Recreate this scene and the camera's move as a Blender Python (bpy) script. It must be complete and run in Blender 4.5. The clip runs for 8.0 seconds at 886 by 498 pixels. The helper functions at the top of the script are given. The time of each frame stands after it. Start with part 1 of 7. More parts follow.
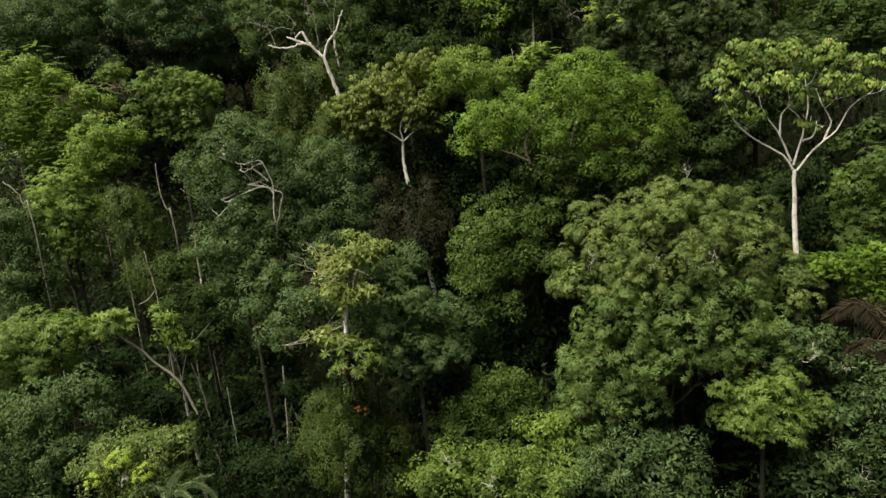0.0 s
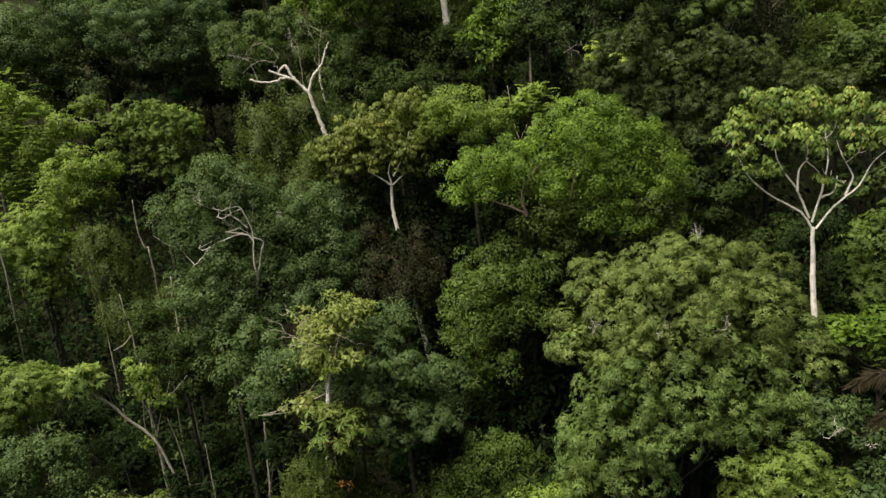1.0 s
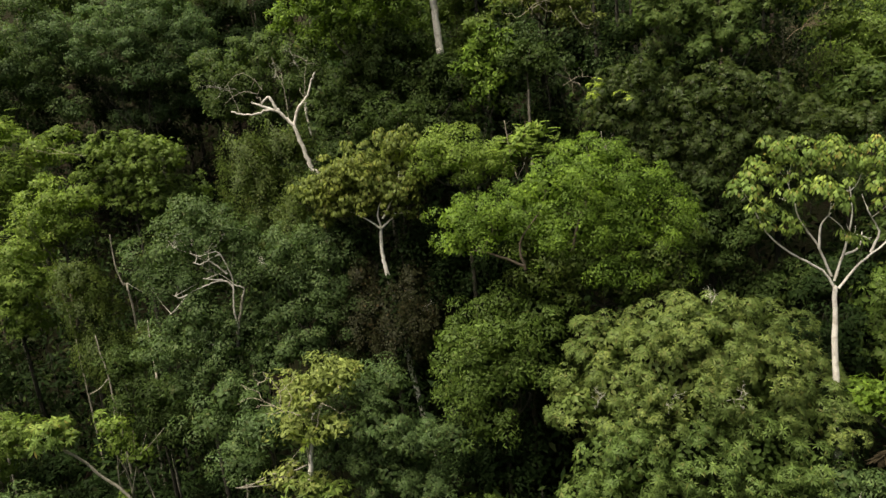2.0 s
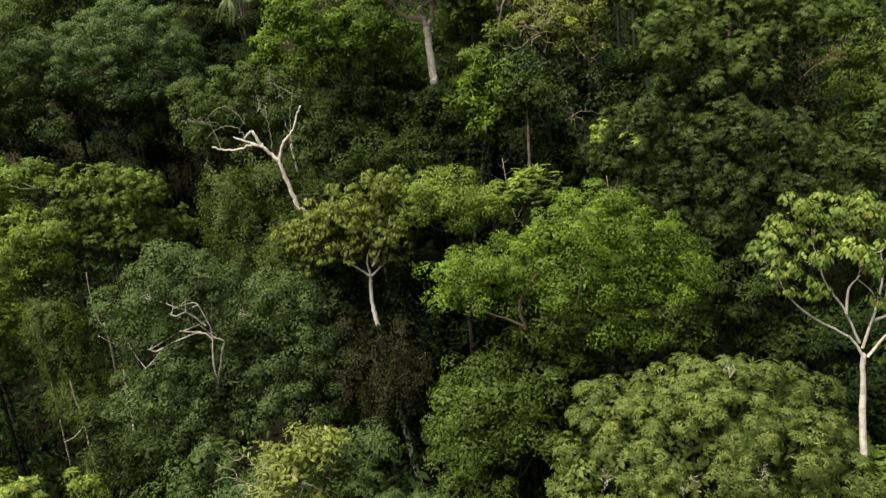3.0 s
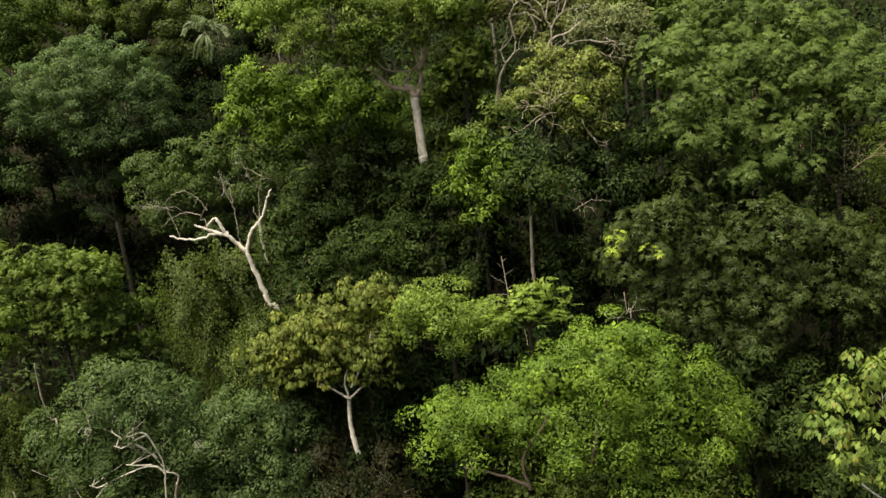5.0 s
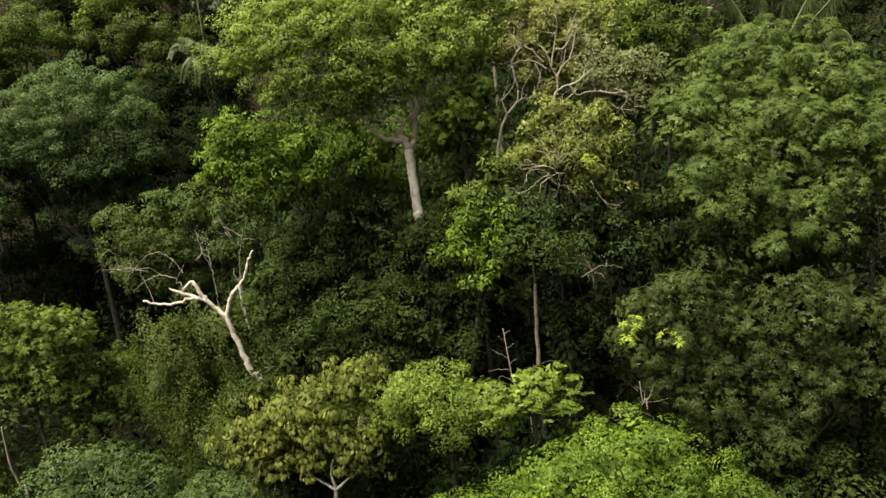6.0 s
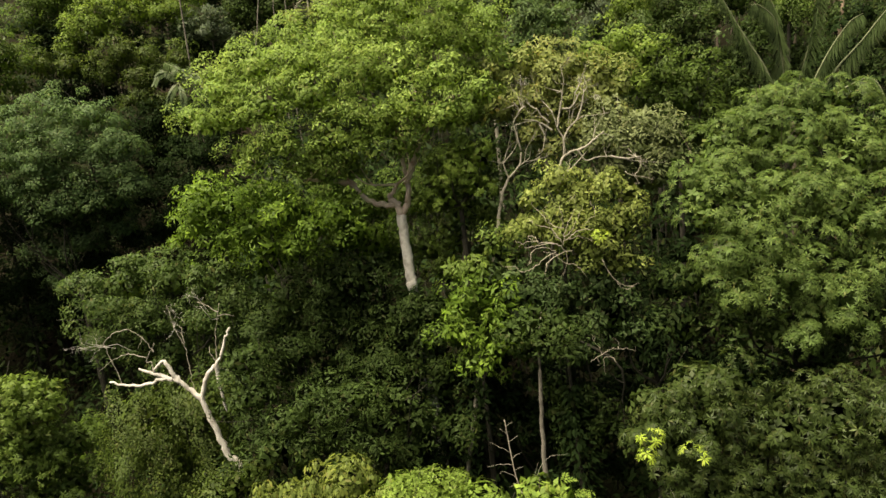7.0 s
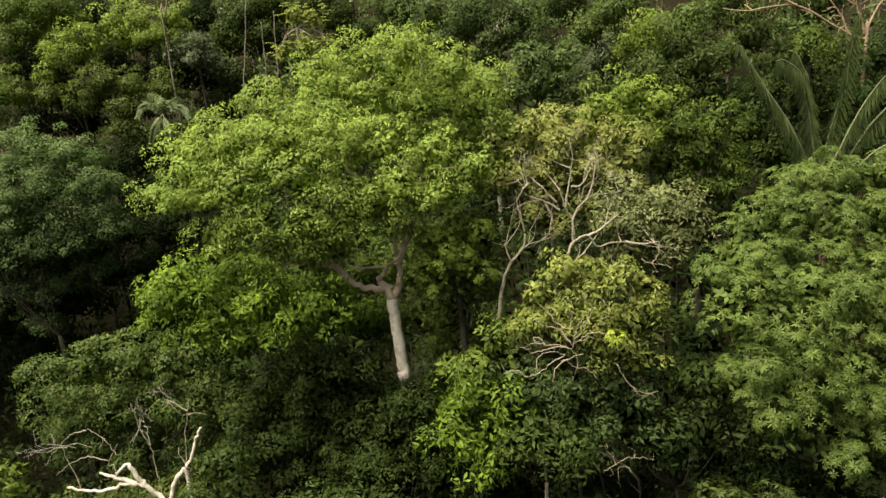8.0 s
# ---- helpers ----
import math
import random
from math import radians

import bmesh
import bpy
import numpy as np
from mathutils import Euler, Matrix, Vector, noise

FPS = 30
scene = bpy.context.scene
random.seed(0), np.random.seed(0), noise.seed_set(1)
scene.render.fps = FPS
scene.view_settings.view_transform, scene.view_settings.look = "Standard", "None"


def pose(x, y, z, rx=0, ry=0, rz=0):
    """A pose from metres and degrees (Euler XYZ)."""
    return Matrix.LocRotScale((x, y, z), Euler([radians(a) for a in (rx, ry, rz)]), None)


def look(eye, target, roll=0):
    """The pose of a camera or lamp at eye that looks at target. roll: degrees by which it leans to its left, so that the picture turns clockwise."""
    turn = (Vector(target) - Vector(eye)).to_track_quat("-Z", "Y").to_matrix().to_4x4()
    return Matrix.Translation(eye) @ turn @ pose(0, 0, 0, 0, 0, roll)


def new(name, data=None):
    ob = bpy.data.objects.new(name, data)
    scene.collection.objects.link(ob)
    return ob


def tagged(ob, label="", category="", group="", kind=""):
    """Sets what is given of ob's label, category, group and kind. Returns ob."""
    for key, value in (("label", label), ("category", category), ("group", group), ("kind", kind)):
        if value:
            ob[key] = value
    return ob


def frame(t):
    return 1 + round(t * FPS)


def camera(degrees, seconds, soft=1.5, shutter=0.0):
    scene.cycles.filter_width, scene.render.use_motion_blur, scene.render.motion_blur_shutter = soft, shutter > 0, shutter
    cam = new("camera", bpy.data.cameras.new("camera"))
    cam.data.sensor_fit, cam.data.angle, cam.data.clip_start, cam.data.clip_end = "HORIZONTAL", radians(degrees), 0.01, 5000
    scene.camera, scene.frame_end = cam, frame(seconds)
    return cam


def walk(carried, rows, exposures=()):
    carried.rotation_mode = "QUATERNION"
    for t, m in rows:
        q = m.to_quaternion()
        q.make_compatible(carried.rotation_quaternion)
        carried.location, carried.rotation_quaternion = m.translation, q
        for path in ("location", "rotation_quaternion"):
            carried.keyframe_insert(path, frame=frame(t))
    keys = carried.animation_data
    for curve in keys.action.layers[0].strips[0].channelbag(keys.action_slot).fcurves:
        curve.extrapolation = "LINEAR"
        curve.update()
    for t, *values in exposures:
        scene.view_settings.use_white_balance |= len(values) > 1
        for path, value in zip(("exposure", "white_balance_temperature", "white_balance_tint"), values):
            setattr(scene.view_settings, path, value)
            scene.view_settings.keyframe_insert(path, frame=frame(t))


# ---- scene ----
cam = camera(62.2, 8.0, 1.5)
METRES, EYE, TILT, LEAN, TURN = 42.0, 30.0, 0.0, -2.5, 0.0
ROWS = [
    (0.0, 0.0, 0.0, 0.0, -1.64, -12.26, 7.57),
    (0.5, 0.0127, 0.0575, 0.0369, -1.75, -12.18, 7.56),
    (1.0, 0.0228, 0.105, 0.0667, -1.86, -12.13, 7.57),
    (1.5, 0.0328, 0.1535, 0.0967, -1.96, -12.14, 7.57),
    (3.0, 0.0601, 0.2992, 0.1858, -2.24, -12.23, 7.65),
    (3.5, 0.0683, 0.3459, 0.2152, -2.34, -12.24, 7.66),
    (4.0, 0.0763, 0.3926, 0.2449, -2.44, -12.24, 7.66),
    (5.5, 0.1022, 0.5435, 0.3433, -2.58, -12.28, 7.67),
    (6.0, 0.1116, 0.5991, 0.3808, -2.62, -12.28, 7.66),
    (6.5, 0.1207, 0.6529, 0.4184, -2.67, -12.29, 7.66),
    (7.0, 0.1308, 0.71, 0.4579, -2.74, -12.26, 7.64),
    (7.5, 0.1409, 0.7654, 0.4969, -2.78, -12.25, 7.64),
    (8.0, 0.1525, 0.8269, 0.5406, -2.8, -12.25, 7.66),
]
EXPOSURES = [(0.0, 2.65, 6700, 9), (1.5, 2.67, 6900, 11), (5.5, 2.88, 7250, 10), (8.0, 2.99, 7600, 10)]
SKY, SUN = 0.014, 1.5
SUN_X, SUN_Y, SUN_Z = 0.36, 0.22, 1.0
walk(cam, [(t, pose(0, 0, EYE, TILT, LEAN, TURN) @ pose(METRES * x, METRES * y, METRES * z, 90 + pitch, roll, yaw)) for t, x, y, z, yaw, pitch, roll in ROWS], EXPOSURES)

# ---- light ----
world = bpy.data.worlds.new("sky")
scene.world = world
world.use_nodes = True
wn = world.node_tree.nodes
sky = wn.new("ShaderNodeTexSky")
sky.sky_type, sky.sun_disc = "NISHITA", False
sky.sun_elevation, sky.sun_rotation = radians(65), radians(250)
sky.air_density, sky.dust_density, sky.ozone_density = 1.0, 8.0, 1.0
wn["Background"].inputs["Strength"].default_value = SKY
world.node_tree.links.new(sky.outputs[0], wn["Background"].inputs["Color"])
sun = new("sun", bpy.data.lights.new("sun", "SUN"))
sun.data.energy, sun.data.angle, sun.data.color = SUN, radians(50), (1.0, 0.95, 0.84)
sun.matrix_world = look((-20, -40, 120), (-20 + SUN_X, -40 + SUN_Y, 120 - SUN_Z))


# ---- materials ----
def shader(name, rough=0.6):
    m = bpy.data.materials.new(name)
    m.use_nodes = True
    n, l = m.node_tree.nodes, m.node_tree.links
    b = n["Principled BSDF"]
    b.inputs["Roughness"].default_value = rough
    return m, n, l, b


def mix_colour(n, l, fac, a, b):
    x = n.new("ShaderNodeMix")
    x.data_type = "RGBA"
    for key, v in ((0, fac), (6, a), (7, b)):
        if isinstance(v, bpy.types.NodeSocket):
            l.new(v, x.inputs[key])
        else:
            x.inputs[key].default_value = v if key == 0 else (*v, 1)
    return x.outputs[2]


def ramp(n, l, src, lo, hi):
    r = n.new("ShaderNodeMapRange")
    r.inputs[1].default_value, r.inputs[2].default_value = lo, hi
    l.new(src, r.inputs[0])
    return r.outputs[0]


def noise_tex(n, l, scale, detail=3.0, coords="Object"):
    t = n.new("ShaderNodeTexNoise")
    t.inputs["Scale"].default_value, t.inputs["Detail"].default_value = scale, detail
    c = n.new("ShaderNodeTexCoord")
    l.new(c.outputs[coords], t.inputs["Vector"])
    return t.outputs["Fac"]


def leaf_material(name, main, young, old, gloss=0.55, share=0.2, sheen=0.12):
    """Leaves: main colour, young shoots in patches, old leaves here and there."""
    m, n, l, b = shader(name, gloss)
    geo = n.new("ShaderNodeNewGeometry")
    isl = geo.outputs["Random Per Island"]
    patch = ramp(n, l, noise_tex(n, l, 0.55, 3), 0.42, 0.68)
    mm = n.new("ShaderNodeMath")
    mm.operation = "MULTIPLY"
    l.new(patch, mm.inputs[0])
    l.new(ramp(n, l, isl, 0.1, 0.9), mm.inputs[1])
    c = mix_colour(n, l, mm.outputs[0], main, young)
    dull = n.new("ShaderNodeMath")
    dull.operation = "FRACT"
    times = n.new("ShaderNodeMath")
    times.operation = "MULTIPLY"
    times.inputs[1].default_value = 37.7
    l.new(isl, times.inputs[0])
    l.new(times.outputs[0], dull.inputs[0])
    c = mix_colour(n, l, ramp(n, l, dull.outputs[0], 0.9, 1.05), c, old)
    h = n.new("ShaderNodeHueSaturation")
    l.new(c, h.inputs["Color"])
    val = n.new("ShaderNodeMapRange")
    val.inputs[3].default_value, val.inputs[4].default_value = 0.66, 1.36
    fr = n.new("ShaderNodeMath")
    fr.operation = "FRACT"
    t2 = n.new("ShaderNodeMath")
    t2.operation = "MULTIPLY"
    t2.inputs[1].default_value = 91.3
    l.new(isl, t2.inputs[0])
    l.new(t2.outputs[0], fr.inputs[0])
    l.new(fr.outputs[0], val.inputs[0])
    l.new(val.outputs[0], h.inputs["Value"])
    l.new(h.outputs[0], b.inputs["Base Color"])
    soft = n.new("ShaderNodeAttribute")
    soft.attribute_name = "leaf_side"
    l.new(soft.outputs["Vector"], b.inputs["Normal"])
    b.inputs["Specular IOR Level"].default_value = sheen
    tr = n.new("ShaderNodeBsdfTranslucent")
    tint = n.new("ShaderNodeMix")
    tint.data_type, tint.blend_type = "RGBA", "MULTIPLY"
    tint.inputs[0].default_value, tint.inputs[7].default_value = 1.0, (1.55, 1.7, 0.65, 1)
    l.new(h.outputs[0], tint.inputs[6])
    l.new(tint.outputs[2], tr.inputs["Color"])
    ms = n.new("ShaderNodeMixShader")
    ms.inputs[0].default_value = share
    l.new(b.outputs[0], ms.inputs[1])
    l.new(tr.outputs[0], ms.inputs[2])
    l.new(ms.outputs[0], n["Material Output"].inputs["Surface"])
    return m


def bark_material(name, main, stain, scale=2.5):
    m, n, l, b = shader(name, 0.85)
    blot = ramp(n, l, noise_tex(n, l, scale, 5), 0.48, 0.66)
    c = mix_colour(n, l, blot, main, stain)
    fine = ramp(n, l, noise_tex(n, l, scale * 9, 4), 0.35, 0.7)
    c2 = mix_colour(n, l, fine, c, tuple(v * 0.8 for v in main))
    l.new(c2, b.inputs["Base Color"])
    bump = n.new("ShaderNodeBump")
    bump.inputs["Strength"].default_value, bump.inputs["Distance"].default_value = 0.6, 0.05
    l.new(fine, bump.inputs["Height"])
    l.new(bump.outputs[0], b.inputs["Normal"])
    return m


LEAF = {
    "dusky": leaf_material("dusky_leaf", (0.048, 0.081, 0.026), (0.088, 0.130, 0.040), (0.085, 0.085, 0.032)),
    "sage": leaf_material("sage_leaf", (0.076, 0.112, 0.028), (0.170, 0.208, 0.054), (0.14, 0.12, 0.045)),
    "green": leaf_material("green_leaf", (0.052, 0.086, 0.016), (0.090, 0.14, 0.025), (0.09, 0.10, 0.03)),
    "lime": leaf_material("lime_leaf", (0.096, 0.15, 0.026), (0.19, 0.265, 0.046), (0.16, 0.17, 0.05)),
    "bright": leaf_material("bright_leaf", (0.066, 0.116, 0.016), (0.185, 0.285, 0.034), (0.10, 0.13, 0.03)),
    "pale": leaf_material("pale_leaf", (0.125, 0.16, 0.0403), (0.21, 0.245, 0.0682), (0.2, 0.19, 0.0434)),
    "yellow": leaf_material("yellow_leaf", (0.088, 0.140, 0.030), (0.205, 0.26, 0.048), (0.23, 0.16, 0.05)),
    "olive": leaf_material("olive_leaf", (0.048, 0.080, 0.020), (0.082, 0.118, 0.030), (0.085, 0.075, 0.024)),
    # Dark tone carries part of the shade under the larger crowns.
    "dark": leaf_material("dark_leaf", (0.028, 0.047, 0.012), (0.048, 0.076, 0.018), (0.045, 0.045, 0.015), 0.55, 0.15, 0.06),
    "moss": leaf_material("moss_leaf", (0.045, 0.070, 0.014), (0.075, 0.10, 0.018), (0.07, 0.062, 0.022)),
    "silver": leaf_material("silver_leaf", (0.12, 0.148, 0.062), (0.21, 0.235, 0.105), (0.16, 0.15, 0.07)),
    "brown": leaf_material("brown_leaf", (0.026, 0.028, 0.012), (0.036, 0.042, 0.015), (0.07, 0.045, 0.02)),
    "gold": leaf_material("gold_leaf", (0.085, 0.114, 0.026), (0.20, 0.225, 0.045), (0.14, 0.12, 0.035)),
    # Near-black copy of the leaf colours: the shade of the gaps is painted in.
    "painted_shade": leaf_material("painted_shade_leaf", (0.0115, 0.022, 0.0065), (0.018, 0.033, 0.009), (0.021, 0.023, 0.009), 0.6, 0.05, 0.03),
    "mid": leaf_material("mid_leaf", (0.075, 0.118, 0.022), (0.14, 0.195, 0.038), (0.11, 0.12, 0.03)),
    "crownlime": leaf_material("crownlime_leaf", (0.125, 0.192, 0.040), (0.235, 0.318, 0.066), (0.23, 0.23, 0.07)),
    "glossy": leaf_material("glossy_leaf", (0.034, 0.053, 0.014), (0.061, 0.083, 0.022), (0.06, 0.056, 0.02), 0.45),
    "haze": leaf_material("haze_leaf", (0.060, 0.104, 0.036), (0.104, 0.158, 0.055), (0.11, 0.11, 0.04)),
    "dry": leaf_material("dry_leaf", (0.050, 0.040, 0.022), (0.066, 0.054, 0.031), (0.06, 0.04, 0.02), 0.8, 0.05),
    "steel": leaf_material("steel_leaf", (0.06, 0.085, 0.045), (0.11, 0.14, 0.08), (0.10, 0.10, 0.06)),
    "straw": leaf_material("straw_leaf", (0.16, 0.192, 0.060), (0.28, 0.305, 0.095), (0.28, 0.21, 0.055)),
    "soft": leaf_material("soft_leaf", (0.066, 0.106, 0.026), (0.120, 0.172, 0.042), (0.13, 0.13, 0.04)),
    "rust": leaf_material("rust_leaf", (0.2, 0.09, 0.0186), (0.25, 0.13, 0.031), (0.12, 0.06, 0.0186)),
    "glow": leaf_material("glow_leaf", (0.19, 0.27, 0.035), (0.32, 0.40, 0.06), (0.25, 0.25, 0.05)),
    "palm": leaf_material("palm_leaf", (0.060, 0.092, 0.032), (0.105, 0.145, 0.055), (0.12, 0.12, 0.06), 0.35, 0.12),
}
BARK = {
    "white": bark_material("white_bark", (0.86, 0.82, 0.75), (0.46, 0.41, 0.33)),
    "grey": bark_material("grey_bark", (0.32, 0.295, 0.235), (0.17, 0.16, 0.11)),
    "brown": bark_material("brown_bark", (0.075, 0.055, 0.036), (0.038, 0.034, 0.02)),
    "dead": bark_material("dead_wood", (0.60, 0.57, 0.51), (0.38, 0.34, 0.28)),
    "twig": bark_material("twig_bark", (0.42, 0.37, 0.29), (0.24, 0.21, 0.15)),
    "tan": bark_material("tan_bark", (0.33, 0.24, 0.165), (0.18, 0.125, 0.08)),
    # Moss-brown taken near black: stands for the shade that hides the stems.
    "mossy": bark_material("mossy_shade_bark", (0.030, 0.026, 0.016), (0.018, 0.022, 0.010)),
    # Mottled grey, with some of the understory's shade put into its tone.
    "mottled": bark_material("mottled_bark", (0.20, 0.18, 0.145), (0.07, 0.065, 0.045), 3.0),
    "blotched": bark_material("blotched_bark", (0.74, 0.60, 0.50), (0.36, 0.20, 0.13), 1.6),
    "rib": bark_material("rib_skin", (0.20, 0.225, 0.12), (0.14, 0.165, 0.08)),
}


def soil_material():
    m, n, l, b = shader("shade_dark_litter", 0.95)
    b.inputs["Specular IOR Level"].default_value = 0.05
    # Litter and moss colours taken near black, with the forest floor's shade in them.
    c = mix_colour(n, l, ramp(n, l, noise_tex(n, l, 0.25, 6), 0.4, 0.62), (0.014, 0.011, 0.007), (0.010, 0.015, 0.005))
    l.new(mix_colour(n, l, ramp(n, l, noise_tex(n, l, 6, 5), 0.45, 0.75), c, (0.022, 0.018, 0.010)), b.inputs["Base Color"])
    bump = n.new("ShaderNodeBump")
    bump.inputs["Strength"].default_value, bump.inputs["Distance"].default_value = 0.9, 0.3
    l.new(noise_tex(n, l, 2.5, 6), bump.inputs["Height"])
    l.new(bump.outputs[0], b.inputs["Normal"])
    return m


# ---- ground ----
RIGHT_Y = [-3000, -60, 0, 30, 45, 60, 75, 90, 105, 127, 200, 400, 3000]
RIGHT_Z = [-40, -38, -33, -18, -7.5, 6.5, 20.5, 29, 35, 44, 84, 150, 190]
LEFT_Z = [-40, -39, -34, -20, -13, -9, -4, 0, 4, 22, 84, 150, 190]
EDGE_Y, EDGE_X = [45, 61, 70, 80, 110], [-14, -13, -18, -22, -22]


def ground_z(x, y):
    w = np.clip((np.asarray(x, float) - np.interp(y, EDGE_Y, EDGE_X)) / 14, 0, 1)
    w = w * w * (3 - 2 * w)
    return np.interp(y, RIGHT_Y, LEFT_Z) * (1 - w) + np.interp(y, RIGHT_Y, RIGHT_Z) * w


def mesh_from(name, verts, faces):
    """A mesh from arrays of corners and of triangles or quads."""
    me = bpy.data.meshes.new(name)
    k = faces.shape[1]
    sides = verts[:, 3:]
    verts = verts[:, :3]
    me.vertices.add(len(verts))
    me.vertices.foreach_set("co", np.ascontiguousarray(verts, dtype=np.float32).ravel())
    me.loops.add(faces.size)
    me.loops.foreach_set("vertex_index", np.ascontiguousarray(faces, dtype=np.int32).ravel())
    me.polygons.add(len(faces))
    me.polygons.foreach_set("loop_start", np.arange(0, faces.size, k, dtype=np.int32))
    me.update(calc_edges=True)
    if sides.shape[1] == 3:
        at = me.attributes.new("leaf_side", "FLOAT_VECTOR", "POINT")
        at.data.foreach_set("vector", np.ascontiguousarray(sides, dtype=np.float32).ravel())
    return me


def spaced(inner, outer, step):
    a = list(np.arange(-inner, inner + 1e-6, step))
    d, x = step, inner
    while x < outer:
        d *= 1.35
        x += d
        a = [-x] + a + [x]
    return np.array(a)


def build_ground():
    xs, ys = spaced(90, 2500, 2.0), spaced(110, 2500, 2.0) + 60
    gx, gy = np.meshgrid(xs, ys)
    gz = ground_z(gx, gy)
    bump = np.array([noise.noise((x * 0.09, y * 0.09, 3.1)) * 1.1 + noise.noise((x * 0.4, y * 0.4, 7.7)) * 0.3 for x, y in zip(gx.ravel(), gy.ravel())])
    v = np.stack([gx.ravel(), gy.ravel(), gz.ravel() + bump], 1)
    w, h = len(xs), len(ys)
    i = (np.arange(h - 1)[:, None] * w + np.arange(w - 1)[None]).ravel()
    me = mesh_from("ground", v, np.stack([i, i + 1, i + 1 + w, i + w], 1))
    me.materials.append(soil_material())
    me.polygons.foreach_set("use_smooth", np.ones(len(me.polygons), dtype=bool))
    tagged(new("ground", me), "steep hillside of leaf litter and moss under forest, darkened with painted shade", "ground", kind="structure")


build_ground()


# ---- plant parts ----
def unit(a):
    return a / np.maximum(np.linalg.norm(a, axis=-1, keepdims=True), 1e-9)


def ball(rng, n):
    return unit(rng.normal(size=(n, 3)))


SOFT = 0.56


def leaves(base, way, face, length, width, fold=0.22, puff=None):
    """Folded pointed leaves, two triangles each: base points, directions, upper sides, lengths and widths.
    puff: the outward side of the clump that they belong to, to which their surfaces turn in part."""
    n = len(base)
    way = unit(way)
    side = unit(np.cross(way, face))
    top = np.cross(side, way)
    length, width = np.broadcast_to(length, n)[:, None], np.broadcast_to(width, n)[:, None]
    mid = base + way * length * 0.45 + top * width * fold
    v = np.stack([base, mid + side * width / 2, base + way * length - top * length * 0.12, mid - side * width / 2], 1)
    v[:, 1] -= top * width * fold * 1.6
    v[:, 3] -= top * width * fold * 1.6
    f = (np.arange(n)[:, None] * 4 + np.array([[0, 1, 2, 0, 2, 3]])).reshape(-1, 3)
    side_up = top if puff is None else unit(top * (1 - SOFT) + unit(puff) * SOFT)
    v = np.concatenate([v, np.repeat(side_up[:, None], 4, 1)], 2)
    return v.reshape(-1, 6), f


def joined(pieces):
    vs, fs, off = [], [], 0
    for v, f in pieces:
        vs.append(v)
        fs.append(f + off)
        off += len(v)
    return np.concatenate(vs), np.concatenate(fs)


def part(name, data, material, parent, label="", smooth=False):
    """One mesh object under a thing, from arrays in the world's metres."""
    v, f = data
    v = v.copy()
    v[:, :3] -= np.array(parent.location)
    me = mesh_from(name, v, f)
    me.materials.append(material)
    if smooth:
        me.polygons.foreach_set("use_smooth", np.ones(len(f), dtype=bool))
    ob = new(name, me)
    ob.parent = parent
    return tagged(ob, label)


def spread(rng, lobes, density, back=0.08, under=-0.38):
    """Points on the outside of a crown of round lobes, with their outward directions and lobe radii."""
    ps, ns, rs = [], [], []
    c, r = lobes[:, :3], lobes[:, 3]
    for k in range(len(lobes)):
        n = max(3, int(4 * math.pi * r[k] ** 2 * density))
        u = ball(rng, n)
        keep = (u[:, 2] > under - 0.2 * rng.random(n)) & ((u[:, 1] < 0.25) | (rng.random(n) < back))
        u = u[keep]
        lump = 1 + 0.16 * np.sin(u[:, 0] * 5 + k) * np.cos(u[:, 1] * 4 - 2 * k) + 0.10 * np.sin(u[:, 2] * 9 + 3 * k + u[:, 0] * 6)
        p = c[k] + u * (r[k] * lump * (0.80 + 0.20 * rng.random(len(u)) ** 0.5))[:, None] * (1, 1, SQUASH)
        inside = np.zeros(len(p), bool)
        for j in range(len(lobes)):
            if j != k:
                inside |= np.linalg.norm((p - c[j]) / (1, 1, SQUASH), axis=1) < r[j] * 0.72
        ps.append(p[~inside])
        ns.append(u[~inside])
        rs.append(np.full(len(ps[-1]), r[k]))
    return np.concatenate(ps), np.concatenate(ns), np.concatenate(rs)


SQUASH = 0.85
UP = np.array([0.0, 0.0, 1.0])


def tuft_crown(rng, lobes, size, thick, clump, droop=0.3):
    """Round tufts over the lobes, each covered by leaves that lie like scales with their tips out and down."""
    clump *= 1.3
    p, n, r = spread(rng, lobes, 0.33 / clump**2)
    m = max(8, int(thick * 1.5 * clump**2 / size**2))
    k = len(p)
    cr = clump * (0.6 + 0.75 * rng.random(k))
    axis = unit(n * 0.8 + UP * 0.7)
    u = unit(ball(rng, k * m).reshape(k, m, 3) + axis[:, None] * 0.62)
    shell = 0.55 + 0.45 * rng.random((k, m)) ** 0.5
    base = p[:, None] + u * (cr[:, None] * shell)[..., None] * (1, 1, 0.72)
    slide = rng.normal(size=(k, m, 3))
    slide -= u * (slide * u).sum(-1, keepdims=True)
    way = unit(slide) * 0.8 + u * 0.38 - UP * droop
    face = u * 0.8 + UP * 0.55 + rng.normal(size=(k, m, 3)) * 0.22
    ln = size * (0.6 + 0.85 * rng.random(k * m))
    return leaves(base.reshape(-1, 3), way.reshape(-1, 3), face.reshape(-1, 3), ln, ln * (0.30 + 0.12 * rng.random(k * m)), puff=(u + n[:, None] * 0.55 + UP * 0.1).reshape(-1, 3))


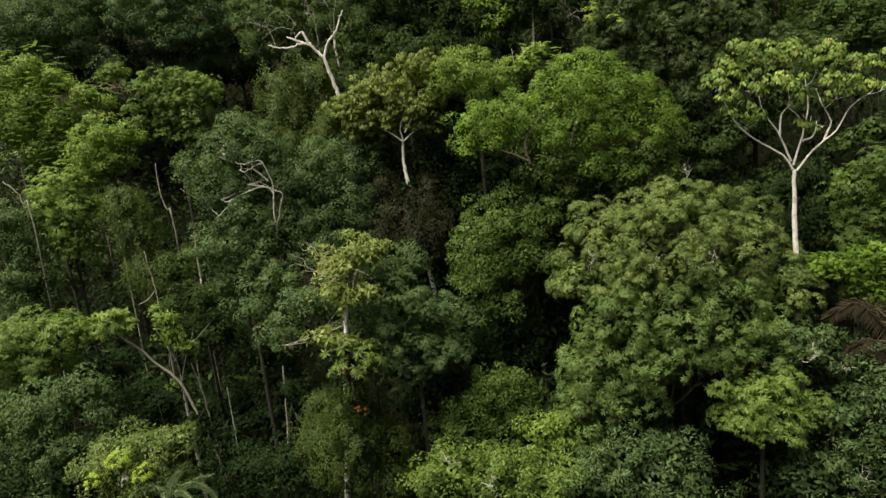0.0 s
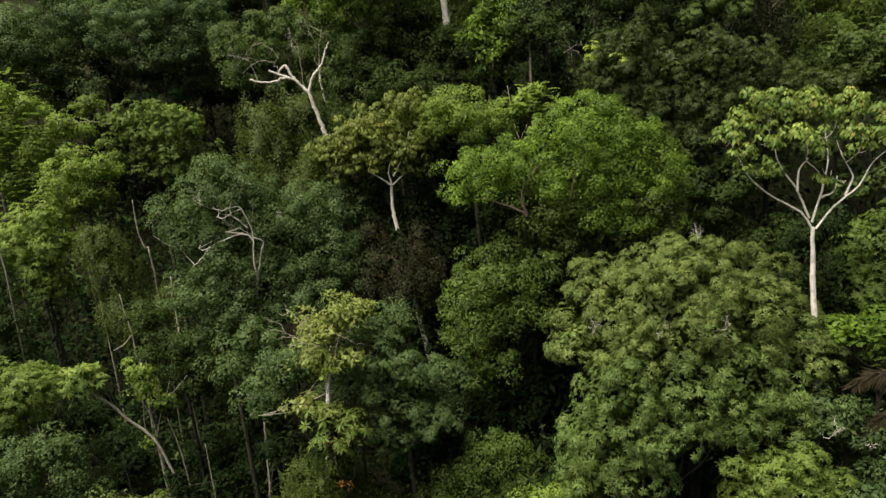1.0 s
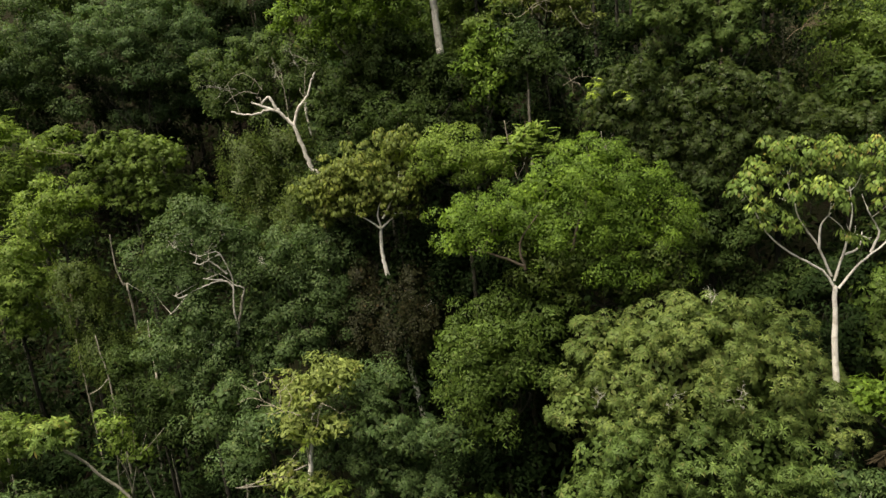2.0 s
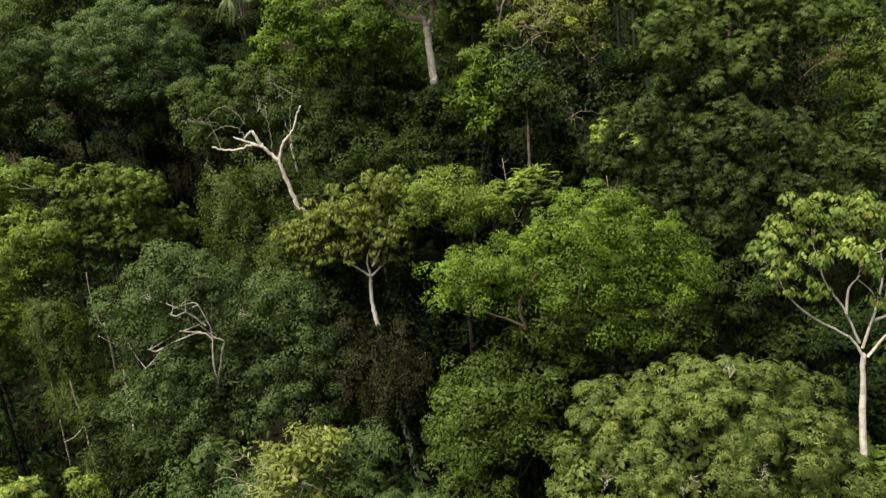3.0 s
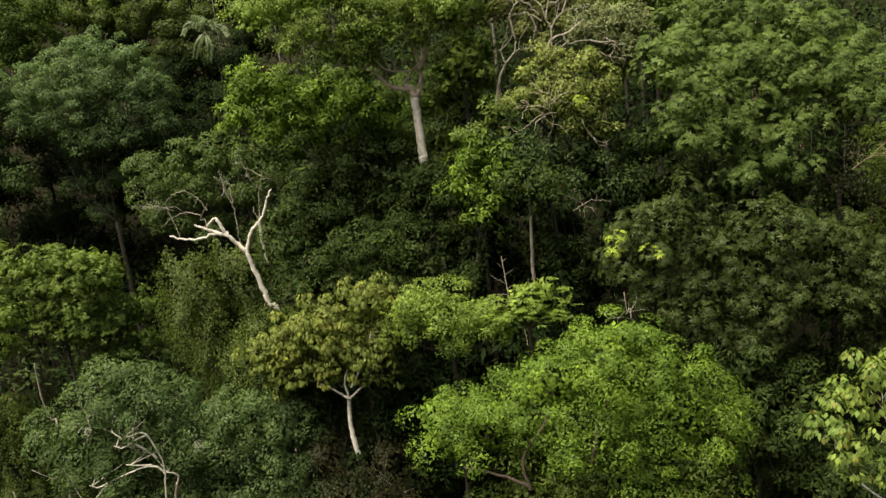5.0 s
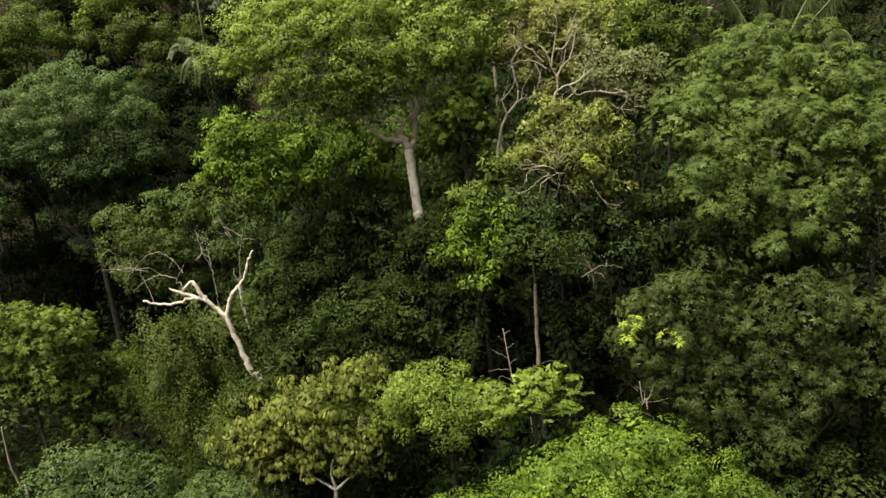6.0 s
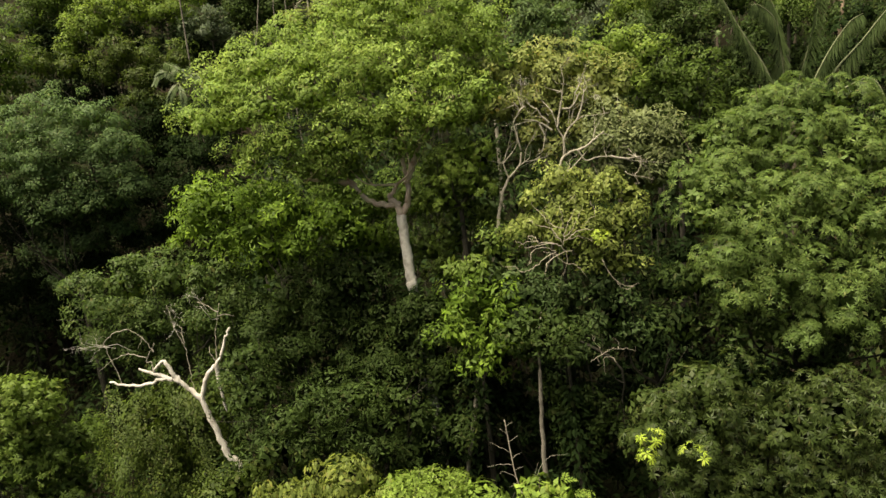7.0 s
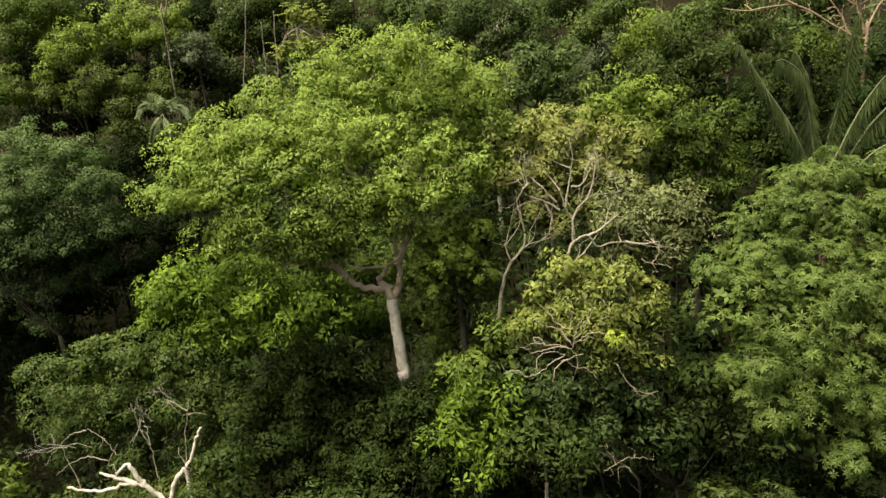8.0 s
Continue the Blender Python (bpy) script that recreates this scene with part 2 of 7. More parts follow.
def rosette_crown(rng, lobes, size, thick, clump, droop=0.55, slim=0.24):
    """Rosettes of long leaves that droop from one shoot, like small umbrellas."""
    p, n, r = spread(rng, lobes, thick * 0.45 / size**2)
    m, k = 9, len(p)
    axis = unit(n * 0.6 + UP * 0.8 + rng.normal(size=(k, 3)) * 0.25)
    a = unit(np.cross(axis, rng.normal(size=(k, 3))))
    b = np.cross(axis, a)
    ang = (np.arange(m) * 2 * math.pi / m)[None] + rng.random((k, m)) * 0.6
    ring = a[:, None] * np.cos(ang)[..., None] + b[:, None] * np.sin(ang)[..., None]
    scale = 0.65 + 0.6 * rng.random(k)
    base = p[:, None] + ring * (size * 0.06)
    way = ring + axis[:, None] * 0.25 - UP * droop * (0.4 + 0.9 * rng.random((k, m)))[..., None]
    face = axis[:, None] + ring * 0.35
    ln = (size * scale[:, None] * (0.75 + 0.4 * rng.random((k, m)))).ravel()
    return leaves(base.reshape(-1, 3), way.reshape(-1, 3), np.broadcast_to(face, base.shape).reshape(-1, 3), ln, ln * slim, 0.25, puff=(ring * 0.5 + axis[:, None] * 0.6 + n[:, None] * 0.6).reshape(-1, 3))


def feather_crown(rng, lobes, size, thick, clump, droop=0.2):
    """Level sprays of paired leaflets, in layers."""
    p, n, r = spread(rng, lobes, thick * 0.75 / clump**2)
    k, m = len(p), 13
    flat = unit(n * (1, 1, 0.15) + rng.normal(size=(k, 3)) * (0.45, 0.45, 0.12))
    flat[:, 2] = np.abs(flat[:, 2]) * 0.5 + 0.12
    flat = unit(flat)
    side = unit(np.cross(flat, UP))
    top = np.cross(side, flat)
    s = np.repeat(np.linspace(0.1, 1.0, m), 2)
    sg = np.tile([1.0, -1.0], m)
    ln = clump * (0.7 + 0.6 * rng.random(k))
    base = p[:, None] + flat[:, None] * (ln[:, None] * s)[..., None] - UP * (ln[:, None] * s**2 * droop)[..., None]
    way = side[:, None] * sg[None, :, None] + flat[:, None] * 0.65 - UP * 0.22 + rng.normal(size=(k, 2 * m, 3)) * 0.18
    face = top[:, None] + rng.normal(size=(k, 2 * m, 3)) * 0.22
    lf = (size * (1.05 - 0.5 * np.abs(s - 0.45))[None] * (0.8 + 0.4 * rng.random((k, 2 * m)))).ravel()
    return leaves(base.reshape(-1, 3), way.reshape(-1, 3), face.reshape(-1, 3), lf, lf * 0.28, 0.15, puff=np.broadcast_to((top + n * 0.8)[:, None], base.shape).reshape(-1, 3))


def hanging_crown(rng, lobes, size, thick, clump, droop=0.9):
    """Climbers that hang in strings over the lobes."""
    p, n, r = spread(rng, lobes, 0.55 / clump**2, under=-0.8)
    k, m = len(p), max(8, int(thick * clump**2 / size**2))
    fall = clump * (0.8 + 1.8 * rng.random(k))
    s = rng.random((k, m))
    base = p[:, None] + n[:, None] * 0.15 - UP * (fall[:, None] * s)[..., None] + rng.normal(size=(k, m, 3)) * (clump * 0.32)
    way = n[:, None] * 0.55 + rng.normal(size=(k, m, 3)) * 0.6 - UP * droop
    face = n[:, None] * 0.9 + UP * 0.6 + rng.normal(size=(k, m, 3)) * 0.4
    ln = size * (0.55 + 0.8 * rng.random(k * m))
    return leaves(base.reshape(-1, 3), way.reshape(-1, 3), face.reshape(-1, 3), ln, ln * 0.5, puff=np.broadcast_to((n + UP * 0.2)[:, None], base.shape).reshape(-1, 3))


def star_crown(rng, lobes, size, thick, clump, droop=0.5):
    """Rosettes of narrow leaves set over round clumps, like stars with gaps between."""
    p, n, r = spread(rng, lobes, 0.3 / clump**2)
    k, m = len(p), max(4, int(thick * 0.5 * clump**2 / size**2))
    u = unit(ball(rng, k * m).reshape(k, m, 3) + unit(n + UP * 0.5)[:, None] * 0.8)
    at = (p[:, None] + u * (clump * (0.7 + 0.5 * rng.random((k, 1, 1))))).reshape(-1, 3)
    small = np.concatenate([at, np.full((len(at), 1), 0.01)], 1)
    u = u.reshape(-1, 3)
    q, kk = 8, len(small)
    axis = unit(u + UP * 0.5 + rng.normal(size=(kk, 3)) * 0.2)
    a = unit(np.cross(axis, rng.normal(size=(kk, 3))))
    b = np.cross(axis, a)
    ang = (np.arange(q) * 2 * math.pi / q)[None] + rng.random((kk, q)) * 0.5
    ring = a[:, None] * np.cos(ang)[..., None] + b[:, None] * np.sin(ang)[..., None]
    base = at[:, None] + ring * (size * 0.05)
    way = ring + axis[:, None] * 0.3 - UP * droop * (0.4 + 0.8 * rng.random((kk, q)))[..., None]
    face = axis[:, None] + ring * 0.3
    ln = (size * (0.65 + 0.6 * rng.random(kk))[:, None] * (0.8 + 0.35 * rng.random((kk, q)))).ravel()
    return leaves(base.reshape(-1, 3), way.reshape(-1, 3), face.reshape(-1, 3), ln, ln * 0.25, 0.25, puff=(ring * 0.8 + axis[:, None] * 0.8).reshape(-1, 3))


def umbrella_crown(rng, lobes, size, thick, clump, droop=0.6):
    """Separate small umbrellas: from each shoot broad leaves bend outwards and hang."""
    p, n, r = spread(rng, lobes, thick)
    k, m = len(p), 28
    ang = rng.random((k, m)) * 2 * math.pi
    tip = 0.25 + 0.85 * rng.random((k, m)) ** 0.7
    axis = unit(n * 0.45 + UP * 0.9)
    a = unit(np.cross(axis, rng.normal(size=(k, 3))))
    b = np.cross(axis, a)
    ring = a[:, None] * np.cos(ang)[..., None] + b[:, None] * np.sin(ang)[..., None]
    u = ring * np.sin(tip * 1.5)[..., None] + axis[:, None] * np.cos(tip * 1.5)[..., None]
    wide = (clump * (0.7 + 0.6 * rng.random((k, 1))))[..., None]
    base = p[:, None] + u * wide * (1, 1, 0.75)
    way = ring * 0.7 - UP * (droop * (0.4 + tip))[..., None] + rng.normal(size=(k, m, 3)) * 0.15
    ln = (size * (0.75 + 0.5 * rng.random((k, m)))).ravel()
    return leaves(base.reshape(-1, 3), way.reshape(-1, 3), u.reshape(-1, 3), ln, ln * 0.58, 0.2, puff=u.reshape(-1, 3))


CROWN = {"umbrella": umbrella_crown, "star": star_crown, "tuft": tuft_crown, "rosette": rosette_crown, "feather": feather_crown, "hanging": hanging_crown}


def inner_leaves(rng, lobes, size):
    """Larger shaded leaves within the crown, which close it."""
    out = []
    for x, y, z, r in lobes:
        n = int(70 * r * r * min(1.3, (0.3 / size) ** 2)) + 12
        u = ball(rng, n)
        base = np.array((x, y, z)) + u * (r * (0.38 + 0.27 * rng.random(n)))[:, None] * (1, 1, SQUASH)
        way = np.cross(u, rng.normal(size=(n, 3))) + u * 0.3
        out.append(leaves(base, way, u + UP * 0.3, size * 1.5, size * 0.8, puff=u))
    return joined(out)


def far_side(rng, lobes, size):
    """A crown's uphill half, unseen: coarse leaves added to block light and give it depth."""
    out = []
    for x, y, z, r in lobes:
        n = int(11 * r * r / size**2) + 8
        u = ball(rng, n)
        u[:, 2] = np.abs(u[:, 2]) - 0.15
        base = np.array((x, y + 0.95 * r + 0.5, z - 0.5 * r)) + u * (r * (0.55 + 0.38 * rng.random(n)))[:, None] * (1.05, 1.25, SQUASH)
        way = np.cross(u, rng.normal(size=(n, 3))) + u * 0.2
        out.append(leaves(base, way, u + UP * 0.6, size, size * 0.6, puff=u))
    return joined(out)


def smooth_line(pts, steps=4):
    """A rounded line through the points (Catmull-Rom)."""
    p = np.array(pts, float)
    if len(p) < 3:
        return np.linspace(p[0], p[-1], steps + 1)
    q = np.vstack([2 * p[0] - p[1], p, 2 * p[-1] - p[-2]])
    out = []
    for i in range(1, len(q) - 2):
        for t in np.arange(steps) / steps:
            a, b, c, d = q[i - 1 : i + 3]
            out.append(0.5 * (2 * b + (c - a) * t + (2 * a - 5 * b + 4 * c - d) * t * t + (3 * b - a - 3 * c + d) * t**3))
    return np.array(out + [p[-1]])


def tube(pts, r0, r1, sides=8, rng=None, wobble=0.0):
    """A tapering round stem along a line, closed at the tip."""
    p = np.array(pts, float)
    if rng is not None and wobble:
        p[1:-1] += rng.normal(size=p[1:-1].shape) * wobble
    n = len(p)
    d = unit(np.gradient(p, axis=0))
    ref = np.array((0.3, 0.9, 0.1)) if abs(d[0][2]) > 0.7 else UP
    a = unit(np.cross(d, ref))
    b = np.cross(d, a)
    rad = r0 + (r1 - r0) * np.linspace(0, 1, n) ** 0.85
    if rng is not None:
        swell = np.arange(n) * rng.uniform(0.7, 1.1) + rng.uniform(0, 6)
        rad = rad * (1 + 0.03 * np.sin(swell) + 0.015 * rng.normal(size=n).clip(-1.5, 1.5))
    ang = np.arange(sides) * 2 * math.pi / sides
    v = p[:, None] + (a[:, None] * np.cos(ang)[None, :, None] + b[:, None] * np.sin(ang)[None, :, None]) * rad[:, None, None]
    v = v.reshape(-1, 3)
    i = (np.arange(n - 1)[:, None] * sides + np.arange(sides)[None]).ravel()
    j = (np.arange(n - 1)[:, None] * sides + (np.arange(sides)[None] + 1) % sides).ravel()
    f = np.concatenate([np.stack([i, j, j + sides], 1), np.stack([i, j + sides, i + sides], 1)])
    tip = len(v)
    v = np.vstack([v, p[-1] + d[-1] * rad[-1]])
    k = (n - 1) * sides + np.arange(sides)
    cap = np.stack([k, (n - 1) * sides + (np.arange(sides) + 1) % sides, np.full(sides, tip)], 1)
    return v, np.concatenate([f, cap])


def twigs(rng, start, way, length, radius, depth=3, kids=3, lean=0.75):
    """A bare forking branch as one list of tubes."""
    way = unit(np.array(way, float))
    mid = np.array(start) + way * length * 0.5 + rng.normal(size=3) * length * 0.09
    end = np.array(start) + way * length + rng.normal(size=3) * length * 0.12
    out = [tube([start, mid, end], radius, radius * 0.55, 5)]
    if depth > 0:
        for q in range(kids):
            s = 0.45 + 0.55 * (q + rng.random()) / kids
            at = np.array(start) + (end - np.array(start)) * s
            out += twigs(rng, at, way + rng.normal(size=3) * lean, length * (0.5 + 0.25 * rng.random()), radius * 0.55, depth - 1, kids, lean)
    return out


def limb_to(rng, a, b, r0, r1=0.03, twig=3):
    a, b = np.array(a, float), np.array(b, float)
    span = np.linalg.norm(b - a)
    bend = (a + b) / 2 + rng.normal(size=3) * span * 0.08 + (b - a) * (0.12, 0.12, -0.16)
    line = smooth_line([a, bend, b], 4)
    out = [tube(line, r0, r1, 6, rng)]
    for q in range(twig):
        i = 3 + int(rng.random() * (len(line) - 4))
        w = unit(line[min(i + 1, len(line) - 1)] - line[i - 1]) + rng.normal(size=3) * 0.6 + UP * 0.3
        out.append(tube(smooth_line([line[i], line[i] + w * span * 0.16, line[i] + w * span * 0.3 + UP * span * 0.06], 2), max(r1, r0 * 0.35), 0.012, 5))
    return joined(out)


COUNT = [0]


def trunk_line(foot, trunk):
    """From the ground up, leaving the seen length of trunk in its own direction."""
    pts = [np.array(q, float) for q in trunk]
    if len(pts) > 1:
        d = unit(pts[-1] - pts[-2])
        if d[2] > -0.55:
            d = unit(d + (0, 0, -0.5))
        pts.append(pts[-1] + d * min(2.5, 0.4 * np.linalg.norm(foot - pts[-1])))
    return smooth_line([tuple(foot)] + [tuple(q) for q in pts[::-1]], 5)


def sleeve(rng, top, foot, radius, n=520):
    """Climbing leaves with shade in their colour, added to hide the lower trunk, from where it passes into the
    undergrowth.
    """
    top, foot = np.array(top, float), np.array(foot, float)
    s = rng.random(n) ** 1.2
    u = unit(ball(rng, n) * (1, 1, 0.4))
    base = top + (foot - top) * s[:, None] * 0.8 + u * ((radius + 0.25 + 0.9 * np.minimum(1, s * 5)) * (0.5 + 0.5 * rng.random(n)))[:, None]
    ln = 0.3 + 0.25 * rng.random(n)
    return leaves(base, u + rng.normal(size=(n, 3)) * 0.5 - UP * 0.5, u + UP * 0.5, ln, ln * 0.42, puff=u)


FINE = {"umbrella": 1.0, "star": 1.0, "tuft": 0.85, "rosette": 0.72, "feather": 0.7, "hanging": 0.62}


def tree(name, label, crown, lobes, style="tuft", size=0.3, thick=5.0, clump=0.8, bark="mossy", trunk=None, radius=0.22, limbs=None, limb_radius=0.09,
         bare=(), category="tree", group="forest trees", shoots=(), droop=None, fill=True, spray=0, limb_bark=None, top_radius=None, twig_lines=(), twig_bark="dead"):
    """A tree: trunk down to the ground, a limb to each main lobe, a crown of leaves, bare twigs and bright shoots where it has them."""
    limb_bark = limb_bark or bark
    COUNT[0] += 1
    rng = np.random.default_rng(COUNT[0] * 17 + 5)
    lobes = np.array(lobes, float).reshape(-1, 4)
    if trunk is None:
        c = np.average(lobes[:, :3], axis=0, weights=lobes[:, 3])
        low = min((lobes[:, 2] - lobes[:, 3] * 0.6).min(), c[2] - 1)
        c[1] += 0.6
        trunk = [(c[0], c[1], low)]
    top = np.array(trunk[0], float)
    end = np.array(trunk[-1], float)
    run = (end - np.array(trunk[-2], float)) if len(trunk) > 1 else np.array((0.02, 0.05, -1.0))
    run = run / max(1e-6, -run[2]) if run[2] < -0.2 else np.array((0.05, 0.05, -1.0))
    run[:2] = np.clip(run[:2], -0.25, 0.25)
    foot = end + run * max(0.6, end[2] - ground_z(end[0], end[1]))
    foot[2] = ground_z(foot[0], foot[1]) - 0.5
    thing = new(name)
    thing.location = foot
    tagged(thing, label, category, group)
    line = trunk_line(foot, trunk)
    part("trunk", tube(line, radius * 1.35, top_radius or max(radius * 0.6, limb_radius * 1.1), 11, rng, radius * 0.1), BARK[bark], thing, smooth=True)
    tagged(part("climber", sleeve(rng, trunk[-1], foot, radius, 1500 if len(trunk) > 1 else 240), LEAF["painted_shade"], thing, "shade-coloured climbers added round the lower trunk"), kind="stuff")
    if limbs is None:
        order = np.argsort(-lobes[:, 3])[:6]
        limbs = [[tuple(top), tuple(lobes[i, :3])] for i in order]
        for a in limbs:
            part("limb", limb_to(rng, a[0], a[1], limb_radius), BARK[limb_bark], thing, smooth=True)
    else:
        for a in limbs:
            pts = smooth_line(a, 4)
            pieces = [tube(pts, limb_radius, limb_radius * 0.35, 7, rng, limb_radius * 0.15)]
            near = lobes[np.argsort(np.linalg.norm(lobes[:, :3] - pts[-1], axis=1))[:2]]
            for q in near:
                if np.linalg.norm(q[:3] - pts[-1]) < 5:
                    pieces.append(limb_to(rng, pts[-2], q[:3], limb_radius * 0.4, 0.015))
            for q in range(spray):
                i = 2 + int(rng.random() * (len(pts) - 3))
                w = unit(pts[i] - pts[i - 1]) + rng.normal(size=3) * 0.6 + UP * 0.25
                pieces += twigs(rng, pts[i], w, 1.0 + 0.8 * rng.random(), limb_radius * 0.3, 2, 2)
            part("limb", joined(pieces), BARK[limb_bark], thing, smooth=True)
    size *= FINE[style]
    kw = {} if droop is None else {"droop": droop}
    data = [CROWN[style](rng, lobes, size, thick, clump, **kw)]
    if fill:
        data.append(inner_leaves(rng, lobes, min(size / FINE[style], 0.3)))
        wide = np.array([a for a in lobes if a[3] > 0.95 and not any(b[1] > a[1] + 0.5 and math.hypot(b[0] - a[0], b[2] - a[2]) < 0.8 * a[3] for b in lobes)])
        if len(wide):
            data.append(far_side(rng, wide, min(0.6, max(0.4, 1.5 * size))))
    part("crown", joined(data), LEAF[crown], thing)
    for x, y, z, s, *w in bare:
        way = w if w else (rng.normal() * 0.4, -0.5, 0.5)
        part("bare_twig", joined(twigs(rng, (x, y, z), way, s * 0.75, 0.018, 3)), BARK[twig_bark], thing, "bare twigs")
    if twig_lines:
        fan = [tube(smooth_line(a, 4), 0.024, 0.012, 5, rng, 0.03) for a in twig_lines]
        for a in twig_lines:
            for q in range(1):
                at, way = np.array(a[-1 - q % 2]), unit(np.array(a[-1]) - np.array(a[-2]))
                fan += twigs(rng, at, way + rng.normal(size=3) * 0.7, 0.3 + 0.4 * rng.random(), 0.012, 1, 2)
        part("bare_twig", joined(fan), BARK["twig"], thing, "fan of bleached bare twigs")
    for x, y, z, s in shoots:
        tagged(part("young_shoot", rosette_crown(rng, np.array([[x, y, z, s]]), 0.26, 1.2, 0.5), LEAF["glow"], thing, "bright yellow-green young leaves"), kind="stuff")
    return thing


def dead_tree(name, label, trunk, limbs, radius, limb_radius, bark="dead", spray=2, thin=()):
    """A leafless tree: trunk to the ground, broken limbs along their lines, short twigs."""
    COUNT[0] += 1
    rng = np.random.default_rng(COUNT[0] * 17 + 5)
    end = np.array(trunk[-1], float)
    foot = end + np.array((0.06, 0.1, 0)) * 2
    foot[2] = ground_z(foot[0], foot[1]) - 0.4
    thing = new(name)
    thing.location = foot
    tagged(thing, label, "dead tree", "dead trees")
    part("trunk", tube(trunk_line(foot, trunk), radius * 1.2, radius * 0.7, 9, rng, radius * 0.12), BARK[bark], thing, smooth=True)
    tagged(part("climber", sleeve(rng, trunk[-1], foot, radius), LEAF["painted_shade"], thing, "shade-coloured climbers added round the lower trunk"), kind="stuff")
    for a in limbs:
        pts = smooth_line(a, 4)
        pieces = [tube(pts, limb_radius, limb_radius * 0.4, 7, rng, limb_radius * 0.2)]
        for q in range(spray):
            i = 1 + int(rng.random() * (len(pts) - 2))
            pieces += twigs(rng, pts[i], unit(pts[i] - pts[i - 1]) + rng.normal(size=3) * 0.8, 0.7 + 0.7 * rng.random(), limb_radius * 0.4, 1, 2)
        part("limb", joined(pieces), BARK[bark], thing, smooth=True)
    for a in thin:
        part("branch", tube(smooth_line(a, 4), limb_radius * 0.19, limb_radius * 0.08, 6, rng, 0.02), BARK["grey"], thing, smooth=True)
    return thing


def stem(name, label, pts, radius, bark="grey", forks=()):
    """A slender bare stem or climber."""
    COUNT[0] += 1
    rng = np.random.default_rng(COUNT[0] * 17 + 5)
    end = np.array(pts[-1], float)
    foot = end + (0.3, 0.4, 0)
    foot[2] = ground_z(foot[0], foot[1]) - 0.3
    thing = new(name)
    thing.location = foot
    tagged(thing, label, "stem", "slender stems")
    part("trunk", tube(trunk_line(foot, pts), radius * 1.2, radius * 0.6, 7, rng, radius * 0.4), BARK[bark], thing, smooth=True)
    tagged(part("climber", sleeve(rng, pts[-1], foot, radius, 200), LEAF["painted_shade"], thing, "shade-coloured climbers added round the lower stem"), kind="stuff")
    for a in forks:
        part("limb", tube(smooth_line(a, 4), radius * 0.7, radius * 0.35, 6, rng), BARK[bark], thing, smooth=True)
    return thing


def frond(rng, rib, leaflet, wide, hang=0.75):
    """One feather frond: an arching midrib with leaflets that hang from both sides."""
    line = smooth_line(rib, 6)
    length = np.linalg.norm(np.diff(line, axis=0), axis=1).sum()
    s = np.linspace(0, 1, len(line))
    d = unit(np.gradient(line, axis=0))
    side = unit(np.cross(d, (0.12, -1.0, 0.25)))
    n = 115
    q = np.repeat(np.linspace(0.12, 0.995, n), 2)
    sg = np.tile([1.0, -1.0], n)
    at = np.stack([np.interp(q, s, line[:, k]) for k in range(3)], 1)
    dd = np.stack([np.interp(q, s, d[:, k]) for k in range(3)], 1)
    sd = np.stack([np.interp(q, s, side[:, k]) for k in range(3)], 1)
    w = sd * sg[:, None] * (0.64 / hang) + dd * 0.45 - UP * (hang + 0.3 * rng.random((2 * n, 1))) - np.array((0, 0.25, 0)) + rng.normal(size=(2 * n, 3)) * 0.10
    ln = leaflet * (1.0 - 0.75 * np.abs(q - 0.4) ** 1.5) * (0.8 + 0.35 * rng.random(2 * n))
    return tube(line, 0.011 * length, 0.012, 6), leaves(at, w, np.cross(sd, dd) + UP * 0.3, ln, wide, 0.1)


def palm(name, label, fronds, leaflet, wide, stem_pts, radius=0.14, leaf="palm", rib="rib", hang=0.75):
    """A feather palm: stem, and each frond with its midrib, from the line of the midrib."""
    COUNT[0] += 1
    rng = np.random.default_rng(COUNT[0] * 17 + 5)
    foot = np.array(stem_pts[-1], float) + (0.1, 0.2, 0)
    foot[2] = ground_z(foot[0], foot[1]) - 0.3
    thing = new(name)
    thing.location = foot
    tagged(thing, label, "palm", "palms")
    part("trunk", tube(smooth_line([tuple(foot)] + [tuple(q) for q in stem_pts[::-1]], 6), radius * 1.15, radius * 0.9, 9, rng), BARK["brown"], thing, smooth=True)
    for line in fronds:
        stalk, blade = frond(rng, line, leaflet, wide, hang)
        fr = part("frond", blade, LEAF[leaf], thing)
        me = mesh_from("midrib", stalk[0] - np.array(thing.location), stalk[1])
        me.materials.append(BARK[rib])
        ob = new("midrib", me)
        ob.parent = fr
    return thing


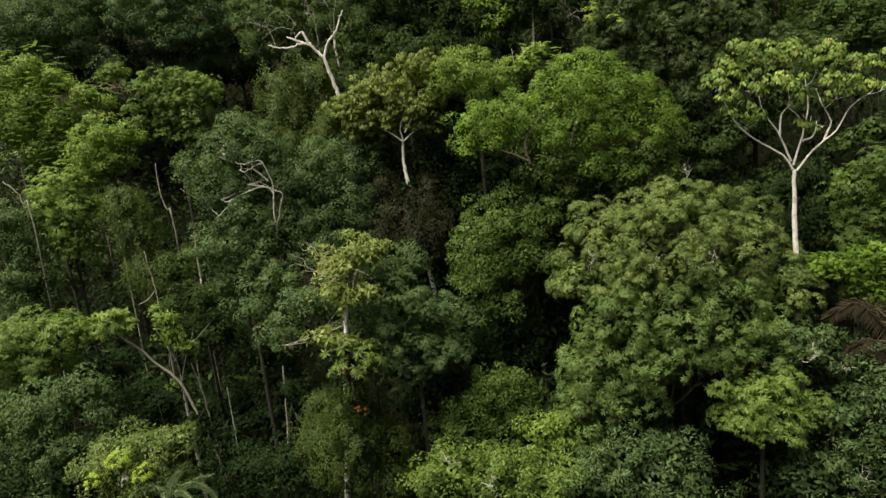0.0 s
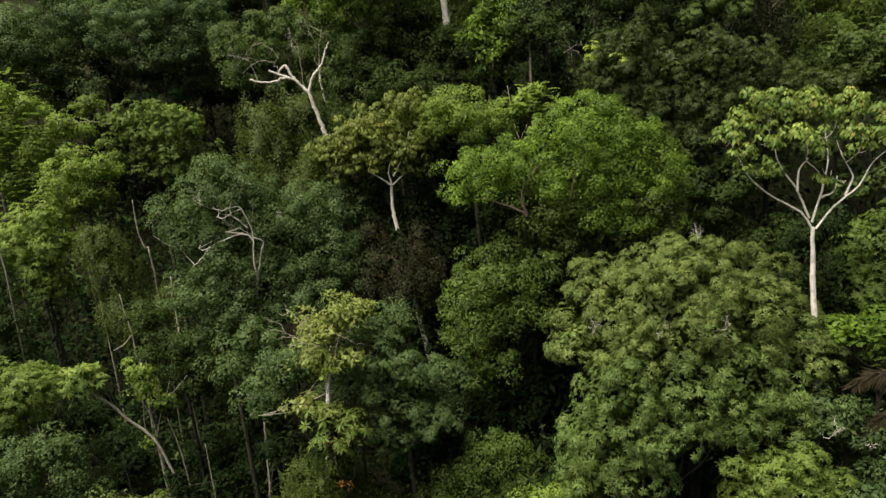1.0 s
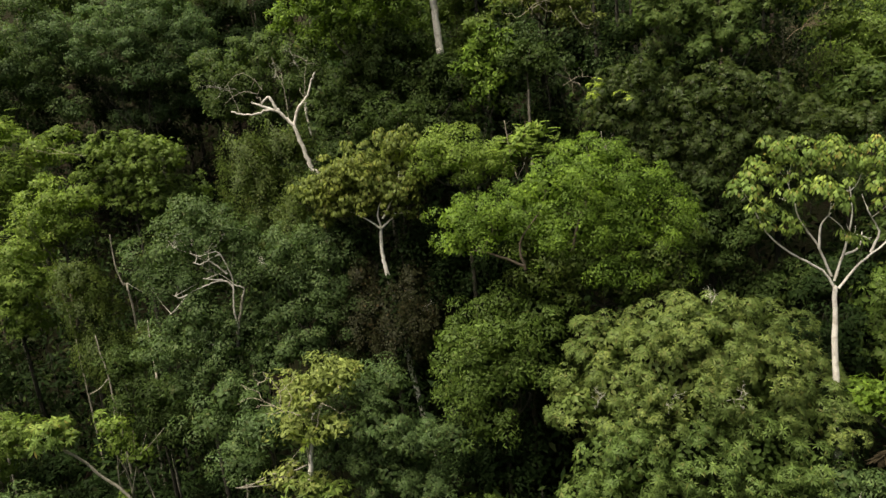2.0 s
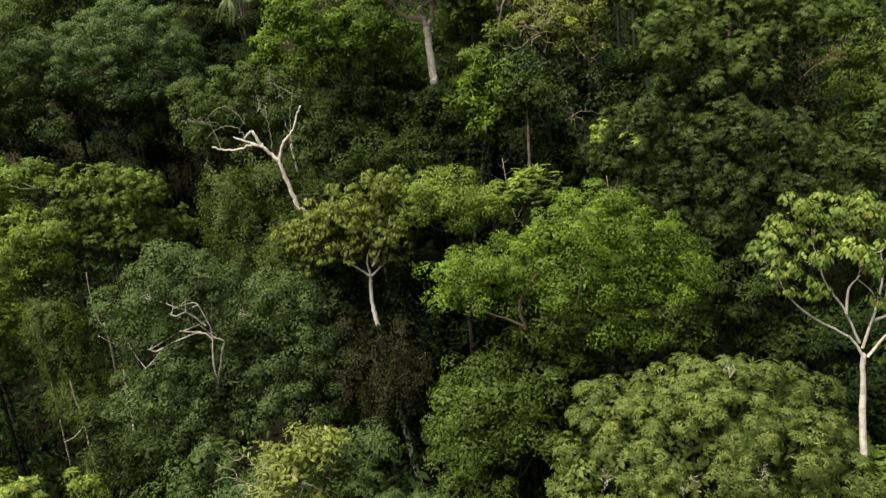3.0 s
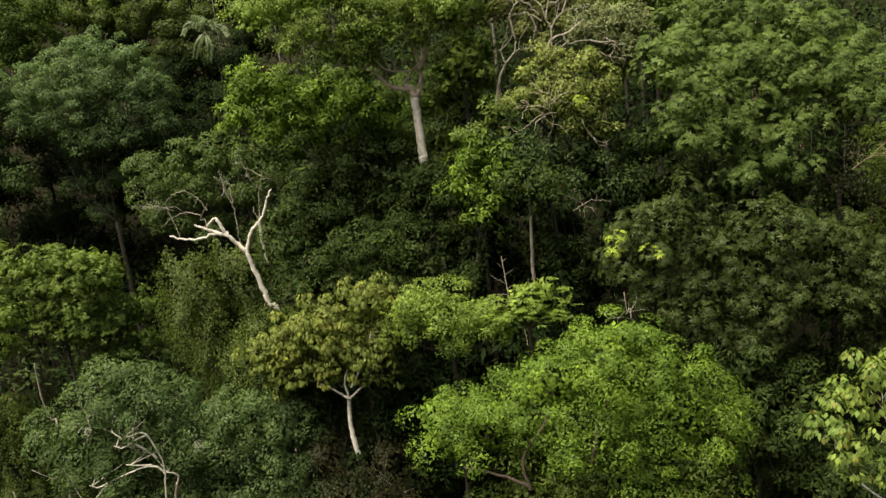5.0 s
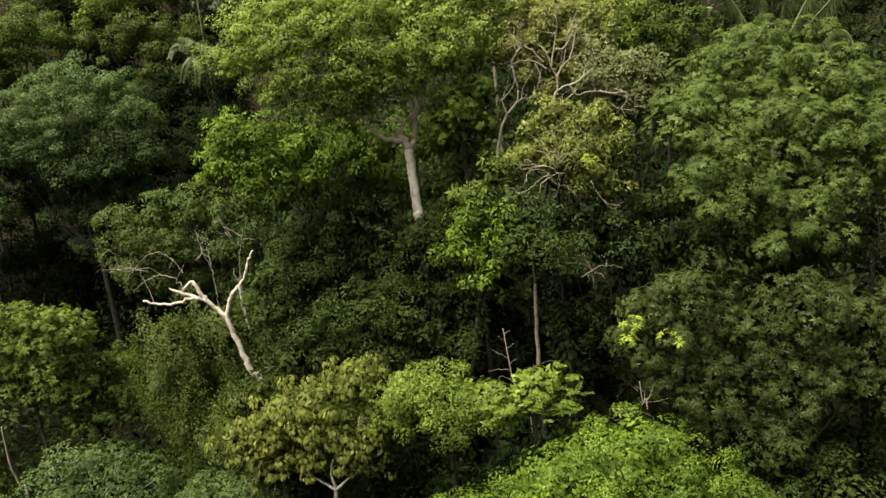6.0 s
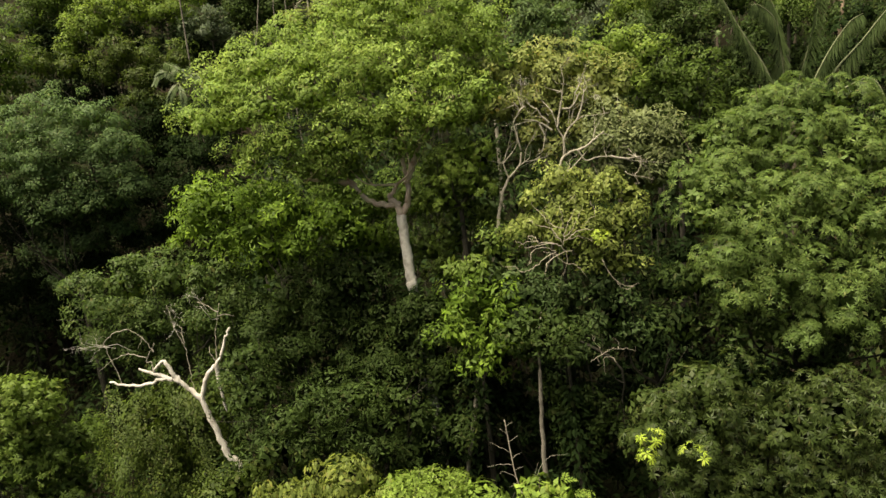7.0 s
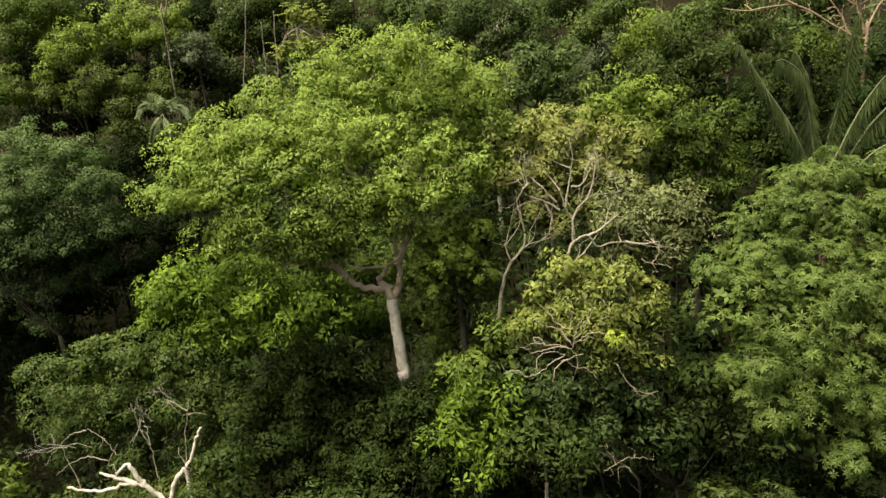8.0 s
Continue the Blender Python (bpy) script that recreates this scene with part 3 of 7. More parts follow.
def paddle_plant(name, label, foot, blades, leaf):
    """A stalk-less plant of a few huge paddle-shaped leaves, from the line of each midrib."""
    COUNT[0] += 1
    thing = new(name)
    base = np.array(foot, float)
    base[2] = ground_z(base[0], base[1]) - 0.3
    thing.location = base
    tagged(thing, label, "plant", "broad-leaved plants")
    part("stalk", tube(smooth_line([tuple(base), tuple(foot)], 6), 0.16, 0.1, 8), BARK["rib"], thing, smooth=True)
    for a, wide in blades:
        line = smooth_line(a, 6)
        s = np.linspace(0, 1, len(line))
        d = unit(np.gradient(line, axis=0))
        side = unit(np.cross(d, (0.2, -1.0, 0.3)))
        half = wide / 2 * np.sin(math.pi * np.clip(s * 0.94 + 0.05, 0, 1)) ** 0.6
        up = unit(np.cross(side, d))
        rows = np.stack([line - side * half[:, None] - up * half[:, None] * 0.25, line, line + side * half[:, None] - up * half[:, None] * 0.25], 1)
        sides = np.stack([unit(up - side * 0.3), up, unit(up + side * 0.3)], 1)
        v = np.concatenate([rows, sides], 2).reshape(-1, 6)
        i = (np.arange(len(line) - 1)[:, None] * 3 + np.arange(2)[None]).ravel()
        part("leaf", (v, np.concatenate([np.stack([i, i + 1, i + 4], 1), np.stack([i, i + 4, i + 3], 1)])), LEAF[leaf], thing, smooth=True)
    return thing


# ---- the forest: places in metres, lobes as x, y, z, radius ----
tree('canopy_tree', 'large domed tree with grey-green leaf tufts and bare twigs', 'sage', [(15.32, 50.0, 17.47, 5.15), (18.93, 50.0, 17.53, 4.72), (12.1, 50.0, 16.96, 3.65), (22.13, 50.0, 15.17, 3.69), (9.47, 49.0, 16.64, 1.77), (16.64, 49.0, 20.53, 2.41), (15.01, 50.0, 20.53, 2.12), (18.57, 50.0, 20.39, 2.12), (11.62, 50.0, 19.84, 1.91), (20.93, 50.0, 18.16, 2.36), (24.57, 50.0, 14.52, 2.09), (23.68, 47.0, 14.6, 1.72)], style='star', size=0.3, thick=5.5, clump=0.62, droop=0.45, radius=0.4, bare=[(9.73, 45.5, 17.95, 1.76), (13.92, 45.5, 17.66, 1.57), (16.07, 45.5, 23.06, 1.15), (16.84, 45.5, 17.57, 1.18)])
tree('canopy_tree', 'leafy green tree below the domed crown, climber-hung', 'soft', [(18.48, 46.2, 11.26, 1.96), (21.41, 46.2, 11.35, 1.81), (11.47, 46.5, 13.96, 2.64), (14.89, 46.5, 14.02, 2.64), (18.68, 46.5, 13.65, 2.65), (10.22, 46.5, 11.29, 2.67), (9.31, 46.5, 8.31, 2.29), (14.04, 46.5, 10.91, 3.09), (11.65, 46.5, 8.69, 2.7), (21.35, 46.5, 12.6, 2.25)], style='star', size=0.34, thick=5.5, clump=0.62, droop=0.5)
tree('understory_tree', 'broad-leaved tree with glossy yellow-green leaves', 'mid', [(19.62, 43.5, 9.18, 1.88), (20.73, 43.5, 7.5, 2.29), (18.52, 43.5, 7.73, 1.65), (22.93, 43.5, 8.07, 1.5), (21.44, 43.5, 9.77, 1.48), (17.25, 43.5, 9.81, 0.86)], style='rosette', size=0.42, thick=1.3)
tree('understory_tree', 'mid-green bushy tree low on the slope', 'dusky', [(10.86, 44.0, 5.47, 2.61), (9.3, 44.0, 3.99, 2.42), (13.07, 44.0, 4.01, 3.03), (15.31, 44.0, 2.95, 2.44), (14.24, 44.0, 5.93, 1.8)], size=0.32, thick=5, clump=0.6)
tree('understory_tree', 'grey-green tree with loose leafy sprays', 'dusky', [(25.45, 44.0, 6.79, 2.08), (26.55, 44.0, 7.47, 1.91), (24.78, 44.0, 3.61, 2.35), (27.4, 44.0, 4.57, 2.02), (27.27, 44.0, 8.19, 1.51), (23.66, 44.0, 2.49, 2.24), (28.44, 44.0, 1.98, 2.25)], size=0.34, thick=4.5, clump=0.6, bare=[(25.5, 42.0, 3.43, 1.36)])
tree('understory_tree', 'dark green tree with arching twigs', 'dusky', [(24.68, 45.5, 11.02, 2.23), (26.22, 45.5, 9.67, 1.95), (28.11, 45.5, 10.28, 1.62), (23.53, 45.5, 11.93, 1.93)], size=0.32, thick=4.5, clump=0.6, bare=[(22.52, 43.5, 11.2, 1.16), (24.72, 43.5, 10.22, 0.97)])
tree('understory_tree', 'low tree with bright yellow-green fine leaves', 'bright', [(26.23, 46.5, 16.63, 1.45), (27.76, 46.5, 15.9, 1.7), (29.05, 46.5, 16.94, 1.61), (28.95, 46.5, 14.23, 1.47), (25.11, 46.5, 16.16, 1.13), (30.24, 46.5, 15.28, 1.62)], style='feather', size=0.26, thick=1.5, clump=0.8)
tree('understory_tree', 'dark tree with long drooping leaf rosettes', 'green', [(30.43, 52.0, 20.63, 2.03), (31.33, 52.0, 18.47, 2.45), (30.12, 52.0, 16.9, 2.15), (32.25, 52.0, 21.69, 2.11), (33.8, 52.0, 19.07, 2.66)], style='rosette', size=0.55, thick=1.3)
tree('white_trunked_tree', 'tall pale-barked tree with open umbrella crown, forked limbs', 'yellow', [(20.17, 47.6, 30.63, 0.95), (19.62, 47.6, 29.52, 0.9), (21.61, 47.6, 30.61, 0.9), (22.6, 47.6, 29.82, 0.85), (23.79, 47.6, 30.49, 0.9), (24.52, 47.6, 29.79, 0.8), (26.15, 47.6, 30.21, 0.9), (27.33, 47.6, 29.41, 0.8), (25.26, 47.6, 29.24, 0.8), (21.14, 47.6, 29.6, 0.85), (28.54, 47.6, 29.09, 0.8), (29.44, 47.6, 29.47, 0.8), (18.66, 46.6, 28.3, 0.85), (19.55, 46.6, 27.34, 0.65), (20.34, 46.6, 27.1, 0.7), (18.21, 46.6, 28.93, 0.65), (22.27, 46.6, 28.33, 1.0), (23.07, 46.6, 27.8, 0.75), (21.17, 46.6, 26.28, 0.5), (24.94, 46.6, 27.5, 0.6), (26.09, 46.6, 27.39, 0.6), (26.83, 46.6, 28.1, 0.65), (27.88, 46.6, 27.83, 0.6), (28.96, 46.6, 27.84, 0.6), (23.89, 46.6, 25.83, 0.42), (25.2, 46.6, 25.56, 0.48), (25.71, 46.6, 28.37, 0.6), (23.56, 46.6, 28.73, 0.6), (20.45, 46.6, 28.31, 0.6), (29.97, 46.6, 27.82, 0.7)], style='umbrella', size=0.27, thick=2.4, clump=0.33, droop=0.7, fill=False, spray=0, bark='white', radius=0.2, limb_radius=0.08, trunk=[(23.77, 47.3, 22.88), (23.8, 47.3, 19.95), (23.95, 47.3, 17.05)], limbs=[[(23.5, 47.0, 23.01), (22.83, 47.0, 23.99), (21.1, 47.0, 25.12), (19.72, 47.0, 26.43), (18.82, 47.0, 28.28)], [(23.54, 47.3, 23.53), (22.7, 47.3, 25.43), (21.67, 47.3, 26.96), (21.3, 47.3, 28.59)], [(23.64, 47.2, 23.27), (24.2, 47.2, 25.12), (24.54, 47.2, 26.89), (24.33, 47.2, 28.68)], [(23.66, 46.8, 22.94), (24.75, 46.8, 24.19), (26.18, 46.8, 25.32), (27.06, 46.8, 26.67), (28.48, 46.8, 27.6)], [(22.64, 47.0, 25.27), (22.73, 47.0, 26.52), (23.27, 47.0, 27.18)], [(25.5, 47.0, 24.76), (25.92, 47.0, 25.88), (25.35, 47.0, 27.0)], [(24.11, 47.0, 24.78), (24.83, 47.0, 25.07), (25.0, 47.0, 25.96)]])
tree('understory_tree', 'rounded bush-like tree with fresh green leaves', 'green', [(4.03, 51.5, 8.2, 2.28), (1.8, 51.5, 6.84, 2.2), (5.61, 51.5, 6.22, 1.93), (0.2, 51.5, 5.62, 2.21), (2.92, 51.5, 4.65, 2.55), (4.06, 51.5, 2.42, 1.87)], size=0.26, thick=5, clump=0.55)
tree('canopy_tree', 'pale green tree crown with bare twig ends', 'mid', [(-0.31, 45.0, 5.27, 2.13), (2.7, 45.0, 4.74, 2.25), (5.7, 45.0, 3.8, 2.26), (-1.74, 45.0, 4.16, 1.85), (1.43, 45.0, 3.2, 2.27), (7.64, 45.0, 4.23, 2.14), (4.09, 45.0, 2.71, 2.48)], size=0.3, thick=5, clump=0.6, bare=[(1.41, 42.8, 5.1, 1.76), (-0.29, 42.8, 6.48, 1.17)])
tree('understory_tree', 'green sapling clump between larger crowns', 'lime', [(6.24, 47.5, 6.04, 1.8), (8.25, 47.5, 6.48, 1.8), (9.38, 47.5, 5.07, 1.51), (7.37, 47.5, 4.84, 1.72)], size=0.28, thick=5, clump=0.55)
tree('canopy_tree', 'dull grey-green tree with dense fine foliage', 'dusky', [(-3.45, 52.0, 14.09, 2.47), (-1.29, 52.0, 12.57, 2.49), (-5.51, 52.0, 14.3, 2.47), (-9.94, 52.0, 15.6, 2.23), (-11.92, 52.0, 13.17, 1.62), (-7.89, 52.0, 15.4, 2.15), (0.48, 52.0, 11.06, 1.46), (-2.1, 52.0, 10.65, 2.05), (-3.5, 52.0, 17.55, 2.13), (-1.83, 52.0, 17.81, 1.33), (-14.4, 55.0, 15.14, 1.7), (-12.86, 55.0, 16.81, 1.88), (1.99, 53.0, 13.25, 1.38)], size=0.28, thick=5.2, clump=0.6, radius=0.25)
tree('canopy_tree', 'pale crown with whitish twigs and light leaves', 'pale', [(-6.59, 47.5, 16.9, 0.6), (-6.06, 47.5, 17.76, 0.7), (-6.24, 47.6, 18.99, 1.08), (-7.24, 47.6, 17.67, 1.09), (-5.08, 47.6, 17.45, 1.01), (-6.74, 47.6, 13.6, 1.25), (-5.51, 47.6, 12.34, 1.11), (-8.16, 47.6, 14.49, 1.1), (-5.98, 47.6, 17.0, 0.8), (-5.51, 49.3, 19.6, 1.51), (-7.33, 49.3, 18.98, 1.51), (-4.31, 49.3, 19.89, 1.17)], size=0.34, thick=4.2, clump=0.5, bark='white', radius=0.16, trunk=[(-6.14, 48.5, 17.87), (-6.6, 48.5, 15.5), (-6.79, 48.5, 13.88)], limb_bark='grey', limb_radius=0.045, limbs=[[(-6.53, 47.7, 15.74), (-6.31, 47.7, 17.31), (-6.4, 47.7, 18.49), (-6.53, 47.7, 19.28)], [(-6.6, 47.7, 15.15), (-6.63, 47.7, 16.55), (-6.75, 47.7, 18.13), (-7.52, 47.7, 18.6)], [(-6.72, 47.7, 15.12), (-7.84, 47.7, 14.74), (-8.8, 47.7, 14.76), (-9.61, 47.7, 14.43), (-10.43, 47.7, 14.03), (-11.03, 47.7, 14.13)], [(-6.31, 47.7, 17.31), (-5.74, 47.7, 18.04), (-5.38, 47.7, 18.86)]], twig_lines=[[(-6.58, 47.2, 18.44), (-7.48, 47.2, 18.72), (-7.99, 47.2, 19.12), (-8.52, 47.2, 19.4), (-9.07, 47.2, 19.72)], [(-7.44, 47.2, 18.72), (-8.24, 47.2, 18.64)], [(-7.63, 47.2, 19.04), (-7.6, 47.2, 19.89), (-7.83, 47.2, 20.44), (-8.19, 47.2, 20.82)], [(-7.99, 47.2, 19.12), (-8.72, 47.2, 19.26)], [(-8.52, 47.2, 19.4), (-8.71, 47.2, 19.92), (-9.01, 47.2, 20.21)], [(-7.26, 47.2, 19.01), (-6.98, 47.2, 19.44), (-7.13, 47.2, 20.03)], [(-5.86, 47.2, 17.56), (-5.52, 47.2, 18.53), (-5.39, 47.2, 18.98), (-4.76, 47.2, 18.62)], [(-7.6, 47.2, 19.89), (-7.1, 47.2, 20.3)], [(-8.19, 47.2, 20.82), (-8.55, 47.2, 20.59), (-8.82, 47.2, 20.76)]], shoots=[(-6.26, 48.0, 17.02, 1.07)])
tree('understory_tree', 'sapling with large drooping palmate leaves', 'mid', [(-7.15, 47.3, 13.73, 1.24), (-5.49, 47.3, 13.16, 1.24), (-6.55, 47.3, 12.24, 1.41)], style='rosette', size=0.75, thick=1.1, bark='brown', radius=0.12, fill=False)
tree('climber_tower', 'stump wrapped in mossy green climbers with rusty dead leaves', 'moss', [(-6.9, 47.7, 11.4, 0.89), (-6.9, 47.7, 10.19, 1.13), (-7.54, 47.7, 8.62, 1.3), (-6.6, 47.7, 6.87, 1.39), (-6.54, 49.5, 7.04, 2.03), (-5.04, 49.5, 5.77, 1.87), (-7.2, 49.5, 8.42, 1.84), (-8.37, 49.5, 5.44, 2.22), (-4.88, 49.5, 3.27, 2.06), (-6.89, 49.5, 3.93, 2.06), (-10.24, 51.5, 6.0, 1.65), (-9.54, 51.5, 8.21, 1.37)], style='hanging', size=0.24, thick=5, clump=0.6, trunk=[(-5.88, 48.6, 8.7), (-6.92, 48.6, 3.08), (-7.07, 48.6, 1.74)], bark='brown', radius=0.17)
tree('understory_tree', 'patch of rusty dying leaves on a low sapling', 'rust', [(-5.42, 47.2, 10.24, 0.45), (-6.59, 47.2, 11.88, 0.3), (-6.03, 47.2, 9.26, 0.4)], size=0.22, thick=3, clump=0.3, fill=False)
tree('understory_tree', 'pale grey-green tree with twiggy crown', 'sage', [(-23.64, 50.0, 6.31, 2.32), (-21.17, 50.0, 6.28, 1.78), (-25.96, 50.0, 4.97, 2.15), (-23.26, 50.0, 3.77, 2.34), (-19.77, 50.0, 7.26, 1.07), (-20.76, 50.0, 3.74, 1.35)], size=0.3, thick=4.5, clump=0.55, bare=[(-22.88, 48.0, 5.1, 1.73)], shoots=[(-23.49, 48.0, 6.82, 0.94), (-21.99, 48.0, 5.66, 0.86), (-25.42, 48.0, 5.45, 0.78)])
tree('canopy_tree', 'light green broad-leaved crown on the lower slope', 'mid', [(-35.56, 62.0, 12.56, 2.92), (-33.15, 62.0, 12.32, 2.55), (-38.05, 62.0, 11.25, 2.93), (-35.6, 62.0, 9.95, 2.57), (-37.98, 62.0, 8.07, 2.16), (-41.67, 62.0, 11.6, 4.26)], style='rosette', size=0.5, thick=1.3)
tree('canopy_tree', 'leafy green tree with rounded tufts', 'dusky', [(-29.91, 57.5, 8.38, 2.11), (-32.44, 57.5, 7.38, 2.77), (-35.38, 57.5, 6.67, 2.78), (-29.0, 57.5, 7.03, 1.41), (-34.98, 57.5, 4.08, 2.8), (-32.26, 57.5, 3.54, 2.81), (-37.24, 57.5, 1.2, 2.83), (-33.27, 57.5, 0.78, 2.84), (-28.59, 57.5, 4.19, 1.94), (-39.94, 57.5, 5.11, 4.57)], size=0.34, thick=5, clump=0.65)
tree('leaning_tree', 'leaning slender tree with drooping leaf rosettes', 'yellow', [(-27.37, 58.5, 13.98, 1.25), (-28.04, 58.5, 13.28, 0.95), (-26.68, 58.5, 13.34, 1.0), (-26.84, 58.5, 14.4, 1.0), (-25.5, 58.5, 13.65, 0.7)], style='rosette', size=0.7, thick=1.0, bark='grey', radius=0.09, trunk=[(-26.96, 60.0, 11.78), (-25.83, 60.0, 10.82), (-24.77, 60.0, 9.47), (-23.64, 60.0, 8.4), (-22.75, 60.0, 6.99), (-22.04, 60.0, 4.72)], limbs=[[(-26.59, 59.4, 11.92), (-27.19, 59.4, 12.67), (-27.67, 59.4, 13.49)]])
tree('understory_tree', 'young tree with light green leaves', 'lime', [(-23.98, 61.0, 12.93, 1.3), (-23.64, 61.0, 11.3, 1.3), (-22.26, 61.0, 10.26, 1.0), (-23.78, 61.0, 6.84, 0.6)], size=0.34, thick=4, clump=0.5, bark='grey')
tree('understory_tree', 'dark rounded understory tree', 'dark', [(-22.03, 65.0, 13.47, 2.67), (-21.34, 65.0, 11.24, 2.24), (-20.48, 65.0, 10.07, 2.13), (-24.12, 65.0, 16.32, 1.65)], size=0.3, thick=5, clump=0.6)
# The gully's shade is in this tree's leaf colour.
tree('understory_tree', 'shade-coloured tree in the gully', 'painted_shade', [(-26.9, 64.0, 3.89, 2.3), (-30.81, 64.0, 8.17, 2.22), (-17.78, 64.0, 1.83, 1.9)], size=0.36, thick=4, clump=0.7)
tree('understory_tree', "low shade-coloured trees at the slope's foot", 'painted_shade', [(-16.46, 53.5, 2.15, 2.6), (-13.0, 53.5, 2.6, 2.2), (-10.74, 52.0, 2.5, 2.35), (-3.69, 52.0, 3.2, 1.88), (-12.96, 58.0, 6.71, 1.53)], size=0.32, thick=4.5, clump=0.6)
tree('canopy_tree', 'yellow-green crown with broad drooping leaves', 'lime', [(-37.37, 77.0, 24.33, 2.66), (-39.44, 77.0, 22.74, 2.67), (-36.73, 77.0, 21.6, 2.68), (-38.87, 77.0, 19.69, 2.43), (-38.11, 77.0, 17.49, 2.32), (-40.5, 77.0, 20.45, 2.3)], style='rosette', size=0.6, thick=1.3)
tree('canopy_tree', 'shadowed dull grey-green tree crown', 'dusky', [(-42.83, 75.0, 21.01, 2.49), (-42.88, 75.0, 18.06, 2.51), (-46.03, 75.0, 19.55, 3.74), (-43.05, 75.0, 14.46, 3.48), (-42.45, 75.0, 11.65, 2.55)], size=0.36, thick=4.5, clump=0.7)
tree('canopy_tree', 'sunlit light green crown with horizontal sprays', 'lime', [(-44.65, 88.0, 36.74, 2.94), (-42.36, 88.0, 35.27, 2.25), (-46.82, 88.0, 35.67, 2.81), (-44.79, 88.0, 32.93, 3.39), (-47.38, 88.0, 29.92, 3.91), (-42.02, 88.0, 30.41, 3.41), (-45.32, 88.0, 27.1, 3.44), (-38.88, 88.0, 33.05, 2.69), (-51.83, 88.0, 33.56, 6.34), (-41.94, 88.0, 27.45, 2.58)], style='feather', size=0.36, thick=1.4, clump=1.1)
tree('climber_tower', 'tall tree draped in hanging climbers like a column', 'mid', [(-29.97, 75.6, 34.51, 0.9), (-30.91, 75.6, 33.94, 0.8), (-28.9, 75.6, 34.53, 0.8), (-27.97, 75.6, 33.13, 1.4), (-26.29, 75.6, 33.09, 1.5), (-24.32, 75.6, 33.08, 1.5), (-22.88, 75.6, 33.34, 1.4), (-21.45, 75.6, 32.77, 1.4), (-20.98, 75.6, 31.4, 1.1), (-22.93, 75.6, 31.24, 1.6), (-25.2, 75.6, 31.22, 1.5), (-27.33, 75.6, 31.3, 1.3), (-28.47, 75.6, 30.96, 0.9), (-22.52, 75.6, 29.53, 1.5), (-24.41, 75.6, 29.14, 1.5), (-26.33, 75.6, 29.54, 1.2), (-21.87, 75.6, 27.89, 1.1), (-23.72, 75.6, 27.38, 1.3), (-25.77, 75.6, 27.79, 1.1), (-28.02, 75.6, 29.63, 1.0)], style='star', size=0.36, thick=5.0, clump=0.6, droop=0.8, twig_lines=[[(-28.13, 74.5, 32.7), (-28.7, 74.5, 32.91), (-29.77, 74.5, 33.12), (-30.71, 74.5, 33.14), (-31.44, 74.5, 33.37)], [(-29.77, 74.5, 33.12), (-30.43, 74.5, 33.45), (-30.73, 74.5, 33.63)]])
tree('canopy_tree', 'green tree hung with climbers', 'green', [(-22.3, 77.5, 27.89, 2.4), (-21.37, 77.5, 25.46, 2.42), (-20.43, 77.5, 28.59, 1.89), (-23.37, 77.5, 24.76, 1.78)], style='star', size=0.34, thick=5, clump=0.6, droop=0.8)
tree('canopy_tree', 'mixed light green crown behind the draped trunk', 'lime', [(-33.92, 79.0, 28.56, 2.44), (-31.53, 79.0, 28.64, 2.05), (-35.48, 79.0, 26.62, 2.45), (-35.16, 79.0, 25.1, 1.81), (-32.88, 79.0, 26.09, 1.94)], size=0.36, thick=4.5, clump=0.7)
tree('understory_tree', 'mossy green slender trees in a clump', 'moss', [(-30.73, 75.0, 21.05, 2.37), (-30.0, 75.0, 18.63, 2.38), (-31.09, 75.0, 22.25, 1.74), (-29.47, 75.0, 14.98, 2.91), (-28.61, 75.0, 13.08, 2.29), (-25.85, 75.0, 15.54, 1.64)], style='hanging', size=0.3, thick=5, clump=0.6)
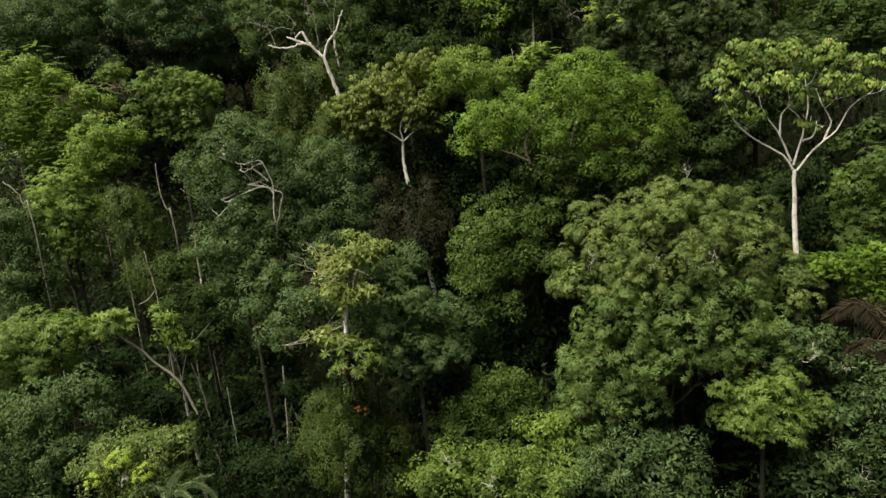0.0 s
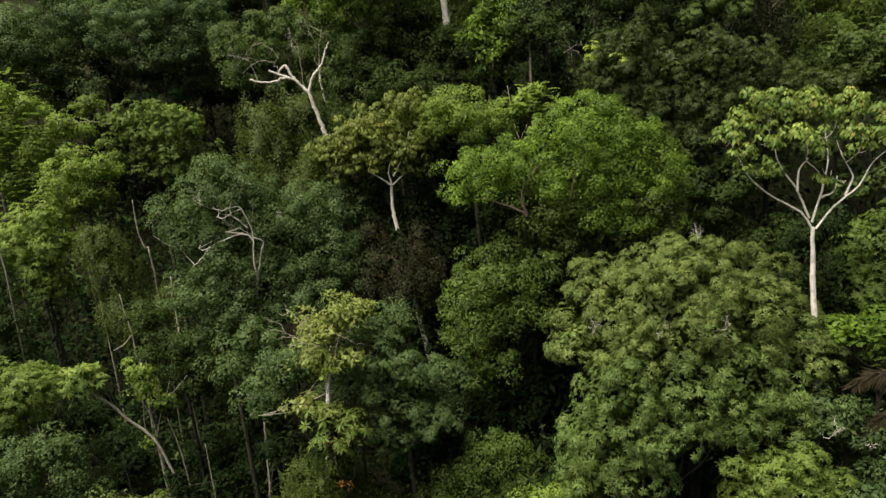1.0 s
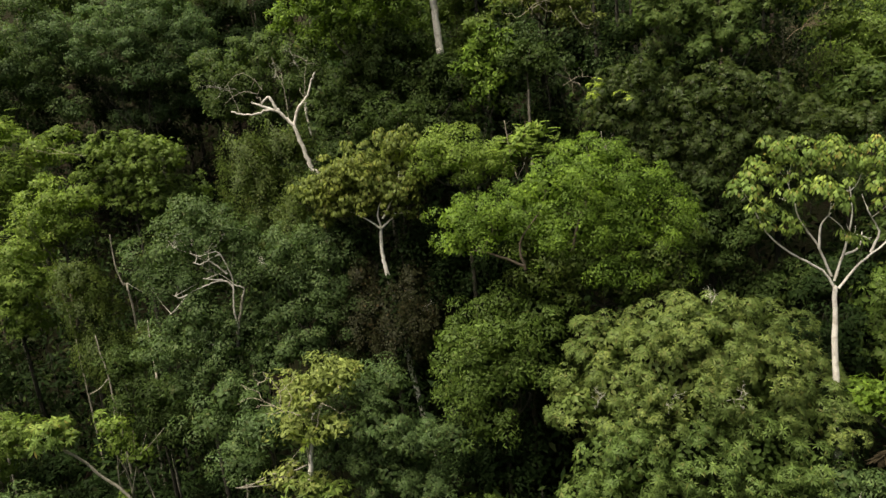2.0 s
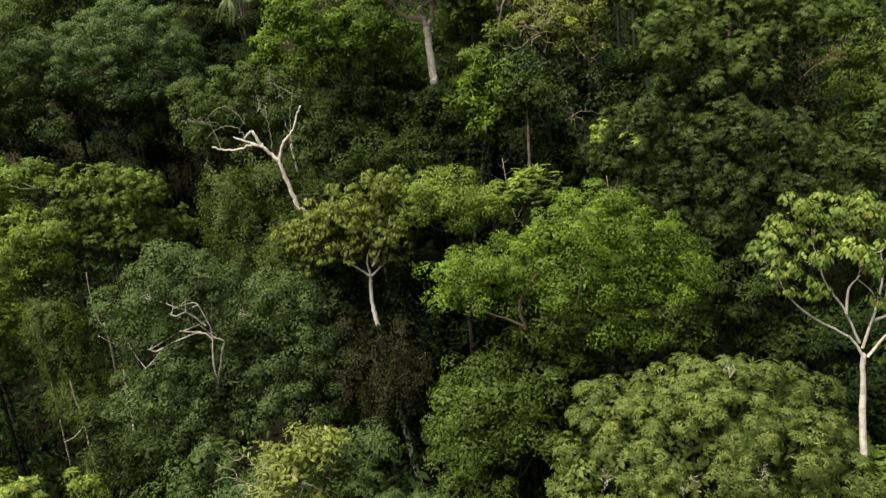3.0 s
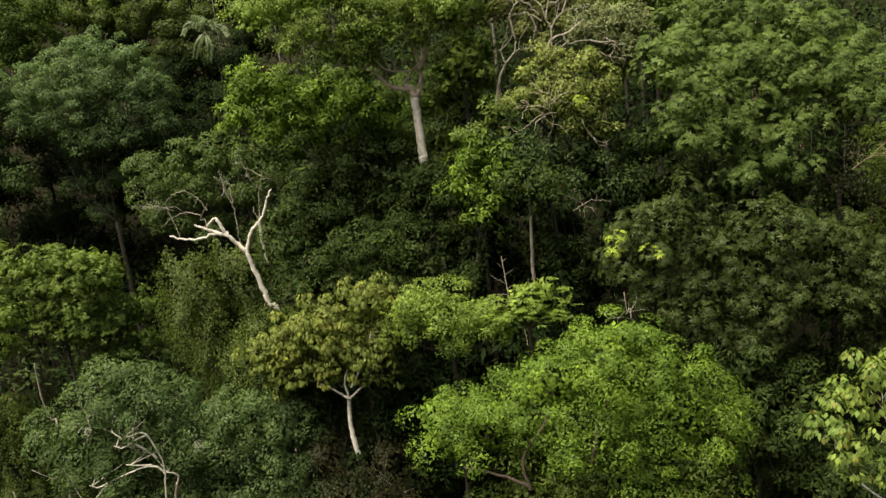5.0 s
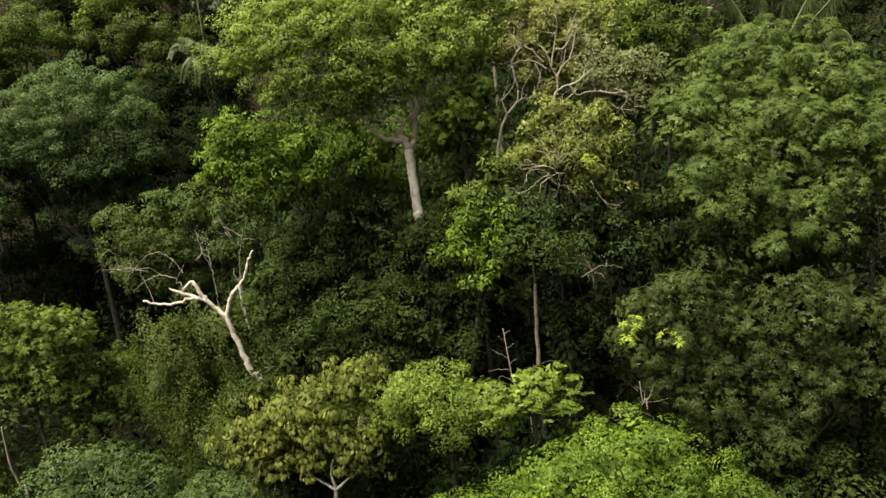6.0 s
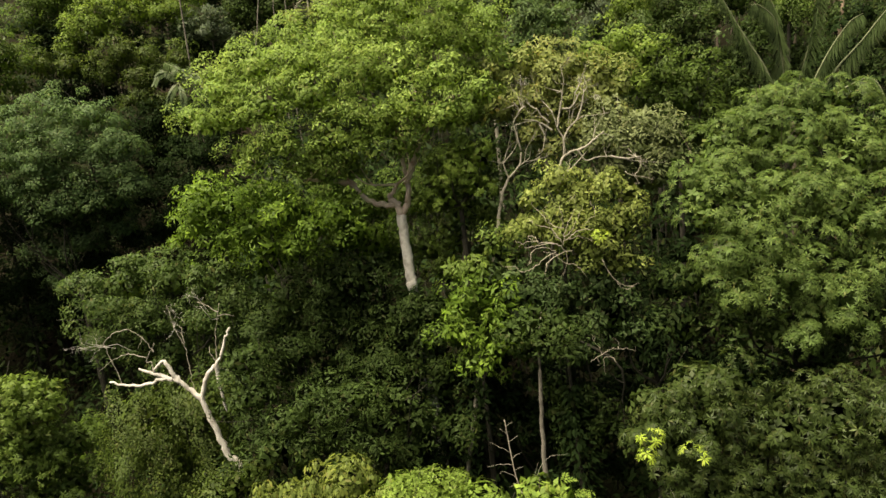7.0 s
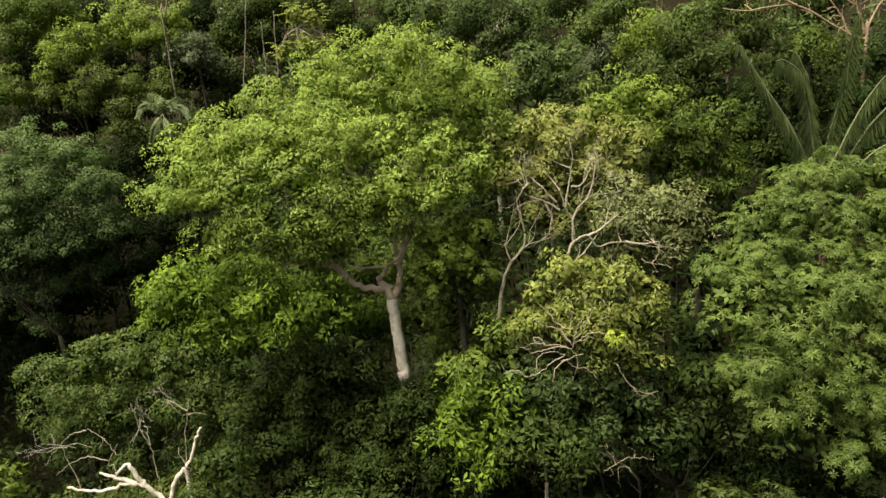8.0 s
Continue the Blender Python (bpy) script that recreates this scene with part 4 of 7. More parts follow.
tree('canopy_tree', 'grey-green tree with bleached branches showing', 'dusky', [(-15.76, 62.0, 26.48, 2.54), (-18.3, 62.0, 25.3, 2.35), (-13.37, 62.0, 26.74, 2.34), (-17.22, 62.0, 23.05, 2.37), (-19.46, 62.0, 23.98, 1.85), (-14.77, 62.0, 23.54, 2.06), (-15.03, 62.0, 28.29, 1.82), (-12.46, 62.0, 24.76, 1.84)], size=0.26, thick=4.4, clump=0.6, bark='grey', radius=0.14, trunk=[(-12.32, 60.2, 22.3), (-12.62, 60.3, 21.2), (-13.06, 60.4, 19.76), (-13.27, 60.5, 18.08), (-13.7, 63.5, 15.2), (-14.2, 67.0, 12.4)], limb_radius=0.068, spray=0, limb_bark='dead', limbs=[[(-12.26, 60.0, 22.36), (-12.04, 59.9, 22.86), (-12.24, 59.8, 23.15), (-12.64, 59.7, 23.3)], [(-12.88, 60.0, 19.99), (-12.99, 59.97, 20.96), (-12.94, 59.93, 21.98), (-12.79, 59.9, 23.17), (-12.8, 59.87, 23.98), (-13.04, 59.83, 24.8), (-13.35, 59.8, 25.62), (-13.68, 59.77, 25.82), (-14.24, 59.73, 25.73), (-14.88, 59.7, 25.58)], [(-12.83, 60.0, 23.06), (-13.16, 59.96, 23.55), (-13.88, 59.91, 23.64), (-14.45, 59.87, 23.51), (-15.24, 59.83, 23.25), (-16.03, 59.79, 22.91), (-16.91, 59.74, 22.06), (-17.6, 59.7, 21.51)], [(-13.49, 60.0, 23.69), (-14.03, 59.85, 23.79), (-14.77, 59.7, 24.0)], [(-13.12, 60.0, 24.09), (-13.71, 59.92, 24.76), (-14.25, 59.85, 25.19), (-14.85, 59.77, 25.0), (-15.24, 59.7, 25.22)], [(-13.42, 60.0, 25.53), (-13.91, 59.85, 25.47), (-14.27, 59.7, 25.24)], [(-16.11, 60.0, 22.84), (-16.65, 59.85, 22.71), (-17.04, 59.7, 22.97)]], bare=[(-15.98, 59.6, 26.14, 1.4), (-14.0, 59.6, 18.76, 1.2), (-10.1, 59.6, 24.57, 1.0)])
tree('canopy_tree', 'grey-green tree of loose tufts on the slope', 'dusky', [(-16.44, 60.5, 19.37, 2.34), (-15.35, 60.5, 17.08, 2.36), (-18.38, 60.5, 19.07, 2.34), (-17.95, 60.5, 15.61, 1.96), (-13.68, 60.5, 18.87, 2.14), (-15.67, 60.5, 21.46, 2.02)], size=0.28, thick=4.8, clump=0.6, bare=[(-14.29, 61.0, 17.26, 1.44)])
tree('canopy_tree', 'soft grey-green rounded leafy crown', 'dusky', [(-9.52, 60.5, 17.81, 1.7), (-7.58, 60.5, 18.21, 1.5), (-11.16, 60.5, 16.96, 1.6), (-6.27, 60.5, 16.62, 1.4), (-9.34, 62.0, 24.95, 2.35), (-7.43, 62.0, 25.02, 1.94), (-5.63, 62.0, 24.14, 2.16), (-9.16, 62.0, 22.54, 2.37), (-6.85, 62.0, 21.85, 2.59), (-9.94, 62.0, 20.18, 2.39), (-6.17, 62.0, 19.34, 2.4), (-11.0, 62.0, 23.19, 1.85), (-3.69, 62.0, 19.84, 1.88), (-12.39, 62.0, 19.92, 2.08)], size=0.26, thick=5.2, clump=0.6)
tree('understory_tree', 'dry brown climbers over a low tree', 'brown', [(-2.17, 61.0, 20.35, 2.36), (-3.71, 61.0, 19.29, 1.85), (-1.43, 61.0, 18.1, 2.37), (0.15, 61.0, 19.65, 1.85), (-3.83, 61.0, 22.66, 1.52), (-0.08, 61.0, 22.31, 1.53)], style='hanging', size=0.26, thick=4, clump=0.7, bare=[(-0.96, 61.0, 20.58, 1.33), (0.13, 61.0, 19.41, 1.34)])
tree('canopy_tree', 'tree with tight green tufts below the bright crown', 'green', [(5.62, 54.5, 19.81, 2.86), (3.73, 54.5, 17.57, 2.42), (8.25, 54.5, 20.65, 2.85), (6.28, 54.5, 16.89, 2.56), (3.17, 54.5, 15.84, 2.15), (2.59, 54.5, 19.44, 1.66), (8.04, 54.5, 17.16, 2.56), (4.22, 53.5, 13.78, 1.85)], size=0.28, thick=5.2, clump=0.65)
tree('canopy_tree', 'bright yellow-green tree of layered feathery sprays', 'bright', [(11.57, 54.0, 29.52, 2.91), (14.0, 54.0, 28.71, 2.65), (9.08, 54.0, 28.94, 2.43), (14.74, 54.0, 26.41, 3.12), (17.01, 54.0, 25.59, 1.79), (15.49, 54.0, 23.65, 2.71), (11.71, 54.0, 23.79, 2.97), (8.15, 54.0, 27.21, 2.44), (5.45, 54.0, 27.04, 2.31), (3.95, 54.0, 26.36, 1.96), (10.17, 54.0, 26.41, 3.34), (12.85, 54.0, 30.6, 1.32), (3.23, 54.0, 27.65, 1.24)], style='tuft', size=0.21, thick=5.2, clump=0.55, bark='brown', radius=0.15, trunk=[(7.86, 56.5, 24.77), (7.84, 56.5, 23.03)], limb_radius=0.1, limbs=[[(7.18, 52.0, 24.39), (6.96, 52.0, 26.01), (8.28, 52.0, 27.86)], [(7.07, 52.0, 24.6), (5.72, 52.0, 25.33), (4.15, 52.0, 25.87)], [(10.13, 52.0, 25.32), (10.62, 52.0, 27.06), (11.25, 52.0, 27.59)]])
tree('canopy_tree', 'pale green feathery layered crown', 'lime', [(2.58, 59.5, 31.9, 1.44), (3.86, 59.5, 31.13, 2.22), (6.07, 59.5, 30.72, 1.83), (2.0, 59.5, 30.42, 1.35), (4.64, 59.5, 29.75, 1.45), (7.14, 59.5, 29.97, 1.16)], style='tuft', size=0.21, thick=5.0, clump=0.5)
tree('understory_tree', 'small feathery crown with pale trunk fork', 'lime', [(8.87, 58.0, 31.26, 1.1), (7.48, 58.0, 31.05, 0.88), (10.15, 58.0, 30.96, 0.88), (9.12, 58.0, 32.44, 0.73), (8.63, 58.0, 32.16, 1.03), (7.94, 58.0, 31.58, 0.94), (9.51, 58.0, 32.29, 0.66)], style='feather', size=0.3, thick=1.4, clump=0.7, bark='brown', radius=0.06, trunk=[(8.54, 58.5, 30.26), (8.61, 58.5, 29.0)])
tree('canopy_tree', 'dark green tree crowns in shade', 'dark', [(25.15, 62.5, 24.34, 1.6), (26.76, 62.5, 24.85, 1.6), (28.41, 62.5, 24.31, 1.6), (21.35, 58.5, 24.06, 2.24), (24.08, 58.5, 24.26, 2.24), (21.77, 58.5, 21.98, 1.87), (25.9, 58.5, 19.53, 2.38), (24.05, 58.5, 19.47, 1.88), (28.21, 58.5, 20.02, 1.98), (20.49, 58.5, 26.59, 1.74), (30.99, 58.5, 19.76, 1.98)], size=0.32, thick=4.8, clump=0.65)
tree('umbrella_tree', 'pale-trunked tree with knobbly yellow-green leaf umbrellas', 'gold', [(-5.67, 60.6, 29.67, 1.06), (-3.68, 60.6, 28.46, 0.93), (-1.48, 60.6, 28.72, 0.93), (0.14, 60.6, 29.37, 1.0), (-4.98, 60.6, 27.94, 0.6), (-0.87, 60.6, 27.32, 0.67), (-5.86, 61.0, 29.04, 1.42), (-4.15, 61.0, 28.11, 1.35), (-4.19, 61.0, 30.74, 1.56), (-0.07, 61.0, 28.46, 1.35), (-1.76, 61.0, 29.75, 1.57), (-5.74, 61.0, 27.13, 0.87), (0.34, 61.0, 27.09, 0.88), (-4.98, 61.0, 29.26, 1.89), (-2.5, 61.0, 30.84, 2.07), (-0.1, 61.0, 31.96, 1.97), (-3.74, 61.0, 30.05, 1.78), (-1.32, 61.0, 28.93, 1.99), (-6.8, 61.0, 29.42, 1.09), (0.6, 61.0, 29.66, 1.69), (-2.81, 61.0, 27.92, 1.3), (-5.13, 61.0, 27.9, 1.0)], style='umbrella', size=0.25, thick=1.1, clump=0.3, bark='white', radius=0.17, limb_radius=0.08, droop=1.1, trunk=[(-1.9, 60.8, 26.34), (-2.0, 60.8, 24.4), (-1.81, 60.8, 22.97)], limbs=[[(-1.89, 60.6, 26.35), (-2.01, 60.6, 27.41), (-1.42, 60.6, 28.72)], [(-1.9, 60.6, 26.26), (-2.67, 60.6, 26.88), (-3.41, 60.6, 27.31)], [(-1.85, 60.6, 26.25), (-1.05, 60.6, 26.87), (-0.32, 60.6, 27.26)], [(-1.69, 60.6, 26.93), (-0.65, 60.6, 28.65), (-0.18, 60.6, 30.18)]])
tree('canopy_tree', 'mossy climber-draped slope trees', 'moss', [(-12.48, 72.5, 29.16, 3.07), (-13.21, 72.5, 31.9, 2.57), (-11.74, 72.5, 26.38, 2.73), (-9.92, 72.5, 32.14, 2.69), (-9.77, 72.5, 28.92, 2.36), (-6.99, 68.0, 29.03, 1.33), (-8.35, 68.0, 28.4, 1.49), (-5.84, 68.0, 29.48, 1.1), (-9.35, 68.0, 26.56, 1.74)], style='hanging', size=0.3, thick=5, clump=0.75)
dead_tree('dead_tree', 'bleached bare dead tree with broken forked limbs', [(-8.55, 69.1, 33.87), (-8.23, 69.1, 32.63), (-7.86, 69.1, 31.36), (-7.56, 69.1, 30.17)], [[(-8.56, 69.1, 33.83), (-9.15, 69.1, 34.49), (-9.71, 69.1, 35.04), (-10.48, 69.1, 35.19), (-11.04, 69.1, 35.06), (-11.78, 69.1, 34.95), (-12.48, 69.1, 35.06), (-13.36, 69.1, 35.33)], [(-9.65, 69.1, 34.99), (-9.92, 69.1, 35.58), (-10.21, 69.1, 36.2), (-10.64, 69.1, 36.02), (-10.91, 69.1, 35.64)], [(-9.98, 69.1, 35.14), (-10.59, 69.1, 35.39), (-11.12, 69.1, 35.66), (-11.65, 69.1, 35.94)], [(-8.49, 69.1, 33.79), (-8.25, 69.1, 34.7), (-7.96, 69.1, 35.23), (-7.65, 69.1, 35.57), (-7.37, 69.1, 35.8), (-7.09, 69.1, 36.25), (-6.81, 69.1, 36.96), (-6.6, 69.1, 37.38), (-6.37, 69.1, 37.79)], [(-7.42, 69.1, 35.7), (-7.44, 69.1, 34.81), (-7.36, 69.1, 33.86), (-7.24, 69.1, 32.9)]], 0.2, 0.15, spray=0, thin=[[(-10.91, 69.1, 35.64), (-10.95, 69.17, 36.22), (-11.29, 69.25, 36.24), (-10.97, 69.32, 36.78), (-10.7, 69.4, 37.25)], [(-10.72, 69.1, 36.84), (-11.04, 69.2, 37.44), (-11.53, 69.3, 37.9), (-12.01, 69.4, 38.22)], [(-11.16, 69.1, 36.55), (-11.86, 69.17, 36.79), (-12.49, 69.25, 36.76), (-13.21, 69.32, 36.45), (-13.97, 69.4, 35.92)], [(-7.36, 69.1, 35.58), (-7.06, 69.25, 35.37), (-6.77, 69.4, 35.12)], [(-7.37, 69.1, 35.8), (-7.68, 69.25, 36.36), (-7.73, 69.4, 36.74)], [(-7.37, 69.1, 35.8), (-7.34, 69.16, 36.34), (-7.27, 69.22, 37.17), (-7.14, 69.28, 37.88), (-6.93, 69.34, 38.68), (-6.8, 69.4, 39.17)], [(-6.9, 69.1, 38.53), (-6.44, 69.25, 38.5), (-6.03, 69.4, 38.29)], [(-6.87, 69.1, 38.75), (-7.42, 69.25, 39.1), (-7.98, 69.4, 39.35)], [(-8.88, 69.1, 35.32), (-8.94, 69.15, 36.17), (-8.97, 69.2, 36.79), (-9.18, 69.25, 37.35), (-9.48, 69.3, 38.28), (-9.56, 69.35, 38.97), (-9.66, 69.4, 39.33)], [(-8.95, 69.1, 37.17), (-9.06, 69.25, 37.89), (-9.17, 69.4, 38.13)], [(-8.53, 69.1, 33.53), (-8.79, 69.2, 34.17), (-8.97, 69.3, 34.76), (-8.96, 69.4, 35.26)], [(-12.75, 69.1, 35.12), (-12.91, 69.2, 35.89), (-13.22, 69.3, 36.75), (-13.45, 69.4, 37.49)], [(-11.91, 69.1, 38.26), (-12.52, 69.2, 38.16), (-13.11, 69.3, 37.84), (-13.75, 69.4, 37.23)], [(-11.14, 69.1, 37.75), (-11.43, 69.25, 37.32), (-11.64, 69.4, 37.02)]])
tree('canopy_tree', 'flat-topped olive-green tree with fine foliage', 'olive', [(-13.61, 74.5, 39.64, 1.87), (-10.84, 74.5, 39.77, 1.96), (-8.13, 74.5, 39.51, 1.96), (-15.42, 74.5, 38.22, 1.88), (-12.8, 74.5, 37.36, 1.97), (-9.29, 74.5, 37.01, 1.98), (-16.19, 74.5, 36.06, 1.55), (-6.79, 74.5, 37.78, 1.63), (-14.7, 74.5, 35.51, 1.55), (-11.56, 74.5, 35.19, 1.73), (-12.99, 74.5, 40.96, 1.01), (-15.95, 74.5, 39.66, 1.02), (-8.4, 74.5, 34.88, 1.56)], size=0.26, thick=5.4, clump=0.6, bare=[(-9.56, 71.0, 37.26, 2.21), (-12.66, 71.0, 36.42, 2.41), (-7.44, 71.0, 37.81, 2.0)])
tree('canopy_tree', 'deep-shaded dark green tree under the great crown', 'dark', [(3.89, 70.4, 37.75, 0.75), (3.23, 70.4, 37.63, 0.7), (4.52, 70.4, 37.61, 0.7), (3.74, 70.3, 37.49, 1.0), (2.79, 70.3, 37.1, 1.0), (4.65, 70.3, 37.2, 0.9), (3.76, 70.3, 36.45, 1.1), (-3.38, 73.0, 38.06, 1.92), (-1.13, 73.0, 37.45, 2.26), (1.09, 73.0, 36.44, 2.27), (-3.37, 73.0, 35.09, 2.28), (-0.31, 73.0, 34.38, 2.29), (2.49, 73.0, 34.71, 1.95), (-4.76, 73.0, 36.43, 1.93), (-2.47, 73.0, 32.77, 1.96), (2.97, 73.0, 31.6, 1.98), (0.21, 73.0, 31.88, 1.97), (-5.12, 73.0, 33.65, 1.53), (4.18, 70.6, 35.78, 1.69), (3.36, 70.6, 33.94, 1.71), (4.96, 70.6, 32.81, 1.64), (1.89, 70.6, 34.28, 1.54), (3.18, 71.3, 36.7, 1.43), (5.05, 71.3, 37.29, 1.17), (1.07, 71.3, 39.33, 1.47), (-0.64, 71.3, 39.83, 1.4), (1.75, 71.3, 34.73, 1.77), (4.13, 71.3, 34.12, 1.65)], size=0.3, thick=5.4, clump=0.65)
tree('canopy_tree', "yellow-green leafy tree on the ridge's edge", 'bright', [(-6.09, 69.5, 44.57, 1.3), (-4.39, 69.5, 43.25, 1.2), (-2.65, 69.5, 43.93, 1.2), (-1.14, 69.5, 42.91, 1.2), (0.31, 69.5, 43.47, 1.1), (1.3, 69.5, 42.5, 0.9), (-2.35, 69.5, 42.16, 1.0), (-5.83, 69.5, 42.82, 1.0), (-7.28, 69.5, 43.98, 1.0), (-6.78, 69.5, 45.35, 1.0), (-3.75, 69.5, 42.02, 0.9), (-7.76, 75.0, 44.21, 1.42), (-9.26, 75.0, 42.72, 1.43), (-4.91, 75.0, 44.4, 1.7), (-5.84, 75.0, 42.37, 1.85), (-3.21, 75.0, 43.08, 1.85), (-0.69, 75.0, 42.99, 1.85), (-0.44, 75.0, 41.13, 1.59), (-7.61, 75.0, 41.22, 1.52), (-3.53, 75.0, 40.79, 1.66), (-10.35, 75.0, 41.85, 0.75), (-4.93, 75.0, 39.92, 1.39), (1.53, 76.0, 40.62, 1.78), (-1.72, 75.0, 39.92, 1.39)], style='tuft', size=0.32, thick=5, clump=0.6)
tree('great_umbrella_tree', 'great pale-trunked tree with wide bright green umbrella crown', 'crownlime', [(-3.47, 69.6, 49.53, 1.4), (-1.52, 69.6, 50.14, 1.4), (0.36, 69.6, 49.29, 1.4), (2.37, 68.9, 48.91, 1.4), (4.49, 68.9, 48.98, 1.4), (6.55, 68.9, 48.38, 1.2), (-4.98, 69.6, 49.14, 1.1), (-2.65, 69.6, 47.82, 1.2), (-0.28, 69.6, 47.45, 1.2), (1.94, 68.9, 47.48, 1.0), (-5.16, 69.6, 50.49, 1.2), (-3.19, 69.6, 51.36, 1.4), (-0.54, 69.6, 51.5, 1.4), (1.77, 69.6, 51.02, 1.4), (4.13, 69.6, 50.8, 1.4), (6.49, 69.6, 50.31, 1.4), (8.57, 69.6, 49.45, 1.1), (-1.78, 69.6, 46.35, 1.0), (-3.91, 69.6, 46.57, 0.9), (-6.2, 69.6, 48.98, 0.8), (0.94, 72.0, 53.03, 1.6), (3.46, 72.0, 53.07, 1.6), (5.96, 72.0, 52.71, 1.6), (8.45, 72.0, 52.07, 1.4), (10.37, 72.0, 51.05, 1.1), (-1.59, 72.0, 52.85, 1.3), (3.4, 72.0, 54.98, 1.3), (5.63, 72.0, 55.06, 1.4), (7.78, 72.0, 54.19, 1.2), (9.66, 72.0, 53.07, 1.0), (-0.1, 70.2, 44.98, 1.0), (1.12, 70.2, 45.74, 1.0), (-0.77, 70.2, 46.25, 1.0), (1.15, 70.0, 46.26, 0.9), (2.64, 68.9, 46.6, 0.8), (-0.16, 70.0, 45.68, 0.9), (4.96, 75.0, 54.41, 2.01), (2.26, 74.0, 53.76, 1.96), (7.28, 75.0, 53.32, 2.03), (9.36, 75.0, 52.69, 1.51), (-0.55, 72.0, 52.34, 1.87), (-3.19, 71.0, 51.8, 1.59), (-5.16, 71.0, 50.49, 1.54), (-6.62, 71.0, 49.1, 1.13), (-2.67, 69.0, 49.52, 1.69), (-0.12, 69.0, 50.07, 1.97), (2.46, 71.0, 51.0, 2.08), (5.24, 73.0, 51.2, 2.2), (8.21, 74.0, 50.88, 2.0), (3.07, 69.5, 48.37, 1.91), (0.63, 69.0, 47.73, 1.66), (-2.03, 69.0, 47.59, 1.43), (5.53, 71.0, 48.49, 1.81), (7.92, 73.0, 48.31, 1.73), (9.9, 74.0, 49.22, 1.37), (-4.45, 70.0, 47.24, 1.0), (4.25, 70.0, 46.79, 1.01), (4.5, 76.0, 55.98, 0.79), (6.31, 76.0, 55.67, 0.99), (-1.36, 73.0, 53.79, 0.92), (1.31, 69.0, 46.72, 0.92), (-0.47, 70.0, 46.48, 1.01), (-1.45, 70.0, 51.16, 1.44), (1.2, 71.0, 51.94, 1.48), (-7.27, 71.0, 49.3, 0.89), (-5.72, 71.0, 51.22, 1.18), (9.8, 74.0, 51.91, 1.42), (0.88, 74.0, 54.45, 1.39)], style='tuft', size=0.205, thick=4.2, clump=0.42, bark='white', limb_bark='blotched', radius=0.25, limb_radius=0.215, trunk=[(3.64, 71.2, 42.79), (3.68, 71.2, 41.57), (3.73, 71.2, 40.33), (3.81, 71.2, 39.06), (3.86, 71.2, 38.36)], limbs=[[(3.64, 71.2, 42.85), (3.41, 71.15, 43.34), (2.87, 71.1, 43.47), (2.17, 71.05, 43.64), (1.6, 71.0, 44.13), (1.21, 70.95, 44.69), (0.88, 70.9, 45.17), (0.43, 70.85, 45.61), (-0.13, 70.8, 46.05)], [(3.64, 71.2, 42.79), (3.98, 71.29, 43.27), (4.15, 71.37, 43.84), (4.16, 71.46, 44.53), (4.07, 71.54, 45.3), (3.95, 71.63, 46.09), (3.95, 71.71, 46.96), (4.17, 71.8, 47.94)], [(3.58, 71.2, 43.34), (3.21, 71.2, 43.71), (3.09, 71.2, 43.93), (3.39, 71.2, 44.26), (3.63, 71.2, 44.65)], [(4.11, 71.2, 44.54), (4.48, 71.3, 45.37), (4.79, 71.4, 46.14), (5.17, 71.5, 46.78), (5.68, 71.6, 47.53)], [(3.98, 72.0, 46.76), (4.38, 72.27, 47.86), (4.88, 72.53, 48.8), (5.1, 72.8, 49.78)], [(1.21, 71.0, 44.67), (0.77, 70.88, 44.95), (0.15, 70.75, 45.11), (-0.77, 70.62, 45.29), (-1.54, 70.5, 45.28)], [(3.94, 72.0, 46.91), (3.42, 71.83, 48.01), (2.74, 71.67, 48.96), (1.73, 71.5, 49.92)], [(4.16, 72.0, 47.91), (5.71, 72.17, 48.62), (7.06, 72.33, 49.05), (8.54, 72.5, 49.18)]], top_radius=0.28)
tree('canopy_tree', 'shaded green trees behind the great trunk', 'green', [(1.58, 79.0, 42.61, 2.11), (4.39, 79.0, 42.68, 2.11), (-1.04, 79.0, 43.95, 2.24), (2.61, 79.0, 39.2, 2.3), (-0.06, 79.0, 40.59, 1.9), (5.47, 79.0, 39.27, 1.92), (-2.27, 79.0, 45.13, 1.86), (-4.8, 79.0, 41.82, 1.88), (8.02, 79.0, 44.1, 1.88)], size=0.34, thick=4.6, clump=0.75)
# Leaf colour a tone lighter, to make up for the great crown's shade.
tree('canopy_tree', 'mid-green leafy crown beside the pale trunk', 'mid', [(5.72, 76.0, 42.91, 1.55), (7.62, 76.0, 42.04, 1.7), (6.45, 76.0, 40.1, 1.72), (8.44, 76.0, 43.98, 1.55), (9.23, 76.0, 41.53, 1.28), (5.91, 76.0, 44.9, 1.4), (8.69, 76.0, 38.81, 1.3), (5.97, 76.0, 38.4, 1.08), (8.89, 76.0, 45.59, 1.26), (8.34, 67.8, 41.31, 0.87), (7.52, 67.8, 40.26, 1.05), (9.16, 67.8, 40.37, 0.82), (6.29, 67.8, 40.11, 1.05)], size=0.3, thick=5, clump=0.65)
